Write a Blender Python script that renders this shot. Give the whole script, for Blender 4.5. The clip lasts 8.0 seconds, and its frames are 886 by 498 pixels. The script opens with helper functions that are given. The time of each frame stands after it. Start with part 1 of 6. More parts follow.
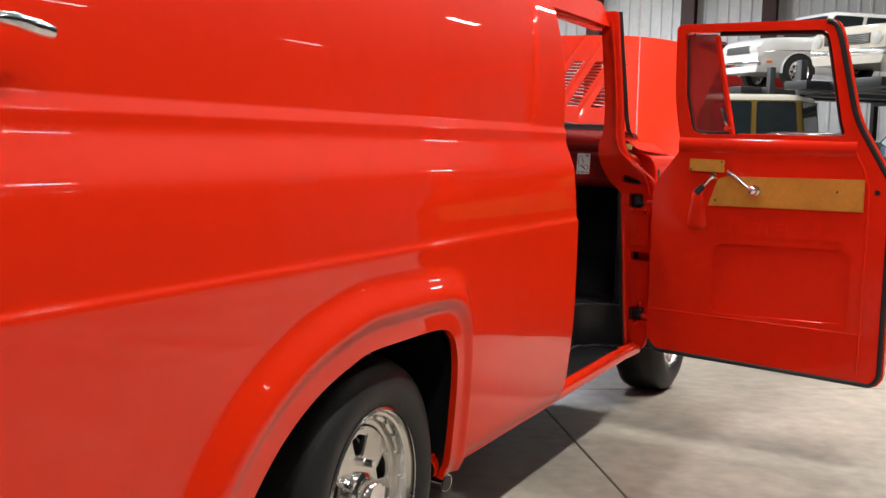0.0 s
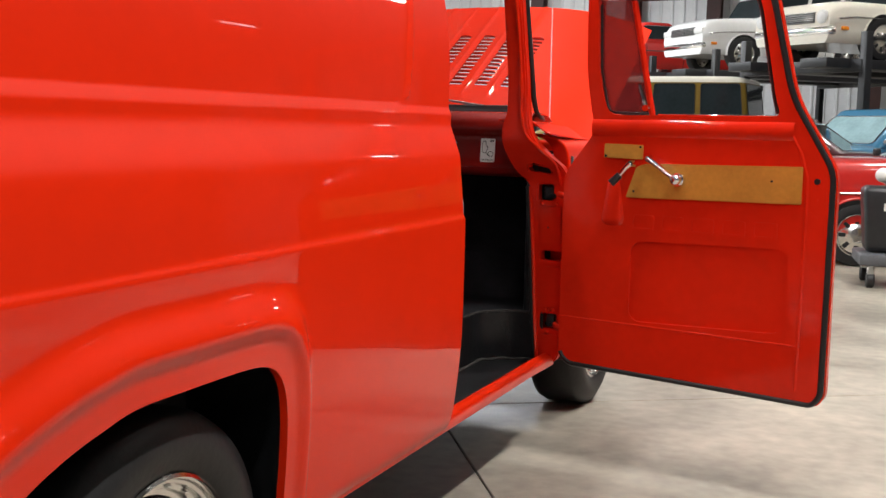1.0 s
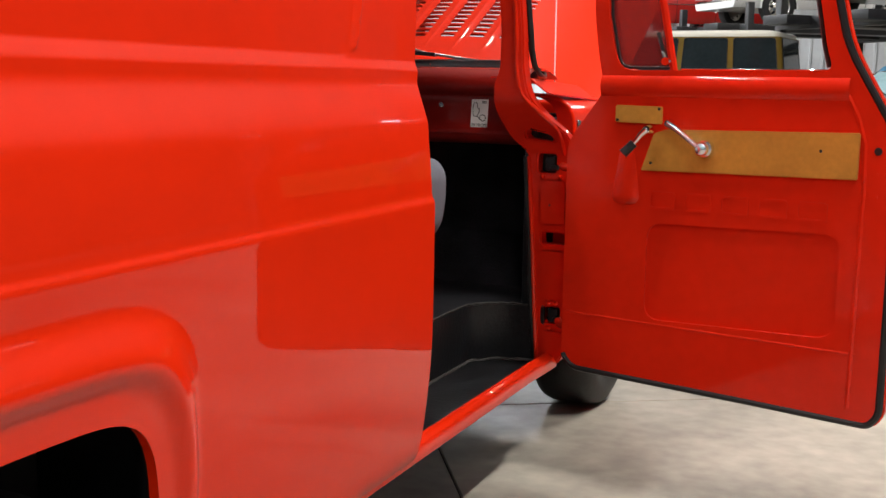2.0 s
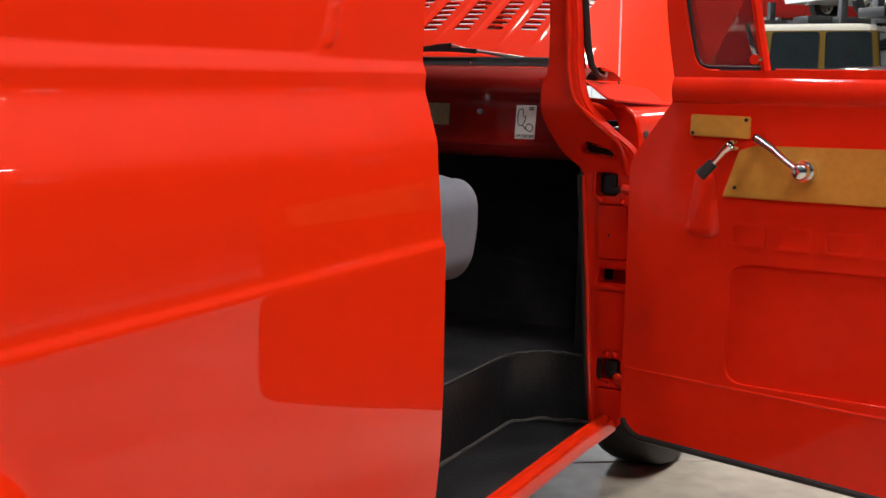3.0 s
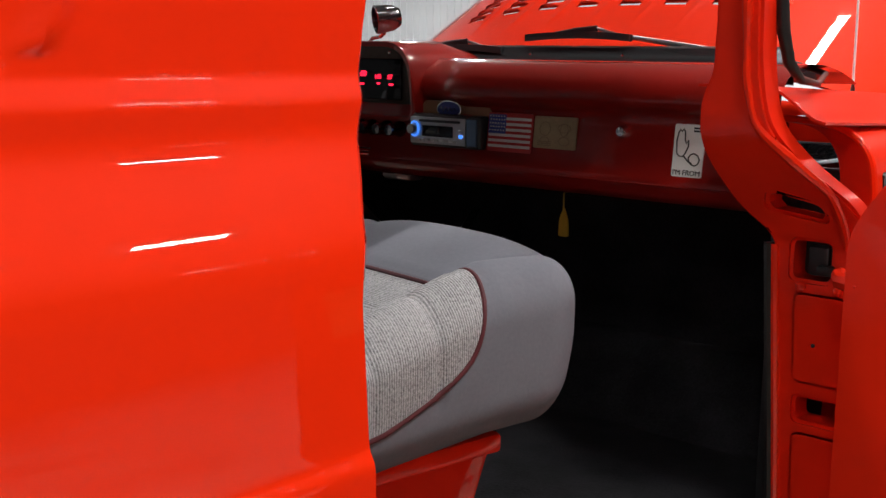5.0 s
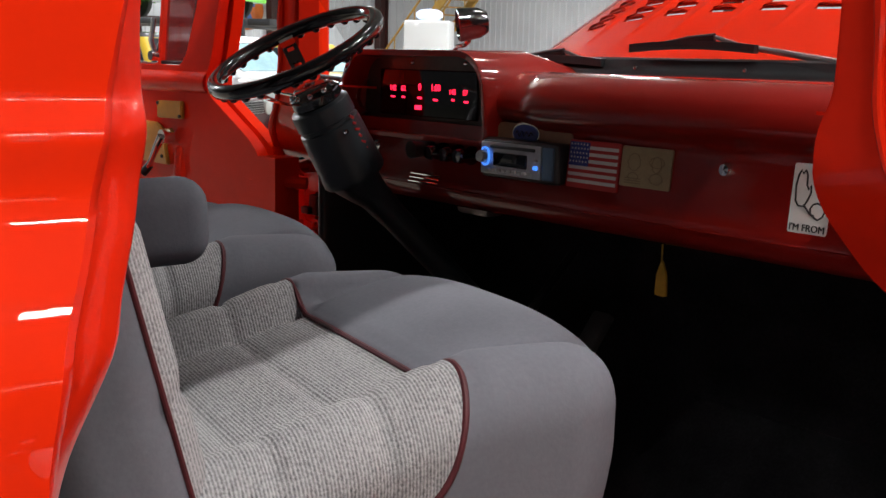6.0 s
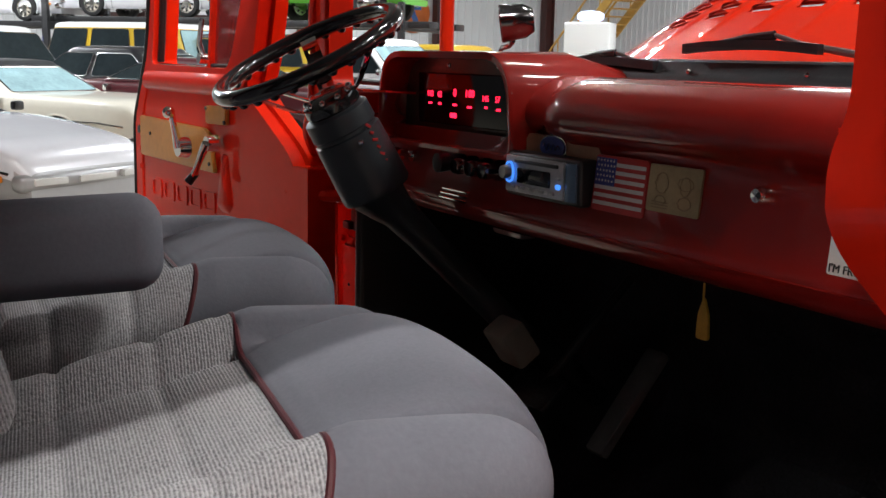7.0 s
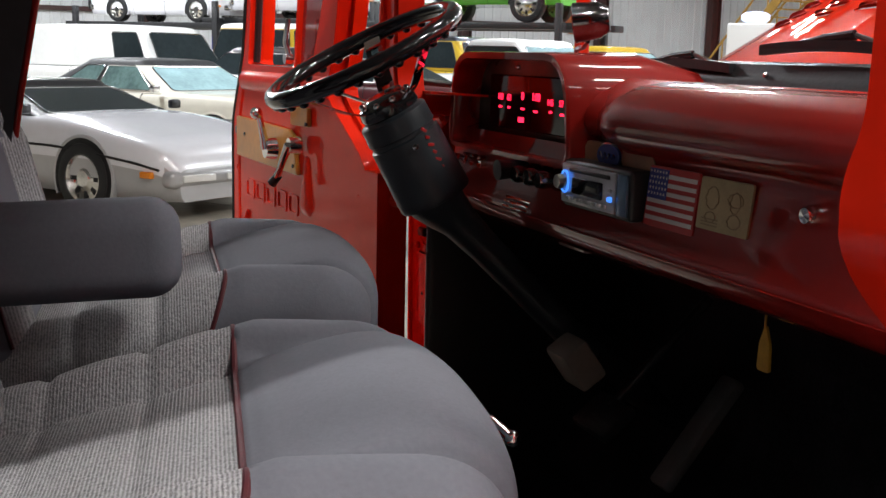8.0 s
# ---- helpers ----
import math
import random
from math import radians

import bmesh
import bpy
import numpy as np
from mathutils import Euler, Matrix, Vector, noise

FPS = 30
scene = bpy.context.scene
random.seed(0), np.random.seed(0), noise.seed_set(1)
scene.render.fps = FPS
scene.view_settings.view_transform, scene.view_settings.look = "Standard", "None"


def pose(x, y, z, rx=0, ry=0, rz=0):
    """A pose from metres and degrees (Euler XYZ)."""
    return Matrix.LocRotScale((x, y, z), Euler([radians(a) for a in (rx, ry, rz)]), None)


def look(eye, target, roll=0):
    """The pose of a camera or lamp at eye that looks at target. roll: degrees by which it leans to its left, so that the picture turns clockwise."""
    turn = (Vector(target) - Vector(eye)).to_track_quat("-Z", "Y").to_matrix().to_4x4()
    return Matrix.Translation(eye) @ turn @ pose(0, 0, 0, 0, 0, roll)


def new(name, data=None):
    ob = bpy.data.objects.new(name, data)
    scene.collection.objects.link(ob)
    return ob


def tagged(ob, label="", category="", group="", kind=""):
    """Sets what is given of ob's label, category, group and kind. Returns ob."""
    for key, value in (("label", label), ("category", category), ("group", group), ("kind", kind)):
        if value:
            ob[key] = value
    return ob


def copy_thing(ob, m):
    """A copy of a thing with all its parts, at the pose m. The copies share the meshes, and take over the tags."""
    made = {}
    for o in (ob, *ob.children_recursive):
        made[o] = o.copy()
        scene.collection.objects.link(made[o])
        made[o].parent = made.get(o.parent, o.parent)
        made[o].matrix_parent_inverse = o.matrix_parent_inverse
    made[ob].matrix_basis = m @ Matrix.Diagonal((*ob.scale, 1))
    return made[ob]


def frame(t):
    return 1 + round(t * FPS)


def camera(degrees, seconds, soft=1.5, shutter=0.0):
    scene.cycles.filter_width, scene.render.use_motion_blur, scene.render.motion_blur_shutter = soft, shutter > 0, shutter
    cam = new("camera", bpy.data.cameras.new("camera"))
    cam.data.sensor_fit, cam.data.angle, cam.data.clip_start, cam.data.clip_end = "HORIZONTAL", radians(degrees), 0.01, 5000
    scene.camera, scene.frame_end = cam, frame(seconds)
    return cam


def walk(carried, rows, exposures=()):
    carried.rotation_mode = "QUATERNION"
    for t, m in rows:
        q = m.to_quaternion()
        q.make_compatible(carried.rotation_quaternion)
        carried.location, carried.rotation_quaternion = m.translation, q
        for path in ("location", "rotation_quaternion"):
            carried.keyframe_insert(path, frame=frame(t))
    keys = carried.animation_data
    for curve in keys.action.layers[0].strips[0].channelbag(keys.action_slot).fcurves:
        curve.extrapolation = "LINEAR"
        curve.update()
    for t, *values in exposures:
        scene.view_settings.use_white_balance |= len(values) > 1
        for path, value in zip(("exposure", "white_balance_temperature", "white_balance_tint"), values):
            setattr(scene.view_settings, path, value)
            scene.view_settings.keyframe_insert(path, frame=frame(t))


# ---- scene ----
cam = camera(43.2, 8.0)
PATH = [
    (0, (1.282, -3.527, 1.203), (0.45, -1.719, 1.003), 1.7),
    (0.5, (1.312, -3.207, 1.192), (0.515, -1.383, 0.993), 1.5),
    (1, (1.261, -2.85, 1.199), (0.506, -1.012, 0.977), 1.3),
    (1.2, (1.256, -2.707, 1.2), (0.494, -0.873, 0.966), 1.2),
    (2.3, (1.098, -1.996, 1.203), (0.272, -0.201, 0.896), 0.9),
    (2.5, (1.069, -1.865, 1.206), (0.217, -0.081, 0.901), 0.9),
    (3, (1.0, -1.571, 1.221), (0.074, 0.175, 0.916), 0.9),
    (3.5, (0.929, -1.268, 1.238), (-0.104, 0.416, 0.927), 0.8),
    (4, (0.866, -0.984, 1.25), (-0.261, 0.636, 0.928), 1.0),
    (4.2, (0.843, -0.868, 1.253), (-0.328, 0.72, 0.929), 1.0),
    (5.3, (0.673, -0.352, 1.27), (-0.694, 1.066, 0.924), 0.9),
    (5.5, (0.643, -0.249, 1.26), (-0.776, 1.119, 0.921), 1.3),
    (5.6, (0.636, -0.204, 1.259), (-0.81, 1.134, 0.919), 1.3),
    (6, (0.597, -0.042, 1.27), (-0.948, 1.183, 0.935), 1.3),
    (6.5, (0.572, 0.133, 1.273), (-1.06, 1.239, 0.936), 1.2),
    (7, (0.551, 0.28, 1.275), (-1.16, 1.258, 0.938), 1.2),
    (7.5, (0.54, 0.398, 1.276), (-1.245, 1.236, 0.938), 1.3),
    (8, (0.536, 0.467, 1.278), (-1.298, 1.189, 0.937), 1.4),
]
walk(cam, [(t, look(eye, target, roll)) for t, eye, target, roll in PATH])

# ---- light ----
LIGHT_GAIN = 0.535
world = bpy.data.worlds.new("hall_air")
scene.world = world
world.use_nodes = True
world.node_tree.nodes["Background"].inputs[0].default_value = (0.75, 0.82, 1.0, 1)
world.node_tree.nodes["Background"].inputs[1].default_value = 0.02
scene.view_settings.exposure = 0.0

CEIL = 6.4
# rows of ceiling tubes: x, y of the middle, length along y
TUBES = [(-1.3, y) for y in (-8.6, -4.3, 0.2, 3.7, 8.6, 13.5, 18.5)]
TUBES += [(2.4, y) for y in (-8.6, -4.3, 0.0, 4.3, 8.6, 13.5, 18.5)]
TUBES += [(5.2, y) for y in (-9.0, -4.5, 2.75, 4.85, 14.4)]
TUBES += [(10.0, y) for y in (-2.0, 3.5, 8.0, 9.3, 16.0)]
TUBES += [(x, y) for x in (-26.0, -19.0) for y in (-2.5, 1.0, 12.5, 20.0)] + [(-12.5, y) for y in (0.0, 8.5, 14.0, 20.0)] + [(-7.0, y) for y in (14.0, 20.5)]


def tube_lamp(x, y, watts, wide, tint):
    """An area lamp in the mouth of one hanging tube light."""
    d = bpy.data.lights.new("tube_light", "AREA")
    d.shape, d.size, d.size_y, d.energy, d.color = "RECTANGLE", wide, 1.25 if wide > 0.12 or y > 10 else 0.95, watts, tint
    ob = new("tube_light", d)
    ob.matrix_world = pose(x, y, CEIL - 0.37, 0, 0, 0)
    return ob


WARM, COOL = (1.0, 0.97, 0.93), (0.92, 0.96, 1.0)
for x, y in TUBES:
    if x < -3:
        tube_lamp(x, y, 1000 * LIGHT_GAIN, 0.22, COOL)
    elif x > 4:
        # the outer rows burn dimmer
        tube_lamp(x, y, (45 if x < 8 else 9) * LIGHT_GAIN, 0.12 if x < 8 else 0.10, WARM)
    else:
        watts = 560 if x > 2 else 210
        watts *= 0.3 if y < -3 else 0.4 if y > 5 else 0.9
        tube_lamp(x, y, watts * LIGHT_GAIN, 0.15, WARM)

# ---- materials ----
def mat(name, base, rough=0.5, metal=0.0, coat=0.0, coat_rough=0.04, spec=0.5, noise_scale=0.0, noise_amt=0.15,
        bump_scale=0.0, bump=0.0, rough_var=0.0, fine=0.0, emit=None, emit_strength=0.0, alpha=1.0, transmission=0.0, ior=1.45):
    m = bpy.data.materials.new(name)
    m.use_nodes = True
    nt = m.node_tree
    b = nt.nodes["Principled BSDF"]
    b.inputs["Base Color"].default_value = (*base, 1)
    b.inputs["Roughness"].default_value = rough
    b.inputs["Metallic"].default_value = metal
    b.inputs["Coat Weight"].default_value = coat
    b.inputs["Coat Roughness"].default_value = coat_rough
    b.inputs["Specular IOR Level"].default_value = spec
    b.inputs["IOR"].default_value = ior
    b.inputs["Transmission Weight"].default_value = transmission
    b.inputs["Alpha"].default_value = alpha
    if emit:
        b.inputs["Emission Color"].default_value = (*emit, 1)
        b.inputs["Emission Strength"].default_value = emit_strength
    co = nt.nodes.new("ShaderNodeTexCoord")

    def tex(scale, detail=4.0):
        n = nt.nodes.new("ShaderNodeTexNoise")
        n.inputs["Scale"].default_value = scale
        n.inputs["Detail"].default_value = detail
        nt.links.new(co.outputs["Object"], n.inputs["Vector"])
        return n

    if noise_scale:
        n1, n2 = tex(noise_scale), tex(noise_scale * (fine or 9.0), 6.0)
        mix = nt.nodes.new("ShaderNodeMath")
        mix.operation = "MULTIPLY_ADD"
        nt.links.new(n2.outputs["Fac"], mix.inputs[0])
        mix.inputs[1].default_value = 0.5
        nt.links.new(n1.outputs["Fac"], mix.inputs[2])
        ramp = nt.nodes.new("ShaderNodeMapRange")
        nt.links.new(mix.outputs[0], ramp.inputs["Value"])
        ramp.inputs["From Min"].default_value, ramp.inputs["From Max"].default_value = 0.45, 1.05
        ramp.inputs["To Min"].default_value, ramp.inputs["To Max"].default_value = 1 - noise_amt, 1 + noise_amt
        mul = nt.nodes.new("ShaderNodeVectorMath")
        mul.operation = "SCALE"
        mul.inputs[0].default_value = base
        nt.links.new(ramp.outputs[0], mul.inputs["Scale"])
        nt.links.new(mul.outputs[0], b.inputs["Base Color"])
        if rough_var:
            r2 = nt.nodes.new("ShaderNodeMapRange")
            nt.links.new(n1.outputs["Fac"], r2.inputs["Value"])
            r2.inputs["From Min"].default_value, r2.inputs["From Max"].default_value = 0.3, 0.7
            r2.inputs["To Min"].default_value, r2.inputs["To Max"].default_value = max(rough - rough_var, 0.02), rough + rough_var
            nt.links.new(r2.outputs[0], b.inputs["Roughness"])
    if bump_scale:
        n3 = tex(bump_scale, 5.0)
        bp = nt.nodes.new("ShaderNodeBump")
        bp.inputs["Strength"].default_value = bump
        bp.inputs["Distance"].default_value = 0.01
        nt.links.new(n3.outputs["Fac"], bp.inputs["Height"])
        nt.links.new(bp.outputs[0], b.inputs["Normal"])
        if coat:
            nt.links.new(bp.outputs[0], b.inputs["Coat Normal"])
    return m


RED = mat("red_paint", (0.80, 0.023, 0.002), 0.45, spec=0.05, coat=0.85, coat_rough=0.012, noise_scale=1.3, noise_amt=0.06, bump_scale=7, bump=0.012)
RED_IN = mat("red_paint_inner", (0.74, 0.020, 0.005), 0.45, spec=0.05, coat=0.6, coat_rough=0.05, noise_scale=3, noise_amt=0.1, bump_scale=18, bump=0.03)
# the red paint again, with the cab's shade put into its base colour
RED_SHADED = mat("shaded_red_paint", (0.215, 0.0070, 0.0045), 0.4, spec=0.1, coat=1.0, coat_rough=0.03, noise_scale=3, noise_amt=0.12, bump_scale=9, bump=0.02)
RED_THICK = mat("thick_red_paint", (0.76, 0.021, 0.004), 0.45, spec=0.05, coat=1.0, coat_rough=0.03, noise_scale=3, noise_amt=0.1, bump_scale=34, bump=0.16)
CHROME = mat("chrome", (0.85, 0.85, 0.86), 0.08, metal=1.0, noise_scale=30, noise_amt=0.05)
STEEL = mat("brushed_steel", (0.55, 0.55, 0.54), 0.3, metal=1.0, noise_scale=40, noise_amt=0.1)
ALLOY = mat("polished_alloy", (0.75, 0.74, 0.71), 0.2, metal=1.0, noise_scale=12, noise_amt=0.08, rough_var=0.08)
RUBBER = mat("tyre_rubber", (0.013, 0.013, 0.014), 0.5, noise_scale=14, noise_amt=0.3, bump_scale=60, bump=0.1)
SEAL = mat("black_seal", (0.012, 0.012, 0.013), 0.4, noise_scale=30, noise_amt=0.3, bump_scale=80, bump=0.1)
BLACK = mat("black_plastic", (0.016, 0.017, 0.019), 0.35, noise_scale=18, noise_amt=0.2, bump_scale=120, bump=0.05)
CARPET = mat("black_carpet", (0.021, 0.021, 0.024), 0.95, spec=0.1, noise_scale=9, noise_amt=0.5, bump_scale=160, bump=0.6, fine=20)
MAT_RUBBER = mat("black_floor_mat", (0.013, 0.0135, 0.015), 0.34, noise_scale=7, noise_amt=0.4, bump_scale=90, bump=0.2)
VELOUR = mat("grey_velour", (0.150, 0.155, 0.181), 0.85, spec=0.2, noise_scale=6, noise_amt=0.14, bump_scale=300, bump=0.05, fine=30)
MAROON = mat("maroon_piping", (0.075, 0.009, 0.014), 0.6, noise_scale=40, noise_amt=0.25)
WOOD = mat("varnished_plywood", (0.58, 0.26, 0.042), 0.35, coat=0.5, noise_scale=7, noise_amt=0.2, bump_scale=60, bump=0.04)

# ---- mesh helpers ----
def thing(name, label, category, at=(0, 0, 0), rz=0.0, group="", kind=""):
    ob = new(name)
    ob.empty_display_size = 0.2
    ob.matrix_world = pose(*at, 0, 0, rz)
    return tagged(ob, label, category, group, kind)


def to_object(name, bm, material, smooth=True, angle=40.0):
    me = bpy.data.meshes.new(name)
    bmesh.ops.recalc_face_normals(bm, faces=bm.faces)
    for f in bm.faces:
        f.smooth = smooth
    if smooth:
        lim = radians(angle)
        for e in bm.edges:
            if len(e.link_faces) == 2 and e.calc_face_angle(0.0) > lim:
                e.smooth = False
    bm.to_mesh(me)
    bm.free()
    if isinstance(material, (list, tuple)):
        for m in material:
            me.materials.append(m)
    elif material:
        me.materials.append(material)
    return new(name, me)


def part(name, bm, material, parent, label="", smooth=True, angle=40.0):
    ob = to_object(name, bm, material, smooth, angle)
    ob.parent = parent
    if label:
        tagged(ob, label)
    return ob


def structure(name, bm, material, label, category, smooth=False, kind="structure"):
    return tagged(to_object(name, bm, material, smooth), label, category, kind=kind)


def rbox(bm, centre, size, r=0.004, seg=2, m=None):
    """A box with rounded edges added to bm."""
    made = bmesh.ops.create_cube(bm, size=1.0, matrix=Matrix.Diagonal((*size, 1)))["verts"]
    if r > 0:
        r = min(r, 0.49 * min(size))
        es = list({e for v in made for e in v.link_edges})
        res = bmesh.ops.bevel(bm, geom=es, offset=r, segments=seg, profile=0.5, affect="EDGES")
        made = list({v for f in res["faces"] for v in f.verts} | {v for v in made if v.is_valid})
    t = Matrix.Translation(centre) @ (m or Matrix())
    bmesh.ops.transform(bm, matrix=t, verts=made)
    return made


def rod(bm, a, b, r0, r1=None, seg=14, cap=True):
    """A straight round bar from a to b added to bm."""
    a, b = Vector(a), Vector(b)
    d = b - a
    m = Matrix.Translation((a + b) / 2) @ d.to_track_quat("Z", "Y").to_matrix().to_4x4()
    return bmesh.ops.create_cone(bm, cap_ends=cap, segments=seg, radius1=r0, radius2=r0 if r1 is None else r1, depth=d.length, matrix=m)["verts"]


def sweep(bm, pts, r, seg=10, closed=False):
    """A round tube along pts added to bm; r is a number or one a point."""
    pts = [Vector(p) for p in pts]
    n = len(pts)
    rs = r if isinstance(r, (list, tuple)) else [r] * n
    rings, up = [], None
    for i, p in enumerate(pts):
        a = pts[(i - 1) % n] if (closed or i > 0) else p
        b = pts[(i + 1) % n] if (closed or i < n - 1) else p
        t = (b - a).normalized()
        if up is None:
            up = t.orthogonal().normalized()
        up = (up - t * up.dot(t)).normalized()
        side = t.cross(up)
        rings.append([bm.verts.new(p + rs[i] * (math.cos(k * math.tau / seg) * up + math.sin(k * math.tau / seg) * side)) for k in range(seg)])
    for i in range(n if closed else n - 1):
        a, b = rings[i], rings[(i + 1) % n]
        for k in range(seg):
            bm.faces.new((a[k], a[(k + 1) % seg], b[(k + 1) % seg], b[k]))
    if not closed:
        bm.faces.new(rings[0])
        bm.faces.new(list(reversed(rings[-1])))


def lathe(bm, profile, centre=(0, 0, 0), axis="X", seg=36):
    """Turns (radius, offset) pairs round an axis through centre."""
    c = Vector(centre)
    rows = []
    for rad, off in profile:
        row = []
        for k in range(seg):
            a = k * math.tau / seg
            u, v = rad * math.cos(a), rad * math.sin(a)
            p = {"X": (off, u, v), "Y": (u, off, v), "Z": (u, v, off)}[axis]
            row.append(bm.verts.new(c + Vector(p)))
        rows.append(row)
    for a, b in zip(rows, rows[1:]):
        for k in range(seg):
            bm.faces.new((a[k], a[(k + 1) % seg], b[(k + 1) % seg], b[k]))


def sheet(bm, fn, us, vs, keep=None):
    """A grid of faces over fn(u, v)."""
    g = [[bm.verts.new(fn(u, v)) for v in vs] for u in us]
    for i in range(len(us) - 1):
        for j in range(len(vs) - 1):
            if keep is None or keep(us[i], us[i + 1], vs[j], vs[j + 1]):
                bm.faces.new((g[i][j], g[i + 1][j], g[i + 1][j + 1], g[i][j + 1]))
    loose = [v for row in g for v in row if not v.link_faces]
    bmesh.ops.delete(bm, geom=loose, context="VERTS")
    return g


def slab(bm, outline, holes, depth, to):
    """A flat plate from an outline with holes (lists of (u, v)), depth thick; to(u, v, w) gives the place."""
    loops = [outline] + list(holes)
    edges = []
    for loop in loops:
        vs = [bm.verts.new(to(u, v, 0)) for u, v in loop]
        edges += [bm.edges.new((vs[i], vs[(i + 1) % len(vs)])) for i in range(len(vs))]
    res = bmesh.ops.triangle_fill(bm, use_beauty=True, use_dissolve=False, edges=edges)
    faces = [g for g in res["geom"] if isinstance(g, bmesh.types.BMFace)]
    ex = bmesh.ops.extrude_face_region(bm, geom=faces)
    off = Vector(to(0, 0, depth)) - Vector(to(0, 0, 0))
    bmesh.ops.translate(bm, vec=off, verts=[g for g in ex["geom"] if isinstance(g, bmesh.types.BMVert)])


def rounded(points, radii, seg=6):
    """A closed outline with its corners rounded."""
    out, n = [], len(points)
    for i, p in enumerate(points):
        r = radii[i] if isinstance(radii, (list, tuple)) else radii
        p, a, b = Vector(p), Vector(points[i - 1]), Vector(points[(i + 1) % n])
        da, db = a - p, b - p
        k = min(r, 0.45 * da.length, 0.45 * db.length)
        s, e = p + da.normalized() * k, p + db.normalized() * k
        if k < 1e-4:
            out.append(tuple(p))
            continue
        for q in range(seg + 1):
            t = q / seg
            out.append(tuple((1 - t) ** 2 * s + 2 * t * (1 - t) * p + t * t * e))
    return out


def curve_fn(xs, ys):
    """A smooth function through the knots (Hermite)."""
    n = len(xs)
    d = [(ys[i + 1] - ys[i]) / (xs[i + 1] - xs[i]) for i in range(n - 1)]
    m = [d[0]] + [0.0 if d[i - 1] * d[i] <= 0 else 2 * d[i - 1] * d[i] / (d[i - 1] + d[i]) for i in range(1, n - 1)] + [d[-1]]

    def f(x):
        x = min(max(x, xs[0]), xs[-1])
        i = 0
        while i < n - 2 and x > xs[i + 1]:
            i += 1
        h = xs[i + 1] - xs[i]
        t = (x - xs[i]) / h
        return ((2 * t ** 3 - 3 * t ** 2 + 1) * ys[i] + (t ** 3 - 2 * t ** 2 + t) * h * m[i]
                + (-2 * t ** 3 + 3 * t ** 2) * ys[i + 1] + (t ** 3 - t ** 2) * h * m[i + 1])
    return f


def smooth(a, b, x):
    t = min(max((x - a) / (b - a), 0.0), 1.0)
    return t * t * (3 - 2 * t)


def span(a, b, n):
    return [a + (b - a) * i / n for i in range(n + 1)]

# ---- the hall ----
X0, X1, Y0, Y1 = -34.0, 19.0, -17.0, 27.0


def concrete_floor():
    m = mat("polished_concrete", (0.345, 0.312, 0.258), 0.42, spec=0.35, noise_scale=1.5, noise_amt=0.42, rough_var=0.11, fine=8, bump_scale=9, bump=0.03)
    bm = bmesh.new()
    # slabs between saw cuts, set askew to the hall's walls
    turn = Matrix.Translation((-0.229, 0.975, 0)) @ Matrix.Rotation(math.atan2(-0.862, 0.551), 4, "Z")
    n, step = 8, 5.0
    for i in range(-n, n):
        for j in range(-n, n):
            c = turn @ Vector(((i + 0.38) * step, (j + 0.5) * step, 0))
            if X0 - 3 < c.x < X1 + 3 and Y0 - 3 < c.y < Y1 + 3:
                rbox(bm, c - Vector((0, 0, 0.1)), (step - 0.007, step - 0.007, 0.2), 0.003, 1, Matrix.Rotation(math.atan2(-0.862, 0.551), 4, "Z"))
    ob = structure("floor", bm, m, "polished grey concrete floor with dark saw-cut joints and stains", "floor")
    bm = bmesh.new()
    rbox(bm, ((X0 + X1) / 2, (Y0 + Y1) / 2, -0.16), (X1 - X0, Y1 - Y0, 0.3), 0, 1)
    structure("ground", bm, mat("joint_fill", (0.03, 0.03, 0.03), 0.9, noise_scale=5), "dark filler under the floor joints", "floor")
    return ob


concrete_floor()
WALL = mat("white_wall_panel", (0.72, 0.73, 0.74), 0.6, noise_scale=0.7, noise_amt=0.12, bump_scale=4, bump=0.05)
CEILM = mat("dark_ceiling", (0.16, 0.16, 0.16), 0.8, noise_scale=1, noise_amt=0.2)
COLUMN = mat("oxide_steel", (0.045, 0.016, 0.013), 0.55, noise_scale=3, noise_amt=0.3)


# for walls out of view, darkened so the truck's paint mirrors less white
GREYW = mat("grey_wall_panel", (0.16, 0.16, 0.165), 0.6, noise_scale=0.7, noise_amt=0.2, bump_scale=4, bump=0.05)


def ribbed_wall(name, a, b, h, label, m=None):
    """A wall of upright ribbed sheets from a to b (plan), the face towards the hall's inside."""
    a, b = Vector((*a, 0)), Vector((*b, 0))
    d = (b - a)
    n = Vector((-d.y, d.x, 0)).normalized()
    length = d.length
    d.normalize()
    bm = bmesh.new()
    prof, s = [], 0.0
    while s < length:
        for ds, w in ((0.0, 0.0), (0.21, 0.0), (0.23, 0.03), (0.28, 0.03), (0.30, 0.0)):
            prof.append((min(s + ds, length), w))
        s += 0.30
    prof.append((length, 0.0))
    front = [[bm.verts.new(a + d * q + n * w + Vector((0, 0, z))) for z in (0, h)] for q, w in prof]
    for p, q in zip(front, front[1:]):
        if (p[0].co - q[0].co).length > 1e-5:
            bm.faces.new((p[0], q[0], q[1], p[1]))
    back = [bm.verts.new(v) for v in (a - n * 0.15, b - n * 0.15, b - n * 0.15 + Vector((0, 0, h)), a - n * 0.15 + Vector((0, 0, h)))]
    bm.faces.new(back)
    structure(name, bm, m or WALL, label, "wall")


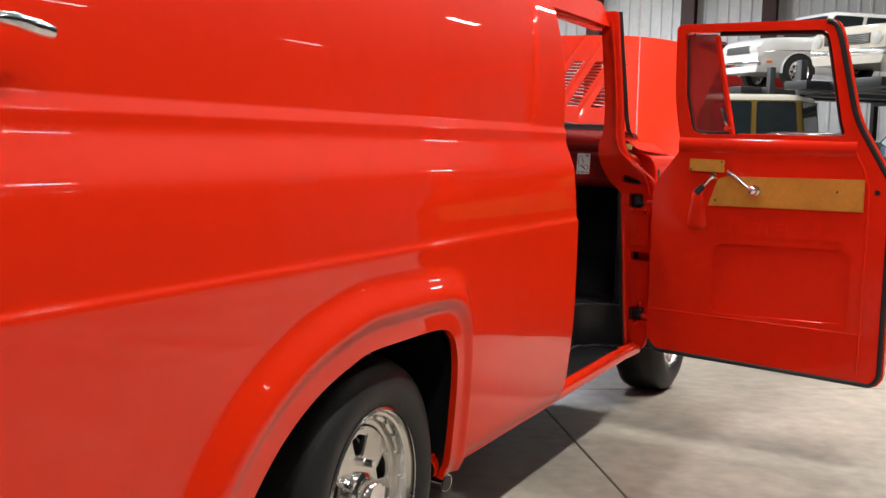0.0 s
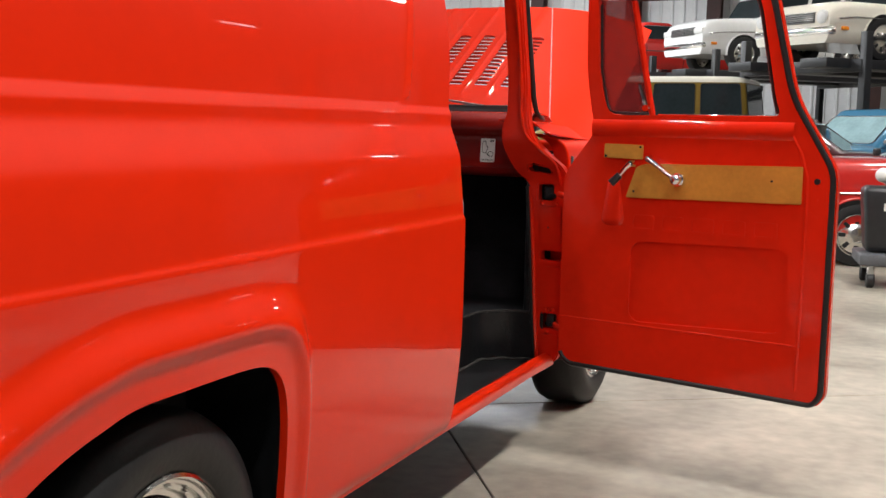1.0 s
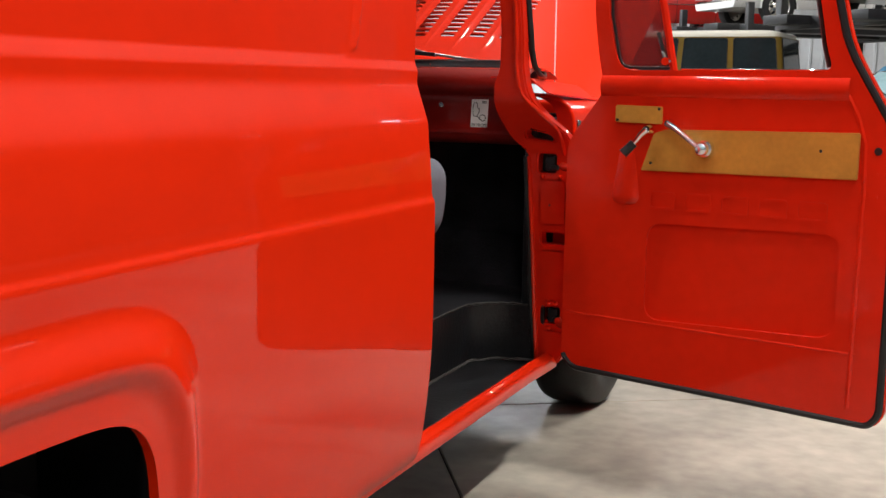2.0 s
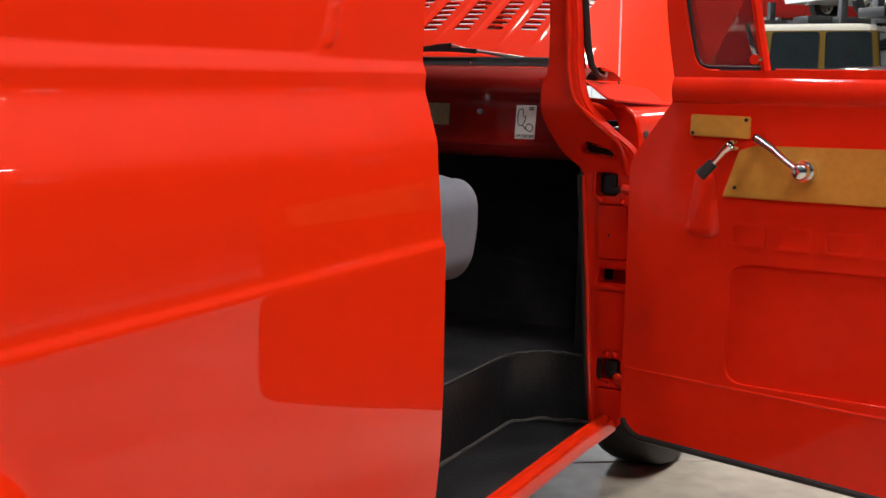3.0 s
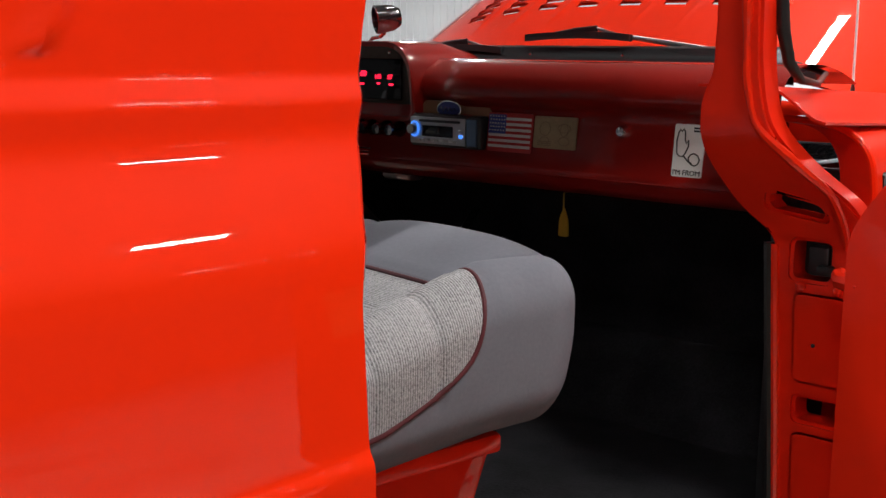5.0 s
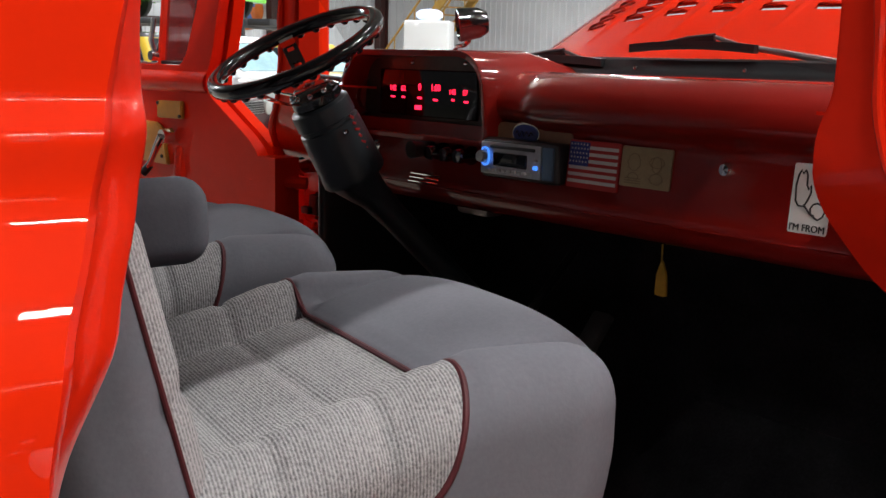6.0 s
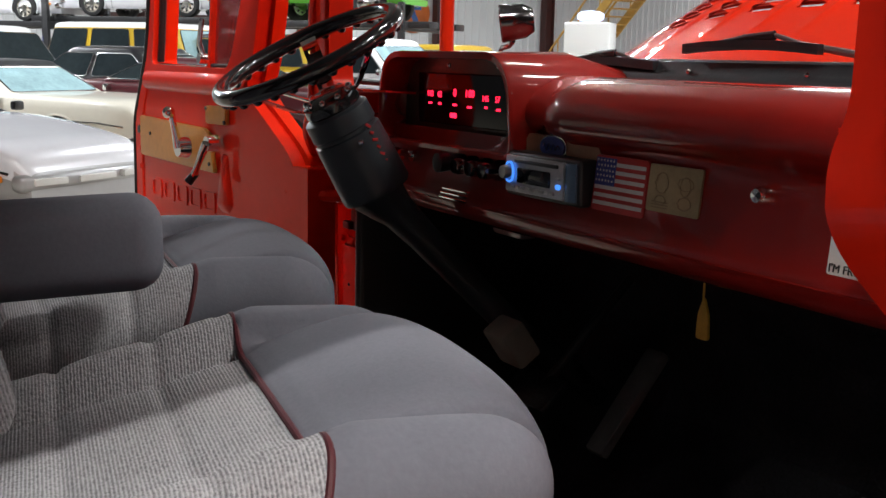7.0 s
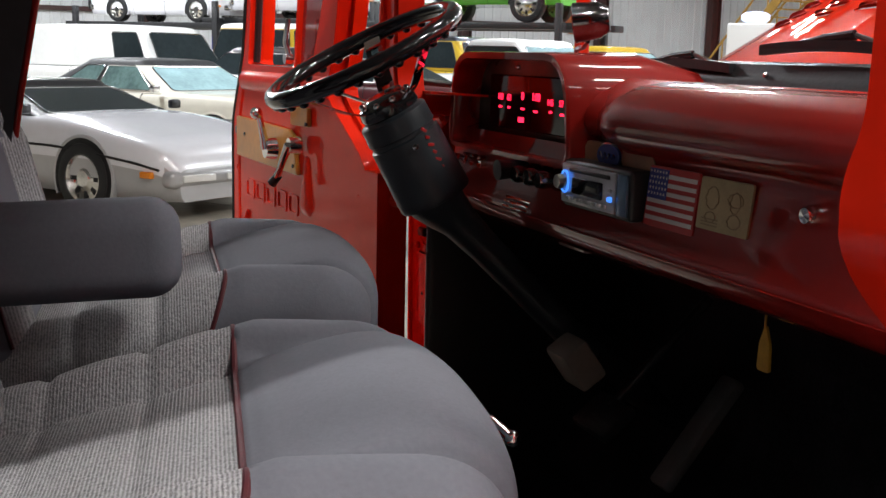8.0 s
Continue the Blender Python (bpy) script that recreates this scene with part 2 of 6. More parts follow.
ribbed_wall("wall_north", (X1, Y1), (X0, Y1), CEIL, "white ribbed steel hall wall")
ribbed_wall("wall_west", (X0, Y1), (X0, Y0), CEIL, "white ribbed steel hall wall")
ribbed_wall("wall_south", (X0, Y0), (X1, Y0), CEIL, "unseen ribbed steel hall wall, greyed to dim reflections", GREYW)
ribbed_wall("wall_east", (X1, Y0), (X1, Y1), CEIL, "unseen ribbed steel hall wall, greyed to dim reflections", GREYW)

bm = bmesh.new()
rbox(bm, ((X0 + X1) / 2, (Y0 + Y1) / 2, CEIL + 0.1), (X1 - X0 + 0.6, Y1 - Y0 + 0.6, 0.2), 0, 1)
for i in range(9):
    y = Y0 + 2.5 + i * 5.0
    rbox(bm, ((X0 + X1) / 2, y, CEIL - 0.06), (X1 - X0, 0.12, 0.12), 0.01, 1)
structure("ceiling", bm, CEILM, "dark steel hall ceiling with roof beams", "ceiling")


def tube_fixture(x, y):
    ob = thing("ceiling_light", "white steel tube light hanging under the dark ceiling", "ceiling light", (x, y, CEIL - 0.36), group="hall tube lights")
    bm = bmesh.new()
    rbox(bm, (0, 0, 0.045), (0.26, 1.40, 0.06), 0.01, 2)
    part("housing", bm, mat_fixture, ob)
    for dy in (-0.5, 0.5):
        bm = bmesh.new()
        rod(bm, (0, dy, 0.07), (0, dy, 0.36), 0.006, seg=8)
        part("hanger", bm, STEEL, ob)
    return ob


mat_fixture = mat("white_enamel", (0.75, 0.75, 0.74), 0.4, noise_scale=4)
fix = tube_fixture(*TUBES[0])
for x, y in TUBES[1:]:
    copy_thing(fix, pose(x, y, CEIL - 0.36))


def column(x, y):
    bm = bmesh.new()
    rbox(bm, (0, -0.17, CEIL / 2), (0.36, 0.025, CEIL), 0.003, 1)
    rbox(bm, (0, 0.17, CEIL / 2), (0.36, 0.025, CEIL), 0.003, 1)
    rbox(bm, (0, 0, CEIL / 2), (0.02, 0.32, CEIL), 0.002, 1)
    ob = to_object("column", bm, COLUMN, False)
    ob.matrix_world = pose(x, y, 0)
    return tagged(ob, "dark oxide-red steel hall column", "column", "hall columns", "structure")


for x in (-20.0, -12.5, -8.2, -5.6, -3.5, 0.4, 5.2):
    column(x, Y1 - 0.35)
for y in (-8, -2, 4.5, 9.5, 14.5, 19.5, 24):
    column(X0 + 0.35, y)

# ---- the panel truck: x outwards on the passenger side, y forwards ----
CX = -0.70
truck = thing("panel_truck", "glossy red vintage panel truck, both doors open, hood raised", "truck", (CX, -0.4, 0))


def tpart(name, bm, material, label="", smooth=True, angle=40.0, parent=None):
    """A part of the truck built in the place's own coordinates."""
    ob = part(name, bm, material, parent or truck, label, smooth, angle)
    ob.matrix_parent_inverse = truck.matrix_world.inverted() if parent is None else parent.matrix_world.inverted()
    return ob


# the lower wall with its crease, then the belt's shoulder, hollow and slanted band as slopes
wall_x = curve_fn([0.31, 0.345, 0.42, 0.50, 0.60, 0.70, 0.82, 0.899, 0.915, 0.927, 0.933, 0.938, 0.944, 0.953, 0.967, 1.03, 1.09],
                  [0.070, 0.086, 0.094, 0.100, 0.105, 0.107, 0.1075, 0.1076, 0.1076, 0.1074, 0.1064, 0.1039, 0.1009, 0.0996, 0.0986, 0.0930, 0.0845])
belt_slope = curve_fn([1.09, 1.100, 1.110, 1.118, 1.135, 1.160, 1.178, 1.188, 1.200, 1.210, 1.2215, 1.2250, 1.2280, 1.2320, 1.2420, 1.2455, 1.2490, 1.256, 1.30, 1.45, 1.60, 1.70, 1.79],
                      [-0.20, -0.23, -0.34, -0.46, -0.53, -0.55, -0.53, -0.46, -0.22, -0.07, -0.06, -0.25, -0.45, -0.54, -0.54, -0.40, -0.20, -0.11, -0.10, -0.19, -0.30, -0.52, -0.85])
BELT_Z = [1.09 + 0.001 * i for i in range(701)]
BELT_X = [wall_x(1.09)]
for z in BELT_Z[1:]:
    BELT_X.append(BELT_X[-1] + 0.001 * belt_slope(z - 0.0005))


def side_x(z):
    """How far out the body's skin stands at a height."""
    if z <= 1.09:
        return wall_x(z)
    k = min((z - 1.09) / 0.001, 699.999)
    i = int(k)
    return BELT_X[i] + (BELT_X[i + 1] - BELT_X[i]) * (k - i)


edge_y = curve_fn([0.31, 0.40, 0.60, 0.95, 1.05, 1.12, 1.18, 1.30, 1.50, 1.78], [0.085, 0.108, 0.122, 0.122, 0.125, 0.14, 0.165, 0.20, 0.25, 0.30])
REAR_Y = -2.62
ARCH_Y, ARCH_Z, ARCH_H = -1.28, 0.30, 0.428


def arch_f(y, z):
    dy, dz = y - ARCH_Y, max(z - ARCH_Z, 0.0)
    a = 0.38 if dy > 0 else 0.62
    n = 2.1 + (7.0 - 2.1) * smooth(-0.2, 0.3, dy)
    return ((abs(dy) / a) ** n + (dz / ARCH_H) ** n) ** (1 / n)


def rib_y(z):
    return -0.117 + 0.40 * (z - 1.257)


def side_point(y, z, mirror=False):
    x = side_x(z)
    f = arch_f(y, z)
    if f < 1.4:
        x += 0.036 * (1 - smooth(1.17, 1.36, f)) - 0.013 * (1 - smooth(1.10, 1.18, f))
    # blanked window panel, pressed in
    if z > 1.22 and y < 0.1:
        r = 0.045
        qy, qz = y - rib_y(z) + r, 1.2475 - z + r
        d = math.hypot(max(qy, 0.0), max(qz, 0.0)) + min(max(qy, qz), 0.0) - r
        x -= 0.0025 * smooth(0.004, -0.008, d)
        x += 0.0085 * math.exp(-((d - 0.008) / 0.008) ** 2) * smooth(1.258, 1.275, z) * smooth(-0.4, -0.2, y)
    return Vector((2 * CX - x if mirror else x, y, z))


def body_side(mirror):
    bm = bmesh.new()
    zs = [0.31 + 0.0105 * i for i in range(57)]
    zs += [zs[-1] + 0.0030 * i for i in range(1, 28)]
    zs += [zs[-1] + 0.008 * i for i in range(1, 15)]
    zs += [zs[-1] + 0.0022 * i for i in range(1, 81)]
    zs += [zs[-1] + 0.008 * i for i in range(1, 10)]
    zs += [zs[-1] + 0.025 * i for i in range(1, 18) if zs[-1] + 0.025 * i < 1.785]
    n = 260
    us = [1 - (1 - i / n) ** 1.15 for i in range(n + 1)]
    grid = []
    for u in us:
        row = []
        for z in zs:
            y = REAR_Y + (edge_y(z) - REAR_Y) * u
            f = arch_f(y, z)
            row.append((y, z, f))
        grid.append(row)
    verts = {}

    def vert(i, j):
        if (i, j) not in verts:
            y, z, f = grid[i][j]
            if f < 1 and z > ARCH_Z:
                y, z = ARCH_Y + (y - ARCH_Y) / f, ARCH_Z + (z - ARCH_Z) / f
            verts[i, j] = bm.verts.new(side_point(y, z, mirror))
        return verts[i, j]

    for i in range(n):
        for j in range(len(zs) - 1):
            q = ((i, j), (i + 1, j), (i + 1, j + 1), (i, j + 1))
            if sum(grid[a][b][2] < 1 for a, b in q) >= 4:
                continue
            bm.faces.new([vert(a, b) for a, b in q])
    bmesh.ops.dissolve_degenerate(bm, dist=1e-5, edges=bm.edges)
    name = "left_body_side" if mirror else "body_side"
    return tpart(name, bm, RED, "glossy red pressed steel body side with flared wheel arch", angle=50)


body_side(False)
body_side(True)


def arch_curve(n=60):
    out = []
    for i in range(n + 1):
        a = math.pi * i / n
        dy, dz = math.cos(a), math.sin(a)
        lo, hi = 0.1, 1.2
        for _ in range(40):
            r = (lo + hi) / 2
            lo, hi = (r, hi) if arch_f(ARCH_Y + r * dy, ARCH_Z + r * dz) < 1 else (lo, r)
        out.append((ARCH_Y + r * dy, ARCH_Z + r * dz))
    return out


def wheel_well():
    pts = arch_curve()
    bm = bmesh.new()
    rows = []
    for y, z in pts:
        p = side_point(y, z)
        rows.append([bm.verts.new(p), bm.verts.new(p + Vector((-0.008, 0.0, 0.0))), bm.verts.new(p + Vector((-0.018, 0, 0.003)))])
    for a, b in zip(rows, rows[1:]):
        for k in range(2):
            bm.faces.new((a[k], b[k], b[k + 1], a[k + 1]))
    tpart("arch_lip", bm, RED)
    bm = bmesh.new()
    rows = []
    for y, z in pts:
        p = side_point(y, z)
        o = Vector((0, y - ARCH_Y, z - ARCH_Z)) * 0.12
        rows.append([bm.verts.new(p + Vector((-0.018, 0, 0.003))), bm.verts.new(p + o + Vector((-0.08, 0, 0))), bm.verts.new(p + o + Vector((-0.42, 0, 0)))])
    for a, b in zip(rows, rows[1:]):
        for k in range(2):
            bm.faces.new((a[k], b[k], b[k + 1], a[k + 1]))
    bm.faces.new([r[2] for r in rows])
    tpart("wheel_well", bm, BLACK, "black inner wheel arch")


wheel_well()


def jamb(mirror):
    """The door opening's rear edge: a rounded lip, then the jamb face to its inner flange."""
    bm = bmesh.new()
    zs = span(0.31, 1.70, 300)
    prof = [(0.0, 0.0), (-0.004, 0.006), (-0.012, 0.009), (-0.028, 0.011), (-0.038, 0.016), (-0.048, 0.032), (-0.058, 0.050), (-0.066, 0.055), (-0.076, 0.052), (-0.080, 0.030)]

    def fn(k, z):
        dx, dy = prof[k]
        x = side_x(z)
        q = (1 - 0.35 * smooth(1.2, 1.32, z)) * (0.45 + 0.55 * smooth(1.02, 1.12, z))
        p = Vector((x + dx, edge_y(z) + dy * q, z))
        if mirror:
            p.x = 2 * CX - p.x
        return p
    sheet(bm, fn, list(range(len(prof))), zs)
    return tpart("door_jamb", bm, RED_THICK, "red door jamb with rounded lip")


jamb(False)
jamb(True)


def pillar_trim():
    """Dark trimmed inside of the driver side's middle pillar with its red edge."""
    bm = bmesh.new()
    slab(bm, [(0.10, 0.98), (0.455, 0.98), (0.487, 1.20), (0.545, 1.50), (0.58, 1.74), (0.10, 1.74)], [], 0.03, lambda u, v, w: (-1.345 - w, u, v))
    tpart("pillar_trim", bm, LINER, "dark trimmed middle pillar", smooth=False)
    bm = bmesh.new()
    sweep(bm, [(-1.36, 0.458, 0.98), (-1.36, 0.492, 1.20), (-1.36, 0.550, 1.50), (-1.36, 0.585, 1.74)], 0.006, 10)
    tpart("pillar_edge", bm, RED_SHADED, "red pillar edge, shade put into its colour")


LINER = mat("dark_liner", (0.03, 0.03, 0.032), 0.9, noise_scale=6, noise_amt=0.3)
pillar_trim()


def rocker(mirror):
    bm = bmesh.new()
    # outer sill, inner tread step
    prof = [(0.0, 0.300), (0.060, 0.300), (0.074, 0.310), (0.078, 0.330), (0.070, 0.346), (0.058, 0.350), (0.054, 0.356), (0.046, 0.357), (0.041, 0.350), (0.038, 0.335)]
    sheet(bm, lambda k, y: Vector((2 * CX - prof[k][0] if mirror else prof[k][0], y, prof[k][1] - 0.006 * smooth(0.9, 1.15, y))), list(range(len(prof))), span(-0.92, 1.16, 40))
    return tpart("rocker_sill", bm, RED, "red door sill")


rocker(False)
rocker(True)


def roof():
    bm = bmesh.new()

    def fn(y, s):
        # s from -1 to 1 across
        a = abs(s)
        half = -CX + side_x(1.78)
        x = CX + half * math.copysign(a, s)
        z = 1.78 + 0.15 * (1 - a ** 3.2) ** 0.7
        z -= 0.10 * smooth(0.75, 1.15, y) ** 2
        return Vector((x, y, z))
    sheet(bm, fn, span(REAR_Y, 1.10, 40), span(-1, 1, 36))
    tpart("roof", bm, RED, "glossy red steel roof")
    for m in (False, True):
        bm = bmesh.new()

        def fn2(y, z):
            x = side_x(1.70 + 0.08 * z)
            return Vector((2 * CX - x if m else x, y, 1.675 + 0.105 * z))
        sheet(bm, fn2, span(0.285, 1.06, 20), span(0, 1, 4))
        rbox(bm, ((2 * CX + 0.14 if m else -0.14), 0.67, 1.69), (0.07, 0.80, 0.05), 0.012, 2)
        tpart("door_header", bm, RED, "red roof rail over the door opening")
    bm = bmesh.new()
    sheet(bm, lambda y, x: Vector((x, y, 1.74)), span(REAR_Y + 0.1, 1.02, 6), span(2 * CX + 0.16, -0.16, 6))
    tpart("headliner", bm, mat("dark_headliner", (0.03, 0.028, 0.028), 0.9, noise_scale=8, noise_amt=0.2), "dark headliner")
    bm = bmesh.new()
    rbox(bm, (CX, REAR_Y + 0.02, 1.05), (2 * 0.74, 0.05, 1.48), 0.03, 3)
    tpart("rear_door_panel", bm, RED, "red rear panel")


roof()


BINDING = mat("worn_binding", (0.050, 0.046, 0.043), 0.8, noise_scale=40, noise_amt=0.6, bump_scale=120, bump=0.4)


def cab_interior():
    bm = bmesh.new()
    # the raised floor, cut away round the step wells inside both doors
    turn = [radians(90 * i / 12) for i in range(13)]
    well = [(-0.195, 0.10)] + [(-0.195 + 0.14 * (1 - math.cos(a)), 1.005 + 0.14 * math.sin(a)) for a in turn] + [(0.028, 1.150)]
    half = [(-0.10, -0.95), (-0.10, 0.10)] + well + [(0.028, 1.17), (-0.062, 1.22), (-0.062, 1.55)]
    slab(bm, half + [(2 * CX - x, y) for x, y in reversed(half)], [], 0.20, lambda u, v, w: (u, v, 0.30 + w))
    tpart("cab_floor", bm, CARPET, "black carpeted cab floor")
    bm = bmesh.new()
    rbox(bm, (CX, -1.75, 0.40), (0.96, 1.7, 0.05), 0.01, 1)
    tpart("load_floor", bm, CARPET, "black carpeted load floor")
    for m in (False, True):
        s = (lambda x: 2 * CX - x) if m else (lambda x: x)
        bm = bmesh.new()
        rbox(bm, (s(-0.082), 0.64, 0.298), (0.240, 1.10, 0.034), 0.008, 2)
        tpart("step_mat", bm, MAT_RUBBER, "black rubber step mat")
        # rubber lining of the step well, its bound upper edge and the mat's worn lip
        bm = bmesh.new()
        sheet(bm, lambda k, z: Vector((s(well[k][0] + 0.006), well[k][1] - 0.006, z)), list(range(len(well))), span(0.305, 0.497, 4))
        bmesh.ops.solidify(bm, geom=bm.faces[:], thickness=0.004)
        tpart("well_lining", bm, MAT_RUBBER, "black rubber lining of the step well")
        bm = bmesh.new()
        sweep(bm, [(s(x + 0.002), y - 0.002, 0.500 + 0.002 * math.sin(9 * k)) for k, (x, y) in enumerate(well)], 0.0036, 8)
        tpart("floor_binding", bm, BINDING, "worn grey edge binding")
        bm = bmesh.new()
        sweep(bm, [(s(x + 0.014), y - 0.014, 0.319 + 0.003 * math.sin(5 * k)) for k, (x, y) in enumerate(well)], 0.0055, 8)
        tpart("mat_lip", bm, BINDING, "worn grey lip of the step mat")
        bm = bmesh.new()
        rbox(bm, (s(-0.045), 1.42, 0.70), (0.03, 0.48, 0.78), 0.01, 2)
        tpart("kick_panel", bm, BLACK, "black kick panel")
        bm = bmesh.new()
        rbox(bm, (s(-0.17), -1.28, 1.06), (0.03, 2.5, 1.34), 0.01, 1)
        tpart("load_space_liner", bm, LINER, "dark lining of the load space")
    bm = bmesh.new()
    rbox(bm, (CX, 1.60, 0.70), (1.36, 0.04, 0.80), 0.01, 2)
    tpart("firewall", bm, CARPET, "black carpeted firewall")
    bm = bmesh.new()
    rbox(bm, (CX, 1.47, 0.52), (1.34, 0.03, 0.46), 0.01, 2, Matrix.Rotation(radians(-42), 4, "X"))
    tpart("toe_board", bm, CARPET, "black carpeted toe board")
    bm = bmesh.new()
    rbox(bm, (CX, REAR_Y + 0.09, 1.08), (1.3, 0.04, 1.3), 0.01, 1)
    tpart("rear_liner", bm, LINER, "dark lining inside the rear doors")
    # shelf added under the dash, only to block light from the foot space
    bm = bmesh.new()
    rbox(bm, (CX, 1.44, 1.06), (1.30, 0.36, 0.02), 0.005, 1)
    tpart("foot_space_shade", bm, BLACK)


cab_interior()


def pillar(mirror):
    """The hinge pillar with its hinge holes, its dog leg, and the windscreen post above."""
    bm = bmesh.new()
    out = rounded([(-0.125, 1.74), (-0.090, 1.36), (-0.092, 1.24), (-0.110, 1.20), (-0.112, 1.12), (-0.085, 1.03), (-0.03, 0.985), (-0.012, 0.70), (0.012, 0.315), (0.085, 0.315), (0.118, 0.40), (0.128, 0.50), (0.118, 1.0),
                   (0.105, 1.05), (0.055, 1.10), (0.0, 1.17), (-0.015, 1.25), (-0.018, 1.36), (-0.055, 1.74)], [0.0, 0.05, 0.03, 0.03, 0.04, 0.04, 0.04, 0.03, 0.02, 0.02, 0.03, 0.03, 0.03, 0.04, 0.04, 0.04, 0.04, 0.04, 0.0], 5)
    holes = [rounded([(0.0, 0.925), (0.0, 0.985), (0.06, 0.985), (0.06, 0.925)], 0.01, 3),
             rounded([(0.018, 0.700), (0.018, 0.737), (0.098, 0.737), (0.098, 0.700)], 0.008, 3),
             rounded([(0.028, 0.445), (0.028, 0.500), (0.085, 0.500), (0.085, 0.445)], 0.01, 3),
             rounded([(-0.035, 1.035), (-0.022, 1.062), (0.05, 1.045), (0.06, 1.022)], 0.01, 3)]
    sy = 0.07 if mirror else 0.0

    def to(u, v, w):
        return ((2 * CX - u) if mirror else u, 1.14 + w, v)
    slab(bm, out, holes, 0.055, to)
    for z in (0.97, 1.0, 1.03, 1.06, 1.09, 1.12, 1.15, 1.18):
        bmesh.ops.bisect_plane(bm, geom=bm.verts[:] + bm.edges[:] + bm.faces[:], plane_co=(0, 0, z), plane_no=(0, 0, 1))
    edges = [e for e in bm.edges if len(e.link_faces) == 2 and e.calc_face_angle(0) > 0.6]
    bmesh.ops.bevel(bm, geom=edges, offset=0.006, segments=2, affect="EDGES")
    for v in bm.verts:
        v.co.y += sy - 0.115 * smooth(0.975, 1.17, v.co.z)
    tpart("hinge_pillar", bm, RED_IN, "red door hinge pillar with open hinge holes")
    sx = (lambda x: 2 * CX - x) if mirror else (lambda x: x)
    bm = bmesh.new()
    rbox(bm, (sx(0.03), 1.235 + sy, 0.70), (0.15, 0.02, 0.78), 0.004, 1)
    tpart("pillar_backing", bm, BLACK)
    bm = bmesh.new()
    sweep(bm, [(sx(-0.055), 1.075 + sy, 1.74), (sx(-0.020), 1.075 + sy, 1.42), (sx(-0.008), 1.078 + sy, 1.30), (sx(0.0), 1.085 + sy, 1.255), (sx(0.008), 1.11 + sy, 1.23), (sx(-0.004), 1.20 + sy, 1.222), (sx(-0.06), 1.36 + sy * 0.5, 1.235), (sx(-0.15), 1.44, 1.25)], [0.010, 0.010, 0.010, 0.009, 0.007, 0.005, 0.005, 0.005], 12)
    tpart("windscreen_seal", bm, SEAL, "black rubber windscreen seal")
    # raised bead along the post, uneven under its thick paint
    bm = bmesh.new()
    path = curve_fn([0.96, 1.06, 1.115, 1.175, 1.25, 1.36, 1.74], [0.088, 0.078, 0.034, -0.020, -0.036, -0.040, -0.077])
    zz = span(0.98, 1.72, 70)
    sweep(bm, [(sx(path(z)), 1.137 + sy - 0.115 * smooth(0.975, 1.17, z), z) for z in zz], [0.0062 + 0.0022 * math.sin(41 * z) * math.sin(17 * z + 1) for z in zz], 8)
    tpart("post_bead", bm, RED_THICK, "glossy raised bead along the post")
    # inner edge bead, pressed panels between the hinge holes and their bolts
    bm = bmesh.new()
    sweep(bm, [(sx(-0.030), 1.142 + sy, 0.975), (sx(-0.020), 1.137 + sy, 0.85), (sx(-0.010), 1.137 + sy, 0.70), (sx(0.002), 1.137 + sy, 0.50), (sx(0.014), 1.137 + sy, 0.325)], 0.007, 8)
    tpart("edge_bead", bm, RED_THICK)
    bm = bmesh.new()
    sweep(bm, [(sx(-0.044), 1.150 + sy, 0.975), (sx(-0.034), 1.146 + sy, 0.85), (sx(-0.024), 1.146 + sy, 0.70), (sx(-0.012), 1.146 + sy, 0.50), (sx(0.000), 1.146 + sy, 0.325)], 0.009, 8)
    tpart("door_seal", bm, SEAL, "black rubber door seal")
    for z0, z1, u0, u1 in ((0.762, 0.905, 0.012, 0.094), (0.522, 0.682, 0.022, 0.102), (0.345, 0.425, 0.030, 0.098)):
        bm = bmesh.new()
        slab(bm, rounded([(u0, z0), (u1 + 0.004, z0), (u1, z1), (u0 - 0.006, z1)], 0.016, 5), [], 0.006, lambda u, v, w: (sx(u), 1.1355 + sy + w, v))
        bmesh.ops.bevel(bm, geom=[e for e in bm.edges if len(e.link_faces) == 2 and e.calc_face_angle(0) > 0.9], offset=0.003, segments=2, affect="EDGES")
        tpart("pressed_panel", bm, RED_IN)
    for u, z, r, m in ((0.044, 0.825, 0.0035, BLACK), (0.050, 0.515, 0.008, RED_IN), (0.072, 0.515, 0.008, RED_IN), (0.052, 0.432, 0.008, RED_IN), (0.018, 0.915, 0.008, RED_IN), (0.076, 0.915, 0.007, RED_IN)):
        bm = bmesh.new()
        bmesh.ops.create_uvsphere(bm, u_segments=10, v_segments=6, radius=r, matrix=Matrix.Translation((sx(u), 1.136 + sy, z)))
        tpart("pillar_bolt", bm, m)
    for z, u in ((0.955, 0.040), (0.473, 0.062)):
        bm = bmesh.new()
        rbox(bm, (sx(u), 1.158 + sy, z), (0.034, 0.03, 0.046), 0.006, 2)
        rbox(bm, (sx(u + 0.016), 1.142 + sy, z - 0.012), (0.03, 0.02, 0.016), 0.004, 2)
        tpart("hinge_knuckle", bm, BLACK, "black hinge knuckle")
    # cowl corner below the wrapped windscreen
    bm = bmesh.new()

    def cowl(a, b):
        # a runs forwards, b from the windscreen's foot outwards
        x = -0.14 + 0.205 * b
        return Vector((sx(x), 1.075 + sy + 0.50 * a, 1.217 - 0.050 * smooth(-0.03, 0.065, x) - 0.022 * a))
    sheet(bm, cowl, span(0, 1, 14), span(0, 1, 12))
    bmesh.ops.solidify(bm, geom=bm.faces[:], thickness=0.004)
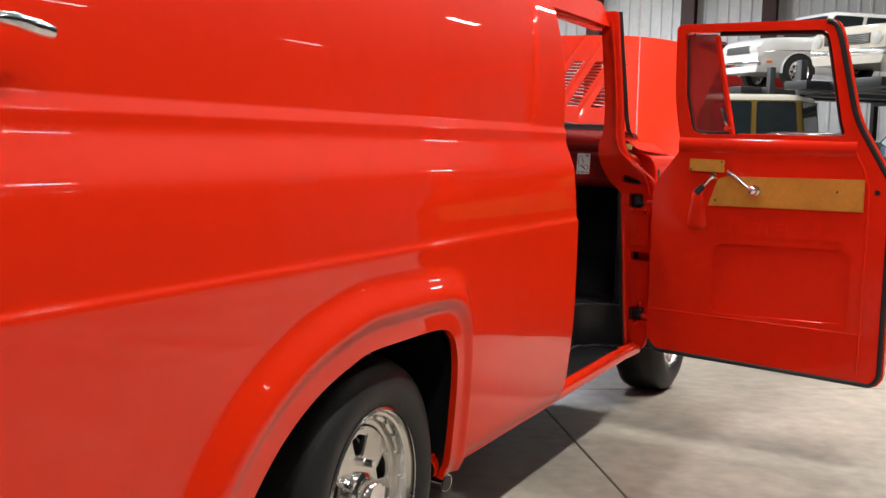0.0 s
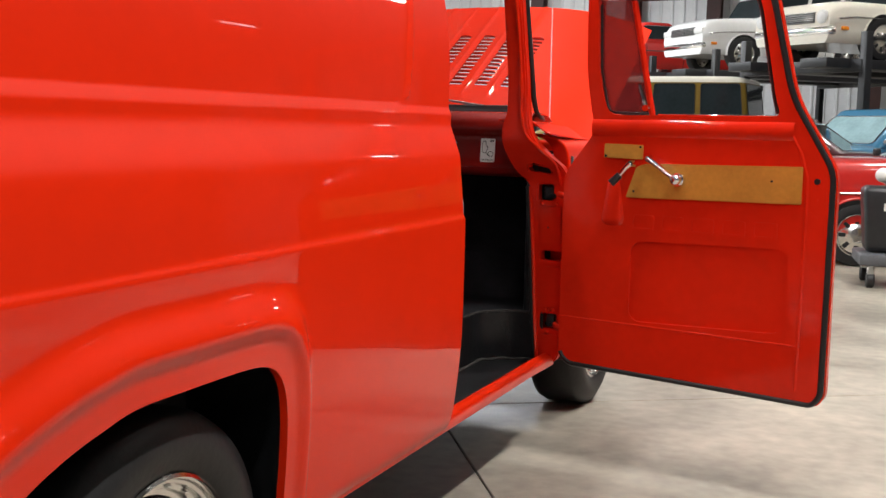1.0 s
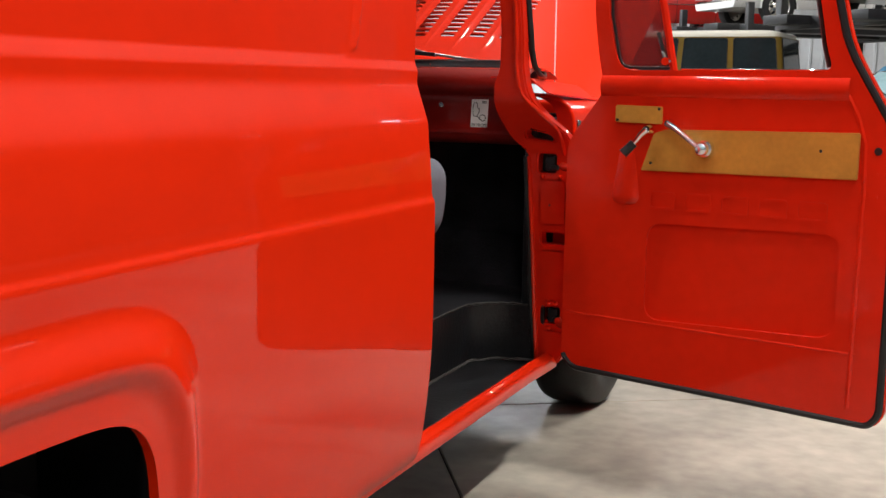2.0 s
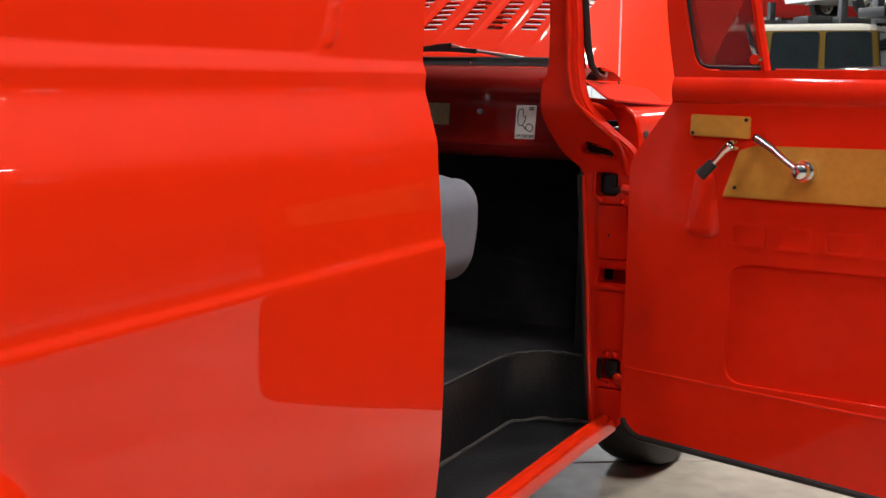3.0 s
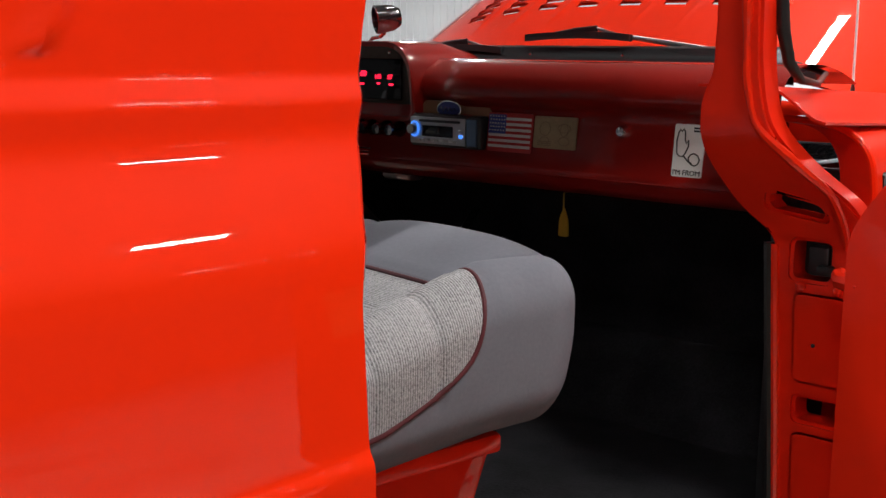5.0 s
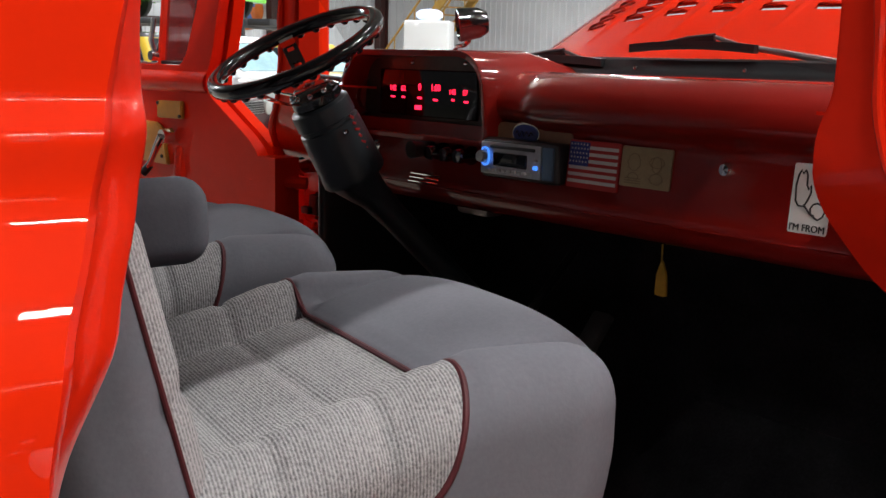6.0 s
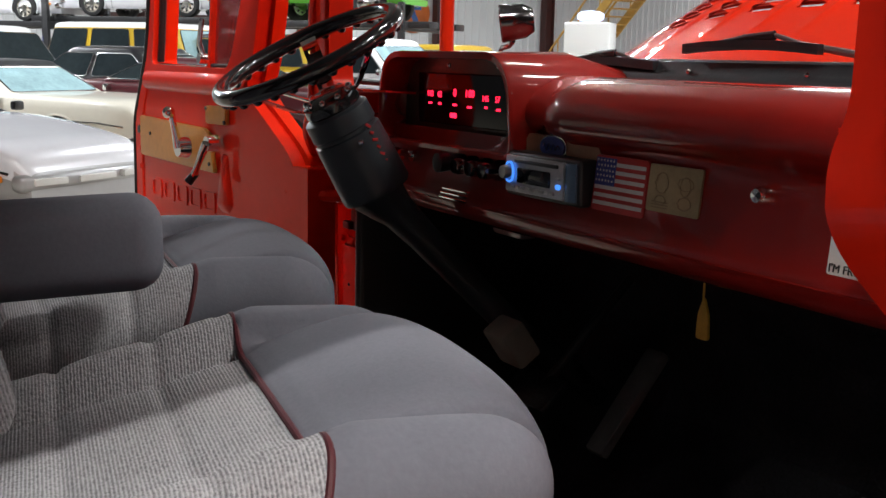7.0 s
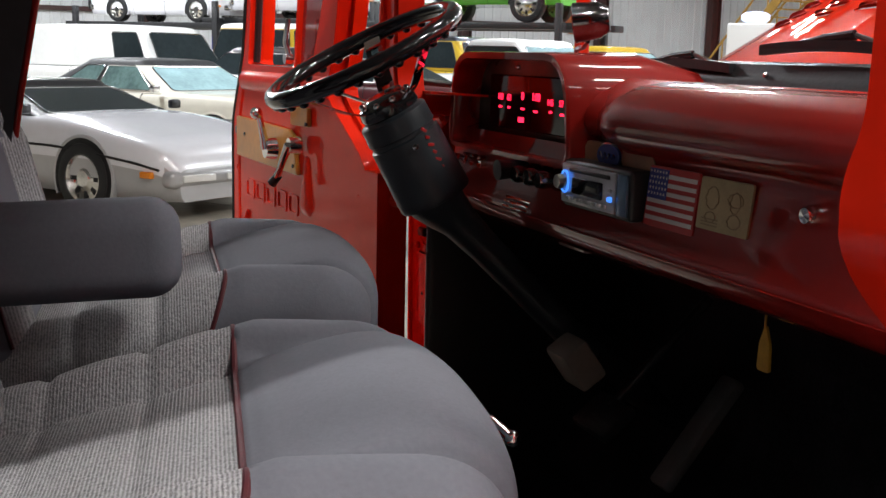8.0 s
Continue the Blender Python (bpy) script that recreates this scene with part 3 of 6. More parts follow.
    tpart("cowl_side", bm, RED_IN, "red cowl corner")


pillar(False)
pillar(True)


# ---- dashboard ----
def dash():
    prof = [(1.50, 1.215), (1.47, 1.226), (1.42, 1.239), (1.36, 1.249), (1.30, 1.252), (1.25, 1.2445), (1.215, 1.228), (1.198, 1.207), (1.195, 1.188), (1.203, 1.172), (1.222, 1.164), (1.230, 1.155), (1.226, 1.125),
            (1.220, 1.085), (1.217, 1.060), (1.213, 1.052), (1.210, 1.040), (1.216, 1.022), (1.232, 1.008), (1.26, 1.000), (1.32, 0.996)]
    bm = bmesh.new()
    # the roll dies away beside the instrument hood
    sheet(bm, lambda x, k: Vector((x, prof[k][0] + (0.034 * smooth(-0.74, -0.86, x) if 4 < k < 11 else 0.0), prof[k][1])), [2 * CX + 0.06, -1.30, -1.285, -1.2, -1.1, -1.0, -0.895, -0.88] + span(-0.82, -0.06, 30), list(range(len(prof))),
          lambda a, b, c, d: not (a >= -1.29 and b <= -0.89 and prof[c][0] < 1.34 and prof[d][1] > 1.125 and c < 13))
    return tpart("dashboard", bm, RED_SHADED, "glossy red painted steel dashboard, shade put into its colour", angle=60)


dashboard = dash()


def gauge_hood():
    x0, x1, z0, z1 = -1.315, -0.856, 1.122, 1.286
    outer = rounded([(x0, z0), (x0 + 0.01, z1), (x1 - 0.02, z1), (x1, z0)], [0.03, 0.085, 0.085, 0.03], 8)
    inner = rounded([(x0 + 0.011, z0 + 0.009), (x0 + 0.021, z1 - 0.012), (x1 - 0.031, z1 - 0.012), (x1 - 0.011, z0 + 0.009)], [0.02, 0.078, 0.078, 0.02], 8)
    bm = bmesh.new()
    rings = []
    cx, cz = (x0 + x1) / 2, (z0 + z1) / 2
    for loop, y, k in ((outer, 1.44, 1.10), (outer, 1.34, 1.03), (outer, 1.26, 1.0), (outer, 1.206, 1.0), (outer, 1.200, 0.99), (inner, 1.200, 1.01), (inner, 1.204, 1.0), (inner, 1.258, 0.985)):
        rings.append([bm.verts.new((cx + (u - cx) * k, y, (cz + (v - cz) * k) - (0.03 if y > 1.4 else 0.0))) for u, v in loop])
    for a, b in zip(rings, rings[1:]):
        n = len(a)
        for i in range(n):
            bm.faces.new((a[i], a[(i + 1) % n], b[(i + 1) % n], b[i]))
    hood = tpart("instrument_hood", bm, RED_SHADED, "red arched instrument hood, shade put into its colour", angle=70)
    bm = bmesh.new()
    slab(bm, [(cx + (u - cx) * 0.99, cz + (v - cz) * 0.985) for u, v in inner], [], 0.004, lambda u, v, w: (u, 1.256 - w, v))
    tpart("instrument_panel", bm, mat("smoked_steel_panel", (0.10, 0.080, 0.068), 0.22, metal=0.35, noise_scale=10, noise_amt=0.2), "brushed metal instrument panel", smooth=False)
    bm = bmesh.new()
    rbox(bm, (cx - 0.006, 1.250, 1.205), (0.30, 0.006, 0.088), 0.002, 1)
    tpart("display", bm, mat("black_display", (0.004, 0.004, 0.005), 0.06), "black glass display")
    return hood


gauge_hood()


def text_part(name, body, size, at, rot, material, parent, extrude=0.0006, label="", align="CENTER"):
    cu = bpy.data.curves.new(name, "FONT")
    cu.body, cu.size, cu.extrude, cu.align_x, cu.align_y = body, size, extrude, align, "CENTER"
    cu.materials.append(material)
    ob = new(name, cu)
    ob.parent = parent
    ob.matrix_world = pose(*at, *rot)
    if label:
        tagged(ob, label)
    return ob


# ---- hood and wipers ----
HOOD_A = radians(29)


LOUVRE_X = [-1.215 + 0.121 * i for i in range(8)]
LOUVRE_S = [0.270 + 0.037 * i for i in range(14)]
SLOT_W, SLOT_H = 0.029, 0.016


def hood():
    half = 0.785

    def fn(s, x):
        u = (x - CX) / half
        crown = -0.105 * abs(u) ** 3.4 - 0.03 * u * u
        for c in LOUVRE_X[:-1]:
            crown += 0.004 * math.exp(-((x - c - 0.0605) / 0.007) ** 2) * smooth(0.16, 0.24, s)
        y = 1.56 + s * math.cos(HOOD_A) - crown * math.sin(HOOD_A)
        z = 1.245 + s * math.sin(HOOD_A) + crown * math.cos(HOOD_A)
        return Vector((x, y, z))
    ss = sorted([0, 0.03, 0.06, 0.1, 0.14, 0.18, 0.22] + [v for q in LOUVRE_S for v in (q, q + SLOT_H)] + span(0.80, 1.12, 8))
    xs = set(span(CX - half, LOUVRE_X[0] - 0.05, 10) + span(LOUVRE_X[-1] + 0.05, CX + half, 14))
    for c in LOUVRE_X:
        xs |= {c - SLOT_W, c, c + SLOT_W, c + 0.046, c + 0.053, c + 0.0605, c + 0.068, c + 0.075}
    xs = sorted(x for x in xs if x <= CX + half)

    def keep(a, b, c, d):
        m, k = (a + b) / 2, (c + d) / 2
        return not (any(abs(k - q) < SLOT_W for q in LOUVRE_X) and any(q < m < q + SLOT_H for q in LOUVRE_S))
    bm = bmesh.new()
    sheet(bm, fn, ss, xs, keep)
    bmesh.ops.recalc_face_normals(bm, faces=bm.faces)
    bmesh.ops.solidify(bm, geom=bm.faces[:], thickness=0.004)
    h = tpart("hood", bm, RED, "raised glossy red louvred hood", angle=60)
    return h, fn


hood_ob, hood_fn = hood()

# ---- doors: local u from the hinge outwards, v into the door, z up ----
def door(mirror, origin, du, dz):
    """An open front door seen on its inner face; du is the direction from hinge to free edge in plan."""
    o, d = Vector((*origin, dz)), Vector((*du, 0)).normalized()
    n = Vector((-d.y, d.x, 0))
    if n.y < 0:
        n = -n

    def to(u, z, w):
        # the driver's door is trimmed shorter and lower than its twin
        if mirror:
            u = u * 1.845 if u < 0.155 else 0.171 + 0.741 * u
            z = 0.914 + (z - 0.87) * 1.07 if z < 0.87 else 1.09 + (z - 1.09) * 0.8 if z < 1.27 else 1.234 + (z - 1.27) * 1.1
        return tuple(o + d * u + n * w + Vector((0, 0, z)))

    root = tpart("door", plate_bm(to), RED_IN, "open red steel door with plywood trim pieces")
    return root, to


OUT = rounded([(0.0, 0.385), (0.035, 0.350), (0.50, 0.338), (0.905, 0.325), (0.93, 0.36), (0.93, 1.075), (0.885, 1.15), (0.79, 1.31), (0.715, 1.62), (0.69, 1.675), (0.07, 1.672), (0.075, 1.40), (0.095, 1.27), (0.115, 1.185), (0.02, 1.06), (0.0, 1.02)],
              [0.03, 0.03, 0.02, 0.03, 0.03, 0.06, 0.06, 0.06, 0.04, 0.06, 0.02, 0.06, 0.04, 0.06, 0.04, 0.02], 5)
WIN = rounded([(0.158, 1.243), (0.755, 1.247), (0.737, 1.30), (0.680, 1.590), (0.662, 1.640), (0.108, 1.645), (0.118, 1.40)], [0.045, 0.03, 0.03, 0.03, 0.04, 0.02, 0.03], 6)
REC = rounded([(0.262, 0.532), (0.80, 0.548), (0.80, 0.825), (0.262, 0.812)], 0.05, 6)


def plate_bm(to):
    bm = bmesh.new()
    slab(bm, OUT, [WIN, REC], 0.026, to)
    edges = [e for e in bm.edges if len(e.link_faces) == 2 and e.calc_face_angle(0) > 0.9]
    bmesh.ops.bevel(bm, geom=edges, offset=0.007, segments=3, affect="EDGES", clamp_overlap=True)
    return bm


def handle_bm(to, u0, z0, u1, z1, boss_r):
    bm = bmesh.new()
    a, b = Vector(to(u0, z0, -0.012)), Vector(to(u0, z0, -0.036))
    rod(bm, a, b, boss_r, boss_r * 0.8, 20)
    c, e = Vector(to(u0, z0, -0.034)), Vector(to(u1, z1, -0.050))
    sweep(bm, [c, c.lerp(e, 0.3) + Vector((0, 0, 0.003)), c.lerp(e, 0.7), e], [0.011, 0.009, 0.007, 0.008], 10)
    return bm


def dress_door(root, to, driver):
    def add(name, bm, m, label="", smooth=True, angle=40.0):
        return tpart(name, bm, m, label, smooth, angle, parent=root)
    bm = bmesh.new()
    # recessed centre of the inner panel
    slab(bm, [(0.53 + (u - 0.53) * 1.02, 0.68 + (z - 0.68) * 1.02) for u, z in REC], [], 0.006, lambda u, z, w: to(u, z, 0.0085 + w))
    add("inner_panel", bm, RED_IN, "recessed inner door panel", smooth=False)
    bm = bmesh.new()
    slab(bm, [(0.465 + (u - 0.465) * 1.012, 1.0 + (z - 1.0) * 1.01) for u, z in OUT], [[(0.45 + (u - 0.45) * 1.0, 1.43 + (z - 1.43) * 1.0) for u, z in WIN]], 0.028, lambda u, z, w: to(u, z, 0.034 + w))
    add("outer_skin", bm, RED, "red outer door skin", smooth=False)
    bm = bmesh.new()
    slab(bm, [(0.465 + (u - 0.465) * 0.985, 1.0 + (z - 1.0) * 0.99) for u, z in OUT], [WIN], 0.016, lambda u, z, w: to(u, z, 0.020 + w))
    add("edge_shell", bm, RED_IN, smooth=False)
    # rubber weather strip round the outer edge
    bm = bmesh.new()
    strip = [(0.465 + (u - 0.465) * 0.992, 1.0 + (z - 1.0) * 0.994) for u, z in OUT]
    keep = [p for p in strip if not (p[0] < 0.14 and p[1] > 0.40)]
    k = max(range(len(keep)), key=lambda i: (Vector(keep[i]) - Vector(keep[i - 1])).length)
    keep = keep[k:] + keep[:k]
    sweep(bm, [to(u, z, 0.005 + 0.002 * math.sin(7 * z)) for u, z in keep], 0.0105, 8)
    add("weather_strip", bm, SEAL, "black rubber weather strip")
    # belt roll under the window
    bm = bmesh.new()
    sheet(bm, lambda u, a: Vector(to(u, 1.199 + 0.034 * math.sin(a), 0.012 - 0.024 * math.cos(a))), span(0.105, 0.80, 30), span(-math.pi / 2, math.pi / 2, 10))
    add("belt_roll", bm, RED_IN, "rolled belt edge under the window")
    # pressed ledge along the bottom
    bm = bmesh.new()
    sheet(bm, lambda u, a: Vector(to(u, 0.522 - 0.010 * (u - 0.1) + 0.005 * math.sin(a), 0.004 - 0.0055 * math.cos(a))), span(0.0, 0.86, 20), span(-math.pi / 2, math.pi / 2, 8))
    add("pressed_ledge", bm, RED_IN)
    # rounded step towards the shut face
    bm = bmesh.new()
    sweep(bm, [to(u, z, 0.003) for u, z in ((0.846, 0.37), (0.848, 0.60), (0.850, 0.95), (0.846, 1.06), (0.825, 1.13), (0.795, 1.185))], 0.007, 8)
    add("shut_step", bm, RED_IN)
    # row of pressed squares
    for i in range(5):
        u0 = 0.262 + 0.105 * i
        bm = bmesh.new()
        sq = rounded([(u0, 0.853), (u0 + 0.082, 0.853), (u0 + 0.082, 0.905), (u0, 0.905)], 0.01, 3)
        hole = rounded([(u0 + 0.008, 0.860), (u0 + 0.074, 0.860), (u0 + 0.074, 0.898), (u0 + 0.008, 0.898)], 0.008, 3)
        slab(bm, sq, [hole], 0.004, lambda u, z, w: to(u, z, -0.003 + w))
        add("pressed_square", bm, RED_IN)
    # swelling behind the door pull
    bm = bmesh.new()
    rbox(bm, (0, 0, 0), (0.092, 0.066, 0.175), 0.030, 5)
    for v in bm.verts:
        k = 1 - 0.45 * smooth(-0.02, 0.10, v.co.z)
        v.co = Vector(to(0.192 + v.co.x * k, 0.945 + v.co.z, 0.014 + v.co.y * k * 0.8))
    add("pull_swelling", bm, RED_IN)
    # plywood trim
    bm = bmesh.new()
    slab(bm, [(0.240, 0.962), (0.835, 0.970), (0.835, 1.090), (0.310, 1.080), (0.275, 1.068)], [], 0.010, lambda u, z, w: to(u, z, -0.011 + w))
    bmesh.ops.bevel(bm, geom=[e for e in bm.edges if len(e.link_faces) == 2 and e.calc_face_angle(0) > 0.9], offset=0.0025, segments=2, affect="EDGES")
    arm = add("trim_board", bm, WOOD, "long varnished plywood trim board")
    bm = bmesh.new()
    slab(bm, [(0.155, 1.096), (0.297, 1.094), (0.297, 1.143), (0.155, 1.145)], [], 0.010, lambda u, z, w: to(u, z, -0.011 + w))
    bmesh.ops.bevel(bm, geom=[e for e in bm.edges if len(e.link_faces) == 2 and e.calc_face_angle(0) > 0.9], offset=0.0025, segments=2, affect="EDGES")
    add("cover_plate", bm, WOOD, "small varnished plywood cover plate")
    for u, z in ((0.163, 1.103), (0.289, 1.136), (0.74, 1.04), (0.27, 0.985)):
        bm = bmesh.new()
        rod(bm, to(u, z, -0.009), to(u, z, -0.0135), 0.0042, seg=12)
        add("screw", bm, BLACK)
    # door handle and window crank
    if driver:
        bm = bmesh.new()
        slab(bm, [(-0.030, 0.36), (0.003, 0.36), (0.003, 1.02), (-0.030, 1.02)], [], 0.06, to)
        add("hinge_edge", bm, RED_IN, smooth=False)
        add("door_handle", handle_bm(to, 0.215, 1.045, 0.265, 0.955, 0.020), CHROME, "chrome door handle")
        bm = bmesh.new()
        rod(bm, to(0.262, 0.962, -0.046), to(0.278, 0.938, -0.058), 0.009, 0.010, 14)
        add("handle_knob", bm, BLACK, "black handle knob")
        add("window_crank", handle_bm(to, 0.43, 1.02, 0.425, 1.115, 0.026), CHROME, "chrome window crank")
        bm = bmesh.new()
        bmesh.ops.create_uvsphere(bm, u_segments=14, v_segments=10, radius=0.014, matrix=Matrix.Translation(to(0.425, 1.118, -0.056)))
        add("crank_knob", bm, CHROME)
    else:
        add("door_handle", handle_bm(to, 0.262, 1.078, 0.222, 1.028, 0.014), CHROME, "chrome door handle")
        bm = bmesh.new()
        rod(bm, to(0.232, 1.040, -0.046), to(0.205, 1.010, -0.056), 0.012, 0.014, 14)
        add("handle_knob", bm, BLACK, "black handle knob")
        add("window_crank", handle_bm(to, 0.325, 1.098, 0.425, 1.035, 0.012), CHROME, "chrome window crank")
        bm = bmesh.new()
        rod(bm, to(0.43, 1.032, -0.010), to(0.43, 1.032, -0.030), 0.024, 0.023, 20)
        bmesh.ops.create_uvsphere(bm, u_segments=18, v_segments=10, radius=0.020, matrix=Matrix.Translation(to(0.43, 1.032, -0.045)))
        add("crank_boss", bm, CHROME)
    # vent window: slanting bar, glass, latch
    bm = bmesh.new()
    sweep(bm, [to(0.318, 1.238, 0.014), to(0.236, 1.628, 0.014)], 0.011, 8)
    add("vent_bar", bm, RED_IN, "slanting red vent window bar")
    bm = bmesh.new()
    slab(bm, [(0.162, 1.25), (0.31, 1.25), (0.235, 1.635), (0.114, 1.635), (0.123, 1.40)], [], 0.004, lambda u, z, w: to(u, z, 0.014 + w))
    g = add("vent_glass", bm, VENT_GLASS, "tinted vent window glass, red reflection put into its colour", smooth=False)
    bm = bmesh.new()
    sweep(bm, [to(0.117, 1.62, 0.010), to(0.126, 1.40, 0.010), to(0.152, 1.280, 0.010), to(0.164, 1.258, 0.010), to(0.185, 1.251, 0.010), to(0.310, 1.250, 0.010)], 0.0042, 10)
    add("vent_seal", bm, SEAL, "black vent window seal")
    bm = bmesh.new()
    sweep(bm, [to(0.245, 1.636, 0.020), to(0.640, 1.632, 0.020), to(0.664, 1.615, 0.020), to(0.672, 1.585, 0.020), to(0.728, 1.305, 0.020), to(0.742, 1.255, 0.020)], 0.0085, 8)
    add("glass_channel", bm, SEAL, "black felt channel of the window glass")
    bm = bmesh.new()
    sweep(bm, [to(0.302, 1.27, -0.010), to(0.296, 1.30, -0.022), to(0.280, 1.345, -0.020)], 0.006, 8)
    rod(bm, to(0.304, 1.268, -0.004), to(0.304, 1.268, -0.022), 0.011, seg=14)
    add("vent_latch", bm, CHROME, "chrome vent window latch")
    # bright sill and the lowered glass edge
    bm = bmesh.new()
    rbox(bm, (0, 0, 0), (0.40, 0.012, 0.006), 0.002, 1)
    for v in bm.verts:
        v.co = Vector(to(0.54 + v.co.x, 1.2465 + v.co.z, 0.012 + v.co.y))
    add("glass_edge", bm, CHROME, "bright edge of the lowered window glass")
    # latch striker holes on the shut face
    for z in (1.045, 0.985, 0.93):
        bm = bmesh.new()
        rod(bm, to(0.880, z, -0.002), to(0.880, z, 0.006), 0.010 if z > 1 else 0.006, seg=12)
        add("latch_hole", bm, BLACK if z > 1 else RED_IN)
    # hinge straps
    for z in (0.475, 0.955):
        bm = bmesh.new()
        sweep(bm, [to(0.02, z, 0.01), to(-0.02, z, 0.022), to(-0.045, z, 0.06)], 0.012, 8)
        add("hinge_strap", bm, RED_IN)


# the red hood mirrored in this glass is painted into its base colour
VENT_GLASS = mat("hood_red_glass", (0.30, 0.03, 0.03), 0.03, spec=0.5, alpha=0.72)
d1, to1 = door(False, (0.14, 0.998), (0.985, -0.17), 0.0)
dress_door(d1, to1, False)
d2, to2 = door(True, (-1.446, 1.089), (-0.995, -0.098), 0.03)
dress_door(d2, to2, True)

# ---- seats ----
def tweed():
    m = bpy.data.materials.new("grey_ribbed_tweed")
    m.use_nodes = True
    nt = m.node_tree
    b = nt.nodes["Principled BSDF"]
    b.inputs["Roughness"].default_value = 0.95
    b.inputs["Specular IOR Level"].default_value = 0.15
    uv = nt.nodes.new("ShaderNodeTexCoord")
    w = nt.nodes.new("ShaderNodeTexWave")
    w.bands_direction = "Y"
    w.inputs["Scale"].default_value = 88
    w.inputs["Distortion"].default_value = 1.2
    w.inputs["Detail"].default_value = 2
    w.inputs["Detail Scale"].default_value = 6
    nt.links.new(uv.outputs["Object"], w.inputs["Vector"])
    n = nt.nodes.new("ShaderNodeTexNoise")
    n.inputs["Scale"].default_value = 300
    n.inputs["Detail"].default_value = 3
    nt.links.new(uv.outputs["Object"], n.inputs["Vector"])
    n2 = nt.nodes.new("ShaderNodeTexNoise")
    n2.inputs["Scale"].default_value = 9
    nt.links.new(uv.outputs["Object"], n2.inputs["Vector"])
    add = nt.nodes.new("ShaderNodeMath")
    add.operation = "MULTIPLY_ADD"
    nt.links.new(w.outputs["Fac"], add.inputs[0])
    add.inputs[1].default_value = 0.32
    nt.links.new(n.outputs["Fac"], add.inputs[2])
    add2 = nt.nodes.new("ShaderNodeMath")
    add2.operation = "MULTIPLY_ADD"
    nt.links.new(n2.outputs["Fac"], add2.inputs[0])
    add2.inputs[1].default_value = 0.3
    nt.links.new(add.outputs[0], add2.inputs[2])
    r = nt.nodes.new("ShaderNodeValToRGB")
    r.color_ramp.elements[0].position, r.color_ramp.elements[1].position = 0.45, 1.0
    r.color_ramp.elements[0].color = (0.120, 0.120, 0.126, 1)
    r.color_ramp.elements[1].color = (0.42, 0.42, 0.435, 1)
    nt.links.new(add2.outputs[0], r.inputs["Fac"])
    nt.links.new(r.outputs["Color"], b.inputs["Base Color"])
    bp = nt.nodes.new("ShaderNodeBump")
    bp.inputs["Strength"].default_value = 0.5
    bp.inputs["Distance"].default_value = 0.003
    nt.links.new(add.outputs[0], bp.inputs["Height"])
    nt.links.new(bp.outputs[0], b.inputs["Normal"])
    return m


TWEED = tweed()
# half sizes of the cushion block; local y forwards, z from the block's middle
SA, SB, SC, SR = 0.278, 0.335, 0.118, 0.068


def cushion_shape(p):
    """Rounds the block p, then presses in the seat panel, channels and seams."""
    q = Vector((min(max(p.x, -SA + SR), SA - SR), min(max(p.y, -SB + SR), SB - SR), min(max(p.z, -SC + SR), SC - SR)))
    d = p - q
    if d.length > 1e-9:
        p = q + d.normalized() * SR
    x, y, z = p
    top = smooth(0.0, 0.09, z)
    ax = abs(x)
    if top > 0:
        front = smooth(0.142, 0.180, y)
        # sunk seat panel between raised side bolsters, with a tight seam at its edge
        z -= 0.032 * smooth(0.205, 0.160, ax) * (1 - smooth(0.125, 0.275, y)) * top
        z -= 0.007 * math.exp(-((ax - 0.165) / 0.007) ** 2) * top * (1 - front)
        # front roll: a crowned middle between two side lobes
        z += 0.014 * math.exp(-((y - 0.245) / 0.065) ** 2) * (1 - (min(ax, 0.18) / 0.18) ** 3) * top
        z += 0.006 * math.exp(-((ax - 0.225) / 0.030) ** 2) * smooth(0.33, 0.16, y) * top
        z -= 0.017 * math.exp(-((ax - 0.180 - 0.012 * smooth(0.16, 0.33, y)) / 0.0085) ** 2) * front * top
    if y > 0.2:
        # the lobes' seams run on down the front
        g = math.exp(-((ax - 0.195 - 0.02 * smooth(0.10, -0.05, z)) / 0.012) ** 2) * smooth(0.22, 0.30, y) * smooth(-0.06, 0.04, z)
        y -= 0.014 * g
    # cross channels in the tweed
    if y < 0.128:
        for c in (-0.150, -0.047, 0.056):
            k = 0.0055 * math.exp(-((y - c) / 0.0060) ** 2)
            z -= k * top
            if ax > 0.2 and z > -0.03:
                x -= math.copysign(k * 0.7, x)
        z += 0.0025 * math.sin(math.pi * (y + 0.047) / 0.103) ** 2 * top
    # flat sides draw in towards the base, the front tucks under
    t = smooth(0.02, -SC, z)
    x *= 1 - 0.02 * t
    # the front bows forward in the middle and draws back at its corners
    y += (0.046 - 0.064 * (ax / SA) ** 2.5) * smooth(0.15, 0.32, y)
    y -= 0.018 * t * smooth(0.1, 0.3, y)
    return Vector((x, y, z))


def lean(p):
    """Drops the cushion's back, as the seat leans."""
    d = 0.17 - p.y
    if d > 0:
        p = p - Vector((0, 0, 0.27 * d * min(max(0.6 + 4.0 * p.z, 0.3), 1.0)))
    return p


def piping_y(x, z):
    """How far forward the tweed reaches at a place of the block's skin."""
    if abs(x) > 0.225:
        return 0.118 + (0.36 * (z - 0.04) if z > 0.04 else -26.0 * (z - 0.040) ** 2)
    return 0.146


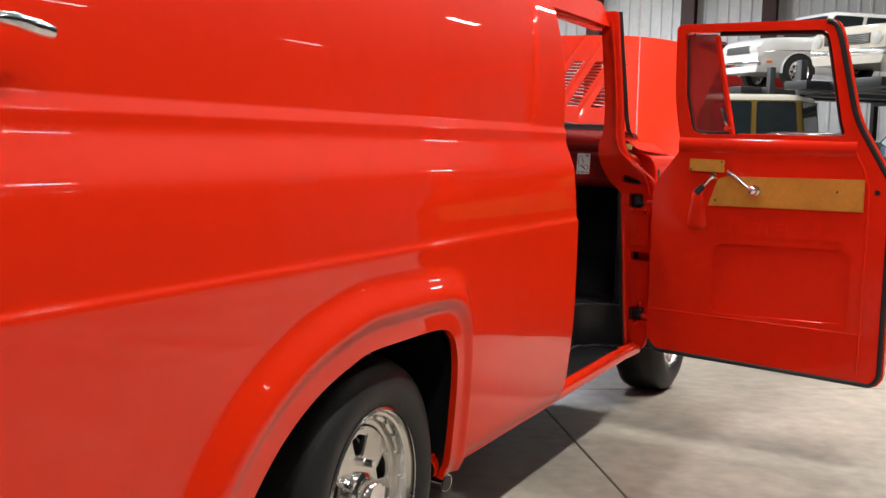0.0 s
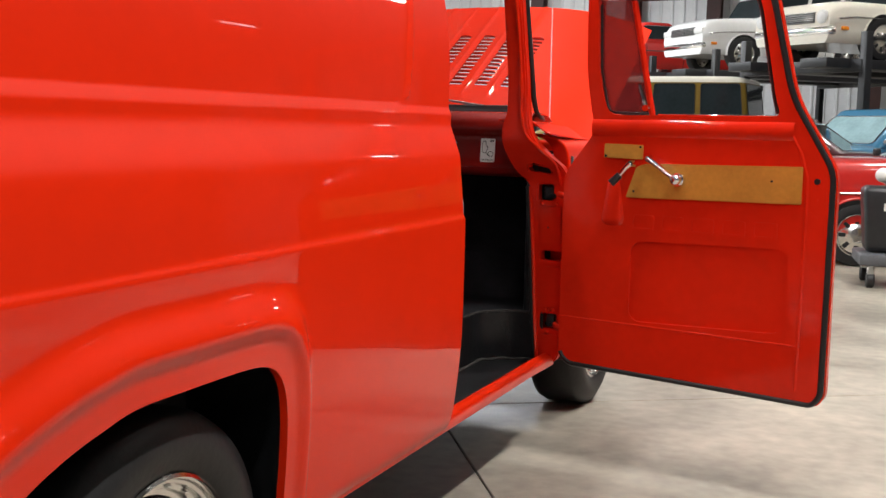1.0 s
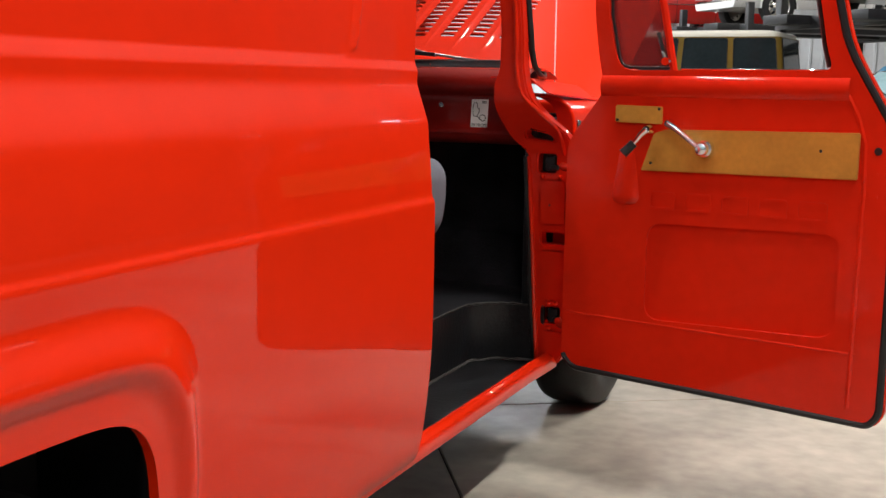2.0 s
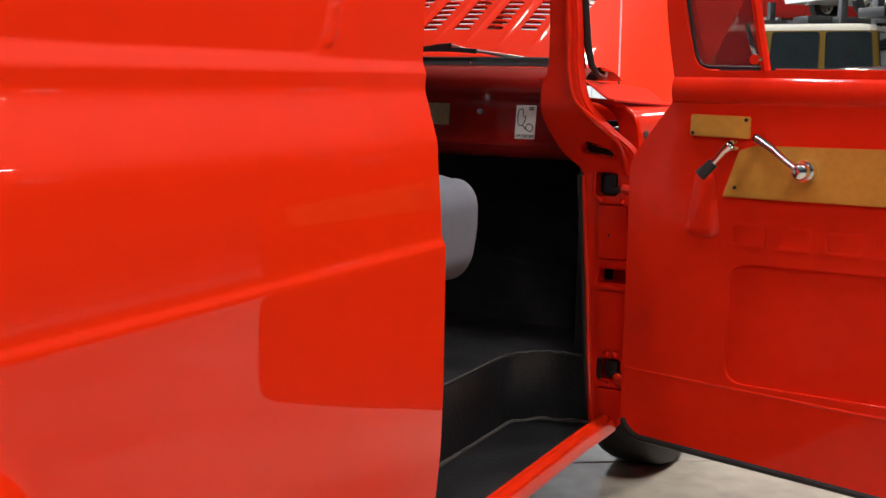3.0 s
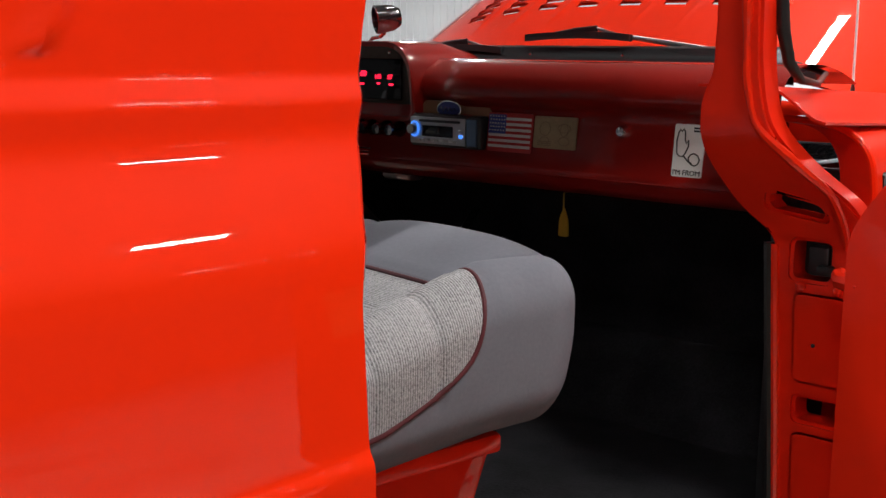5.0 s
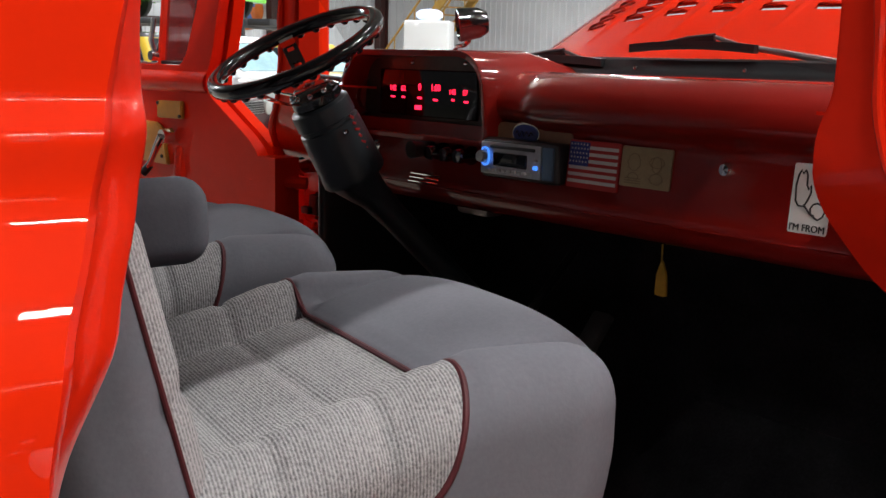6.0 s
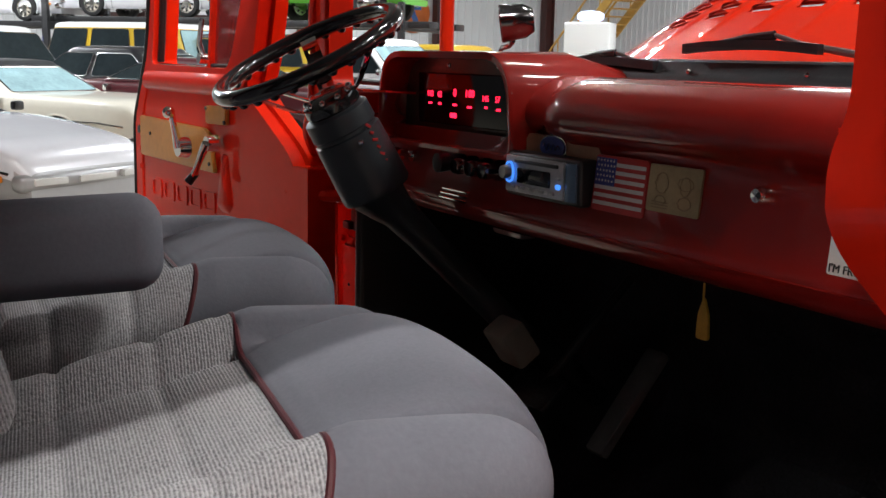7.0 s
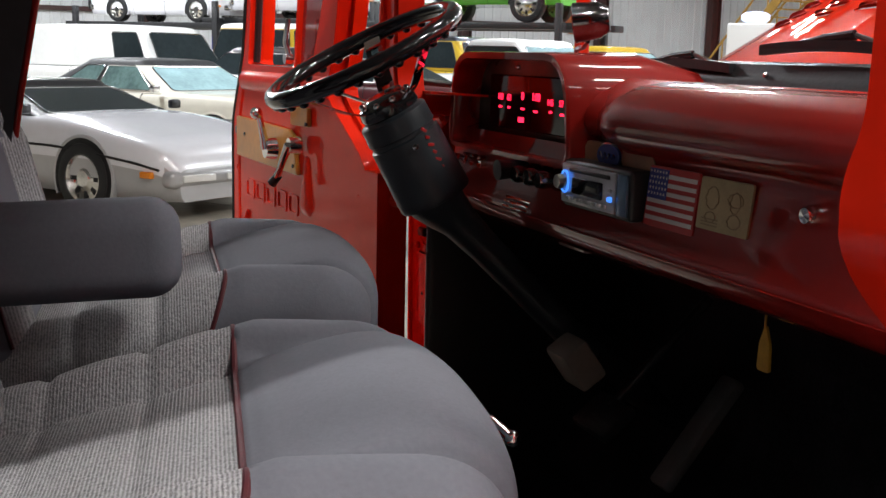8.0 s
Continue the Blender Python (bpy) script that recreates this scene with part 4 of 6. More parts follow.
def block_faces(nx, ny, nz):
    """The grid of a block's six sides as lists of four corners."""
    fx, fy, fz = span(-SA, SA, nx), span(-SB, SB, ny), span(-SC, SC, nz)
    pts, faces = {}, []

    def quad(ids):
        faces.append(ids)
    for i in range(nx):
        for j in range(ny):
            for k in (0, nz):
                quad([(i, j, k), (i + 1, j, k), (i + 1, j + 1, k), (i, j + 1, k)])
    for i in range(nx):
        for k in range(nz):
            for j in (0, ny):
                quad([(i, j, k), (i + 1, j, k), (i + 1, j, k + 1), (i, j, k + 1)])
    for j in range(ny):
        for k in range(nz):
            for i in (0, nx):
                quad([(i, j, k), (i, j + 1, k), (i, j + 1, k + 1), (i, j, k + 1)])
    return fx, fy, fz, faces


def cushion_parts(root):
    fx, fy, fz, faces = block_faces(96, 104, 32)
    cache = {}

    def place(i):
        if i not in cache:
            p = cushion_shape(Vector((fx[i[0]], fy[i[1]], fz[i[2]])))
            e = piping_y(p.x, p.z)
            if abs(p.y - e) < 0.0045 and p.z > -0.04:
                p.y = e
            cache[i] = p
        return cache[i]

    def is_tweed(f):
        c = sum((place(i) for i in f), Vector()) / 4
        return c.z > -0.035 and c.y < piping_y(c.x, c.z) - 0.0005
    for name, want, m, lab in (("cushion_cover", False, VELOUR, "plain grey velour bolster"), ("tweed_panel", True, TWEED, "ribbed grey tweed seat panel")):
        bm = bmesh.new()
        vs = {}
        for f in faces:
            if is_tweed(f) == want:
                for i in f:
                    if i not in vs:
                        vs[i] = bm.verts.new(lean(place(i)))
                bm.faces.new([vs[i] for i in f])
        part(name, bm, m, root, lab, angle=80)
    # piping along the seam: walk round the block's section and stop where the tweed ends
    ring = [(SA, -0.036 + (SC + 0.036) * k / 16) for k in range(17)] + [(SA - 2 * SA * k / 60, SC) for k in range(1, 60)] + [(-SA, SC - (SC + 0.036) * k / 16) for k in range(17)]
    line = []
    for x, z in ring:
        lo, hi = -SB + 0.1, SB - 0.06
        for _ in range(30):
            y = (lo + hi) / 2
            p = cushion_shape(Vector((x, y, z)))
            lo, hi = (y, hi) if p.y < piping_y(p.x, p.z) else (lo, y)
        line.append(p)
    for _ in range(3):
        line = [line[0]] + [(a + b + c) / 3 for a, b, c in zip(line, line[1:], line[2:])] + [line[-1]]
    for s, end in ((1, line[0]), (-1, line[-1])):
        tail = [Vector((end.x, end.y - 0.02 - 0.03 * k, end.z - 0.002)) for k in range(8)]
        line = list(reversed(tail)) + line if s > 0 else line + tail
    bm = bmesh.new()
    sweep(bm, [lean(p) for p in line], 0.0036, 8)
    part("piping", bm, MAROON, root, "maroon piping")


def backrest_parts(root):
    """A tall backrest: velour shell, ribbed tweed face."""
    H, W, D = 0.72, 0.265, 0.075

    def shape(x, y, z):
        r = 0.06
        q = Vector((min(max(x, -W + r), W - r), min(max(y, -D + r), D - r), min(max(z, r), H - r)))
        d = Vector((x, y, z)) - q
        p = q + d.normalized() * r if d.length > 1e-9 else q
        if p.y > 0:
            b = smooth(0.19, 0.14, abs(p.x))
            p.y -= 0.03 * b * smooth(0.0, 0.04, p.y)
            for c in (0.16, 0.32, 0.48):
                p.y -= 0.006 * math.exp(-((p.z - c) / 0.008) ** 2) * smooth(0, 0.04, p.y)
        return p
    nx, nz, ny = 44, 60, 42
    fx, fz, fy = span(-W, W, nx), span(0, H, nz), span(-D, D, ny)
    for name, want, m, lab in (("backrest_shell", False, VELOUR, "plain grey velour backrest sides"), ("backrest_panel", True, TWEED, "ribbed grey tweed backrest face")):
        bm = bmesh.new()
        vs = {}

        def v(i, j, k):
            if (i, j, k) not in vs:
                vs[i, j, k] = bm.verts.new(shape(fx[i], fy[j], fz[k]))
            return vs[i, j, k]

        def put(ids):
            c = sum((shape(fx[a], fy[b], fz[c]) for a, b, c in ids), Vector()) / 4
            if (c.y > 0.048 and abs(c.x) < W - 0.002 and c.z < H - 0.12) == want:
                bm.faces.new([v(*i) for i in ids])
        for i in range(nx):
            for k in range(nz):
                for j in (0, ny):
                    put([(i, j, k), (i + 1, j, k), (i + 1, j, k + 1), (i, j, k + 1)])
        for i in range(nx):
            for j in range(ny):
                for k in (0, nz):
                    put([(i, j, k), (i + 1, j, k), (i + 1, j + 1, k), (i, j + 1, k)])
        for j in range(ny):
            for k in range(nz):
                for i in (0, nx):
                    put([(i, j, k), (i, j + 1, k), (i, j + 1, k + 1), (i, j, k + 1)])
        ob = part(name, bm, m, root, lab, angle=80)
        ob.matrix_local = pose(0, -0.145, -0.05, 14, 0, -1)


def backrest_piping(root):
    W, H = 0.265, 0.72
    for s in (1, -1):
        bm = bmesh.new()
        sweep(bm, [(s * (W - 0.06 + 0.0505), 0.0485, z) for z in span(0.07, H - 0.13, 30)], 0.0028, 8)
        ob = part("backrest_piping", bm, MAROON, root, "maroon piping")
        ob.matrix_local = pose(0, -0.145, -0.05, 14, 0, -1)


def seat(at, rz, label, armrest):
    root = thing("bucket_seat", label, "seat", at, rz, "front seats")
    cushion_parts(root)
    backrest_parts(root)
    backrest_piping(root)
    # red pedestal down to the cab floor
    bm = bmesh.new()
    rbox(bm, (0, -0.03, -0.132), (0.47, 0.46, 0.028), 0.006, 2)
    part("seat_base", bm, RED_IN, root, "red steel seat base")
    bm = bmesh.new()
    h = at[2] - 0.445 - 0.146
    vs = rbox(bm, (0, 0.0, -0.146 - h / 2), (0.42, 0.40, h), 0.01, 2)
    for v in bm.verts:
        k = smooth(-0.146, -0.146 - h, v.co.z)
        v.co.x *= 1 - 0.25 * k
        v.co.y *= 1 - 0.22 * k
    part("pedestal", bm, RED_IN, root, "red tapered steel pedestal")
    bm = bmesh.new()
    rbox(bm, (SA - 0.012, -0.10, -0.085), (0.018, 0.085, 0.022), 0.006, 2, Matrix.Rotation(radians(12), 4, "X"))
    part("recline_lever", bm, BLACK, root, "black recline lever")
    if armrest:
        bm = bmesh.new()
        rbox(bm, (0, 0, 0), (0.088, 0.42, 0.122), 0.038, 5)
        ob = part("armrest", bm, VELOUR, root, "folded-down grey velour armrest")
        ob.matrix_local = pose(armrest * 0.325, -0.122, 0.163, 2, 0, 0)
        bm = bmesh.new()
        lathe(bm, [(0.0, 0.03), (0.036, 0.028), (0.042, 0.018), (0.042, -0.02), (0.0, -0.02)], (0, 0, 0), "X", 24)
        ob = part("recline_knob", bm, BLACK, root, "round black recline knob")
        ob.matrix_local = pose(0.275, -0.28, 0.01, 0, 0, 0)
    return root


seat((-0.457, 0.510, 0.866), -9.5, "grey tweed bucket seat with maroon piping on a red pedestal", 0)
seat((-1.165, 0.615, 0.872), -7, "grey tweed and velour driver seat with a folded-down armrest", 1)

# ---- dashboard fittings ----
LED = mat("red_led", (0.02, 0.0, 0.0), 0.4, emit=(1.0, 0.012, 0.045), emit_strength=4.0)
BLUE_LED = mat("blue_led", (0.0, 0.02, 0.1), 0.4, emit=(0.06, 0.25, 1.0), emit_strength=1.4)
WHITE_VINYL = mat("white_vinyl", (0.72, 0.72, 0.70), 0.4, noise_scale=20, noise_amt=0.06)
RED_VINYL = mat("red_vinyl", (0.50, 0.03, 0.03), 0.35, noise_scale=20, noise_amt=0.08)
BLUE_VINYL = mat("blue_vinyl", (0.03, 0.05, 0.28), 0.35, noise_scale=20, noise_amt=0.1)
TAN_LABEL = mat("tan_notice", (0.42, 0.33, 0.19), 0.32, metal=0.6, noise_scale=25, noise_amt=0.15)
INK = mat("black_ink", (0.02, 0.02, 0.02), 0.6)
BROWN_INK = mat("brown_ink", (0.27, 0.19, 0.10), 0.5)


def face_y(z):
    """The dashboard's front face at a height."""
    return 1.2295 - 0.10 * (1.15 - z)


def on_face(name, pts, m, label="", proud=0.002, parent=None, thick=0.003):
    bm = bmesh.new()
    slab(bm, pts, [], thick, lambda u, v, w: (u, face_y(v) - proud - w, v))
    return tpart(name, bm, m, label, smooth=False, parent=parent or dashboard)


def rect(x0, x1, z0, z1):
    return [(x0, z0), (x1, z0), (x1, z1), (x0, z1)]


flag = on_face("flag_sticker", rounded(rect(-0.679, -0.570, 1.074, 1.149), 0.004, 2), RED_VINYL, "striped flag sticker in red, white and blue")
FZ = (1.146 - 1.077) / 13
for i in range(1, 13, 2):
    z1 = 1.146 - i * FZ
    x0 = -0.634 if i < 7 else -0.676
    on_face("white_stripe", rect(x0, -0.573, z1 - FZ, z1), WHITE_VINYL, proud=0.0055, parent=flag, thick=0.0006)
on_face("blue_field", rect(-0.677, -0.634, 1.146 - 7 * FZ, 1.146), BLUE_VINYL, proud=0.0058, parent=flag, thick=0.0006)
for r in range(5):
    for c in range(6):
        x, z = -0.673 + c * 0.0068 + (0.002 if r % 2 else 0), 1.1425 - r * 0.0068
        star = [(x + q * math.cos(k * math.pi / 5 + 0.314), z + q * math.sin(k * math.pi / 5 + 0.314)) for k in range(10) for q in [0.0022 if k % 2 == 0 else 0.001]]
        on_face("star", star, WHITE_VINYL, proud=0.0066, parent=flag, thick=0.0004)

notice = on_face("notice_plate", rounded(rect(-0.566, -0.468, 1.087, 1.147), 0.003, 2), TAN_LABEL, "tan printed notice plate")
for x, z, w, h in ((-0.540, 1.124, 0.024, 0.026), (-0.496, 1.126, 0.028, 0.016), (-0.496, 1.123, 0.018, 0.024), (-0.495, 1.102, 0.024, 0.016), (-0.540, 1.102, 0.020, 0.012)):
    bm = bmesh.new()
    ring = [(x + w / 2 * math.cos(k * math.tau / 18) * (1 + 0.12 * math.sin(3 * k)), z + h / 2 * math.sin(k * math.tau / 18)) for k in range(18)]
    sweep(bm, [(u, face_y(v) - 0.0052, v) for u, v in ring], 0.0006, 6, closed=True)
    tpart("etched_emblem", bm, BROWN_INK, parent=notice)
for k in range(3):
    on_face("etched_bar", rect(-0.556, -0.524, 1.092 + 0.0035 * k, 1.0935 + 0.0035 * k), BROWN_INK, proud=0.0055, parent=notice, thick=0.0003)

stick = on_face("white_sticker", rounded(rect(-0.263, -0.205, 1.057, 1.147), 0.003, 2), WHITE_VINYL, "white sticker with a black line drawing and lettering")


def ink_line(pts, r=0.0013, m=INK, name="ink_line"):
    bm = bmesh.new()
    sweep(bm, [(-0.234 + (x + 0.235) * 0.80, face_y(z) - 0.0056, z) for x, z in pts], r, 6)
    tpart(name, bm, m, parent=stick)


# two rounded outlines joined by a bar
ink_line([(-0.262, 1.098), (-0.264, 1.118), (-0.261, 1.132), (-0.257, 1.138), (-0.253, 1.134), (-0.249, 1.139), (-0.245, 1.133), (-0.244, 1.120), (-0.240, 1.114), (-0.236, 1.120), (-0.235, 1.110), (-0.241, 1.098), (-0.246, 1.092), (-0.256, 1.092), (-0.262, 1.098)])
ink_line([(-0.246, 1.094), (-0.232, 1.083), (-0.224, 1.081)], 0.0014)
ink_line([(-0.231, 1.083), (-0.233, 1.090), (-0.228, 1.096), (-0.220, 1.098), (-0.211, 1.095), (-0.206, 1.088), (-0.209, 1.081), (-0.217, 1.077), (-0.224, 1.079), (-0.229, 1.082)])
for z in (1.141, 1.136):
    on_face("printed_bar", rect(-0.226, -0.210, z - 0.0016, z + 0.0016), INK, proud=0.0055, parent=stick, thick=0.0003)
text_part("lettering", "I'M FROM", 0.0128, (-0.234, face_y(1.064) - 0.0056, 1.064), (90 - 5.7, 0, 0), INK, stick)

# glove box lock
bm = bmesh.new()
lathe(bm, [(0.0, -0.013), (0.008, -0.012), (0.0105, -0.008), (0.0115, 0.0), (0.0115, 0.006)], (-0.368, face_y(1.128) - 0.004, 1.128), "Y", 20)
tpart("lock_button", bm, CHROME, "chrome glove box lock", parent=dashboard)

# wooden backing board, oval badge and radio
bm = bmesh.new()
slab(bm, rounded([(-0.866, 1.10), (-0.676, 1.088), (-0.676, 1.150), (-0.690, 1.166), (-0.853, 1.166), (-0.866, 1.15)], 0.004, 2), [], 0.008, lambda u, v, w: (u, 1.236 - w, v))
tpart("radio_board", bm, mat("brown_board", (0.33, 0.18, 0.095), 0.40, noise_scale=14, noise_amt=0.2), "brown wooden radio backing board", smooth=False, parent=dashboard)


def oval(name, cx, cz, a, b, y, m, label="", th=0.004):
    bm = bmesh.new()
    slab(bm, [(cx + a * math.cos(k * math.tau / 32), cz + b * math.sin(k * math.tau / 32)) for k in range(32)], [], th, lambda u, v, w: (u, y - w, v))
    tpart(name, bm, m, label, smooth=False, parent=dashboard)


oval("oval_badge_rim", -0.785, 1.150, 0.0330, 0.0185, 1.228, CHROME, "chrome rim of an oval badge")
oval("oval_badge", -0.785, 1.150, 0.0300, 0.0155, 1.2235, BLUE_VINYL, "blue oval badge", 0.0015)
bm = bmesh.new()
sweep(bm, [(-0.806 + 0.042 * k / 24, 1.2212, 1.150 + 0.0055 * math.sin(k * 0.95) * (1 - 0.5 * k / 24)) for k in range(25)], 0.0011, 6)
tpart("badge_squiggle", bm, CHROME, parent=dashboard)

radio = tpart("car_radio", (lambda b: (rbox(b, (-0.776, 1.222, 1.107), (0.186, 0.045, 0.066), 0.006, 3), b)[1])(bmesh.new()), BLACK, "single-slot car radio with a silver face", parent=dashboard)


def radio_bit(name, x, z, w, h, m, y=1.199, d=0.006, r=0.002, label=""):
    bm = bmesh.new()
    rbox(bm, (x, y, z), (w, d, h), r, 2)
    ob = tpart(name, bm, m, label, parent=dashboard)
    return ob


SILVER = mat("silver_plastic", (0.55, 0.56, 0.58), 0.28, metal=0.6, noise_scale=20, noise_amt=0.08)
radio_bit("radio_face", -0.792, 1.107, 0.148, 0.054, SILVER, label="silver radio face")
radio_bit("radio_side_strip", -0.702, 1.107, 0.026, 0.054, mat("blue_grey_plastic", (0.10, 0.16, 0.24), 0.25, metal=0.5, noise_scale=12), label="blue-grey radio side")
radio_bit("disc_slot", -0.785, 1.1265, 0.110, 0.0055, BLACK, y=1.1958)
radio_bit("radio_screen", -0.790, 1.106, 0.082, 0.023, mat("radio_glass", (0.004, 0.005, 0.008), 0.08), y=1.1955, label="dark radio screen")
for i in range(9):
    radio_bit("radio_button", -0.842 + 0.0125 * i, 1.0875, 0.009, 0.005, mat_fixture if i % 2 else STEEL, y=1.1955, r=0.001)
radio_bit("lit_button", -0.728, 1.0985, 0.009, 0.007, BLUE_LED, y=1.195, label="lit blue button")
radio_bit("side_button", -0.728, 1.110, 0.009, 0.005, STEEL, y=1.195)
bm = bmesh.new()
lathe(bm, [(0.0, -0.016), (0.009, -0.015), (0.0105, -0.010), (0.0105, 0.0)], (-0.853, 1.196, 1.109), "Y", 24)
tpart("volume_knob", bm, STEEL, "round volume knob", parent=dashboard)
bm = bmesh.new()
sweep(bm, [(-0.853 + 0.0115 * math.cos(k * math.tau / 28), 1.194, 1.109 + 0.0150 * math.sin(k * math.tau / 28)) for k in range(28)], 0.0014, 6, closed=True)
tpart("lit_ring", bm, BLUE_LED, "lit blue ring round the volume knob", parent=dashboard)

# instrument digits, red glow
panel_ob = next(o for o in truck.children if o.name == "display")
for body, x, z, size in (("142", -1.190, 1.212, 0.017), ("62", -1.156, 1.212, 0.017), ("0", -1.104, 1.216, 0.021), ("1:00", -1.055, 1.216, 0.020), ("145", -1.005, 1.210, 0.016), ("57", -0.968, 1.210, 0.016)):
    text_part("led_readout", body, size * 0.86, (x - 0.006, 1.2462, z), (90, 0, 0), LED, panel_ob, 0.0004, "red glowing digits")
for x, z, w in ((-1.190, 1.196, 0.014), (-1.156, 1.196, 0.012), (-1.104, 1.196, 0.016), (-1.055, 1.194, 0.016), (-1.003, 1.196, 0.010), (-0.965, 1.194, 0.014), (-1.108, 1.178, 0.024)):
    bm = bmesh.new()
    rbox(bm, (x - 0.006, 1.2464, z), (w * 0.85, 0.0008, 0.0035 if w < 0.02 else 0.008), 0, 1)
    tpart("led_bar", bm, LED, parent=panel_ob)
for x, z in ((-1.255, 1.135), (-1.20, 1.135), (-1.15, 1.135), (-1.09, 1.135), (-1.02, 1.135), (-0.95, 1.138), (-0.92, 1.145), (-1.14, 1.262), (-0.98, 1.262)):
    bm = bmesh.new()
    bmesh.ops.create_uvsphere(bm, u_segments=10, v_segments=6, radius=0.0045, matrix=Matrix.Translation((x, 1.2515, z)))
    tpart("panel_screw", bm, CHROME, parent=dashboard)

# switches and knobs under the instruments
SMOKED = mat("smoked_chrome", (0.22, 0.22, 0.23), 0.12, metal=1.0, noise_scale=30, noise_amt=0.1)
for x in (-1.262, -1.230, -1.197):
    bm = bmesh.new()
    rod(bm, (x, 1.222, 1.103), (x, 1.210, 1.103), 0.010, seg=16)
    rod(bm, (x, 1.212, 1.103), (x, 1.186, 1.109), 0.004, 0.0055, 10)
    tpart("toggle_switch", bm, CHROME, "chrome toggle switch", parent=dashboard)
bm = bmesh.new()
rod(bm, (-1.035, 1.222, 1.108), (-1.035, 1.172, 1.106), 0.012, 0.016, 20)
tpart("black_knob", bm, BLACK, "black pull knob", parent=dashboard)
for x in (-1.000, -0.956, -0.918):
    bm = bmesh.new()
    lathe(bm, [(0.0, -0.036), (0.011, -0.035), (0.0135, -0.028), (0.012, -0.012), (0.0165, -0.004), (0.0165, 0.006)], (x, 1.218, 1.103), "Y", 22)
    tpart("control_knob", bm, SMOKED, "dark chrome dash knob", parent=dashboard)
# lower trim bars
for z, y in ((1.058, 1.2155), (1.051, 1.2125), (1.044, 1.2095)):
    bm = bmesh.new()
    sweep(bm, [(-1.09, y, z), (-1.0, y - 0.001, z)], 0.0022, 6)
    tpart("chrome_strip", bm, CHROME, parent=dashboard)
# lower edge seam
bm = bmesh.new()
sweep(bm, [(2 * CX + 0.08, 1.2095, 1.0385), (CX, 1.2075, 1.0385), (-0.10, 1.2095, 1.0385)], 0.0018, 6)
tpart("lower_bead", bm, RED_SHADED, parent=dashboard)

# small pod on the dash top
bm = bmesh.new()
sweep(bm, [(-1.150, 1.36, 1.262), (-1.148, 1.36, 1.290), (-1.135, 1.355, 1.294), (-1.105, 1.35, 1.297), (-1.092, 1.35, 1.306)], 0.0045, 8)
tpart("pod_stalk", bm, CHROME, "bent chrome stalk", parent=dashboard)
bm = bmesh.new()
lathe(bm, [(0.0, 0.03), (0.020, 0.028), (0.029, 0.012), (0.031, -0.010), (0.0325, -0.028), (0.029, -0.030), (0.0275, -0.020), (0.0, -0.016)], (0, 0, 0), "Y", 28)
ob = tpart("gauge_pod", bm, SMOKED, "chrome gauge pod on the dash top", parent=dashboard)
ob.matrix_world = pose(-1.085, 1.352, 1.338, 8, 0, -32)

# ---- steering ----
WC, TILT_W = Vector((-1.12, 0.98, 1.277)), radians(28)
wheel_m = Matrix.Translation(WC) @ Matrix.Rotation(TILT_W, 4, "X")
BLACK_GLOSS = mat("gloss_black", (0.012, 0.012, 0.013), 0.12, coat=0.6, noise_scale=20, noise_amt=0.2)
bm = bmesh.new()
R, N = 0.152, 96
pts = [wheel_m @ Vector((R * math.cos(k * math.tau / N), R * math.sin(k * math.tau / N), 0)) for k in range(N)]
sweep(bm, pts, 0.0135, 12, closed=True)
steering = tpart("steering_wheel", bm, BLACK_GLOSS, "black steering wheel rim with finger grips")
for k in range(30):
    a = k * math.tau / 30
    bm = bmesh.new()
    bmesh.ops.create_uvsphere(bm, u_segments=8, v_segments=6, radius=0.0085, matrix=wheel_m @ Matrix.Translation((R * math.cos(a), R * math.sin(a), -0.0105)))
    tpart("finger_grip", bm, BLACK_GLOSS, parent=steering)
for a in (35, 155, 275):
    bm = bmesh.new()
    m = wheel_m @ Matrix.Rotation(radians(a), 4, "Z")
    n = 14
    prev = None
    for i in range(n + 1):
        t = i / n
        r = 0.030 + (R - 0.030) * t
        z = -0.085 + 0.085 * smooth(0, 1, t)
        w = 0.014
        cur = [bm.verts.new(m @ Vector((r, sgn * w, z + h))) for sgn in (-1, 1) for h in (-0.0015, 0.0015)]
        if prev and not (i in (4, 7, 10)):
            for p, q in ((0, 1), (1, 3), (3, 2), (2, 0)):
                bm.faces.new((prev[p], prev[q], cur[q], cur[p]))
        elif prev:
            # a drilled hole leaves two side rails
            for sgn, pa, pb in ((-1, 0, 1), (1, 2, 3)):
                ip = [bm.verts.new(v.co.lerp((prev[0].co + prev[2].co) / 2, 0.55)) for v in (prev[pa], prev[pb])]
                ic = [bm.verts.new(v.co.lerp((cur[0].co + cur[2].co) / 2, 0.55)) for v in (cur[pa], cur[pb])]
                bm.faces.new((prev[pa], cur[pa], ic[0], ip[0]))
                bm.faces.new((prev[pb], cur[pb], ic[1], ip[1]))
        prev = cur
    tpart("spoke", bm, CHROME, "drilled chrome spoke", parent=steering)
bm = bmesh.new()
lathe(bm, [(0.0, -0.070), (0.030, -0.070), (0.036, -0.075), (0.046, -0.080), (0.048, -0.094), (0.044, -0.102), (0.0, -0.102)], (0, 0, 0), "Z", 32)
bmesh.ops.transform(bm, matrix=wheel_m, verts=bm.verts)
tpart("wheel_hub", bm, BLACK_GLOSS, "gloss black steering hub", parent=steering)
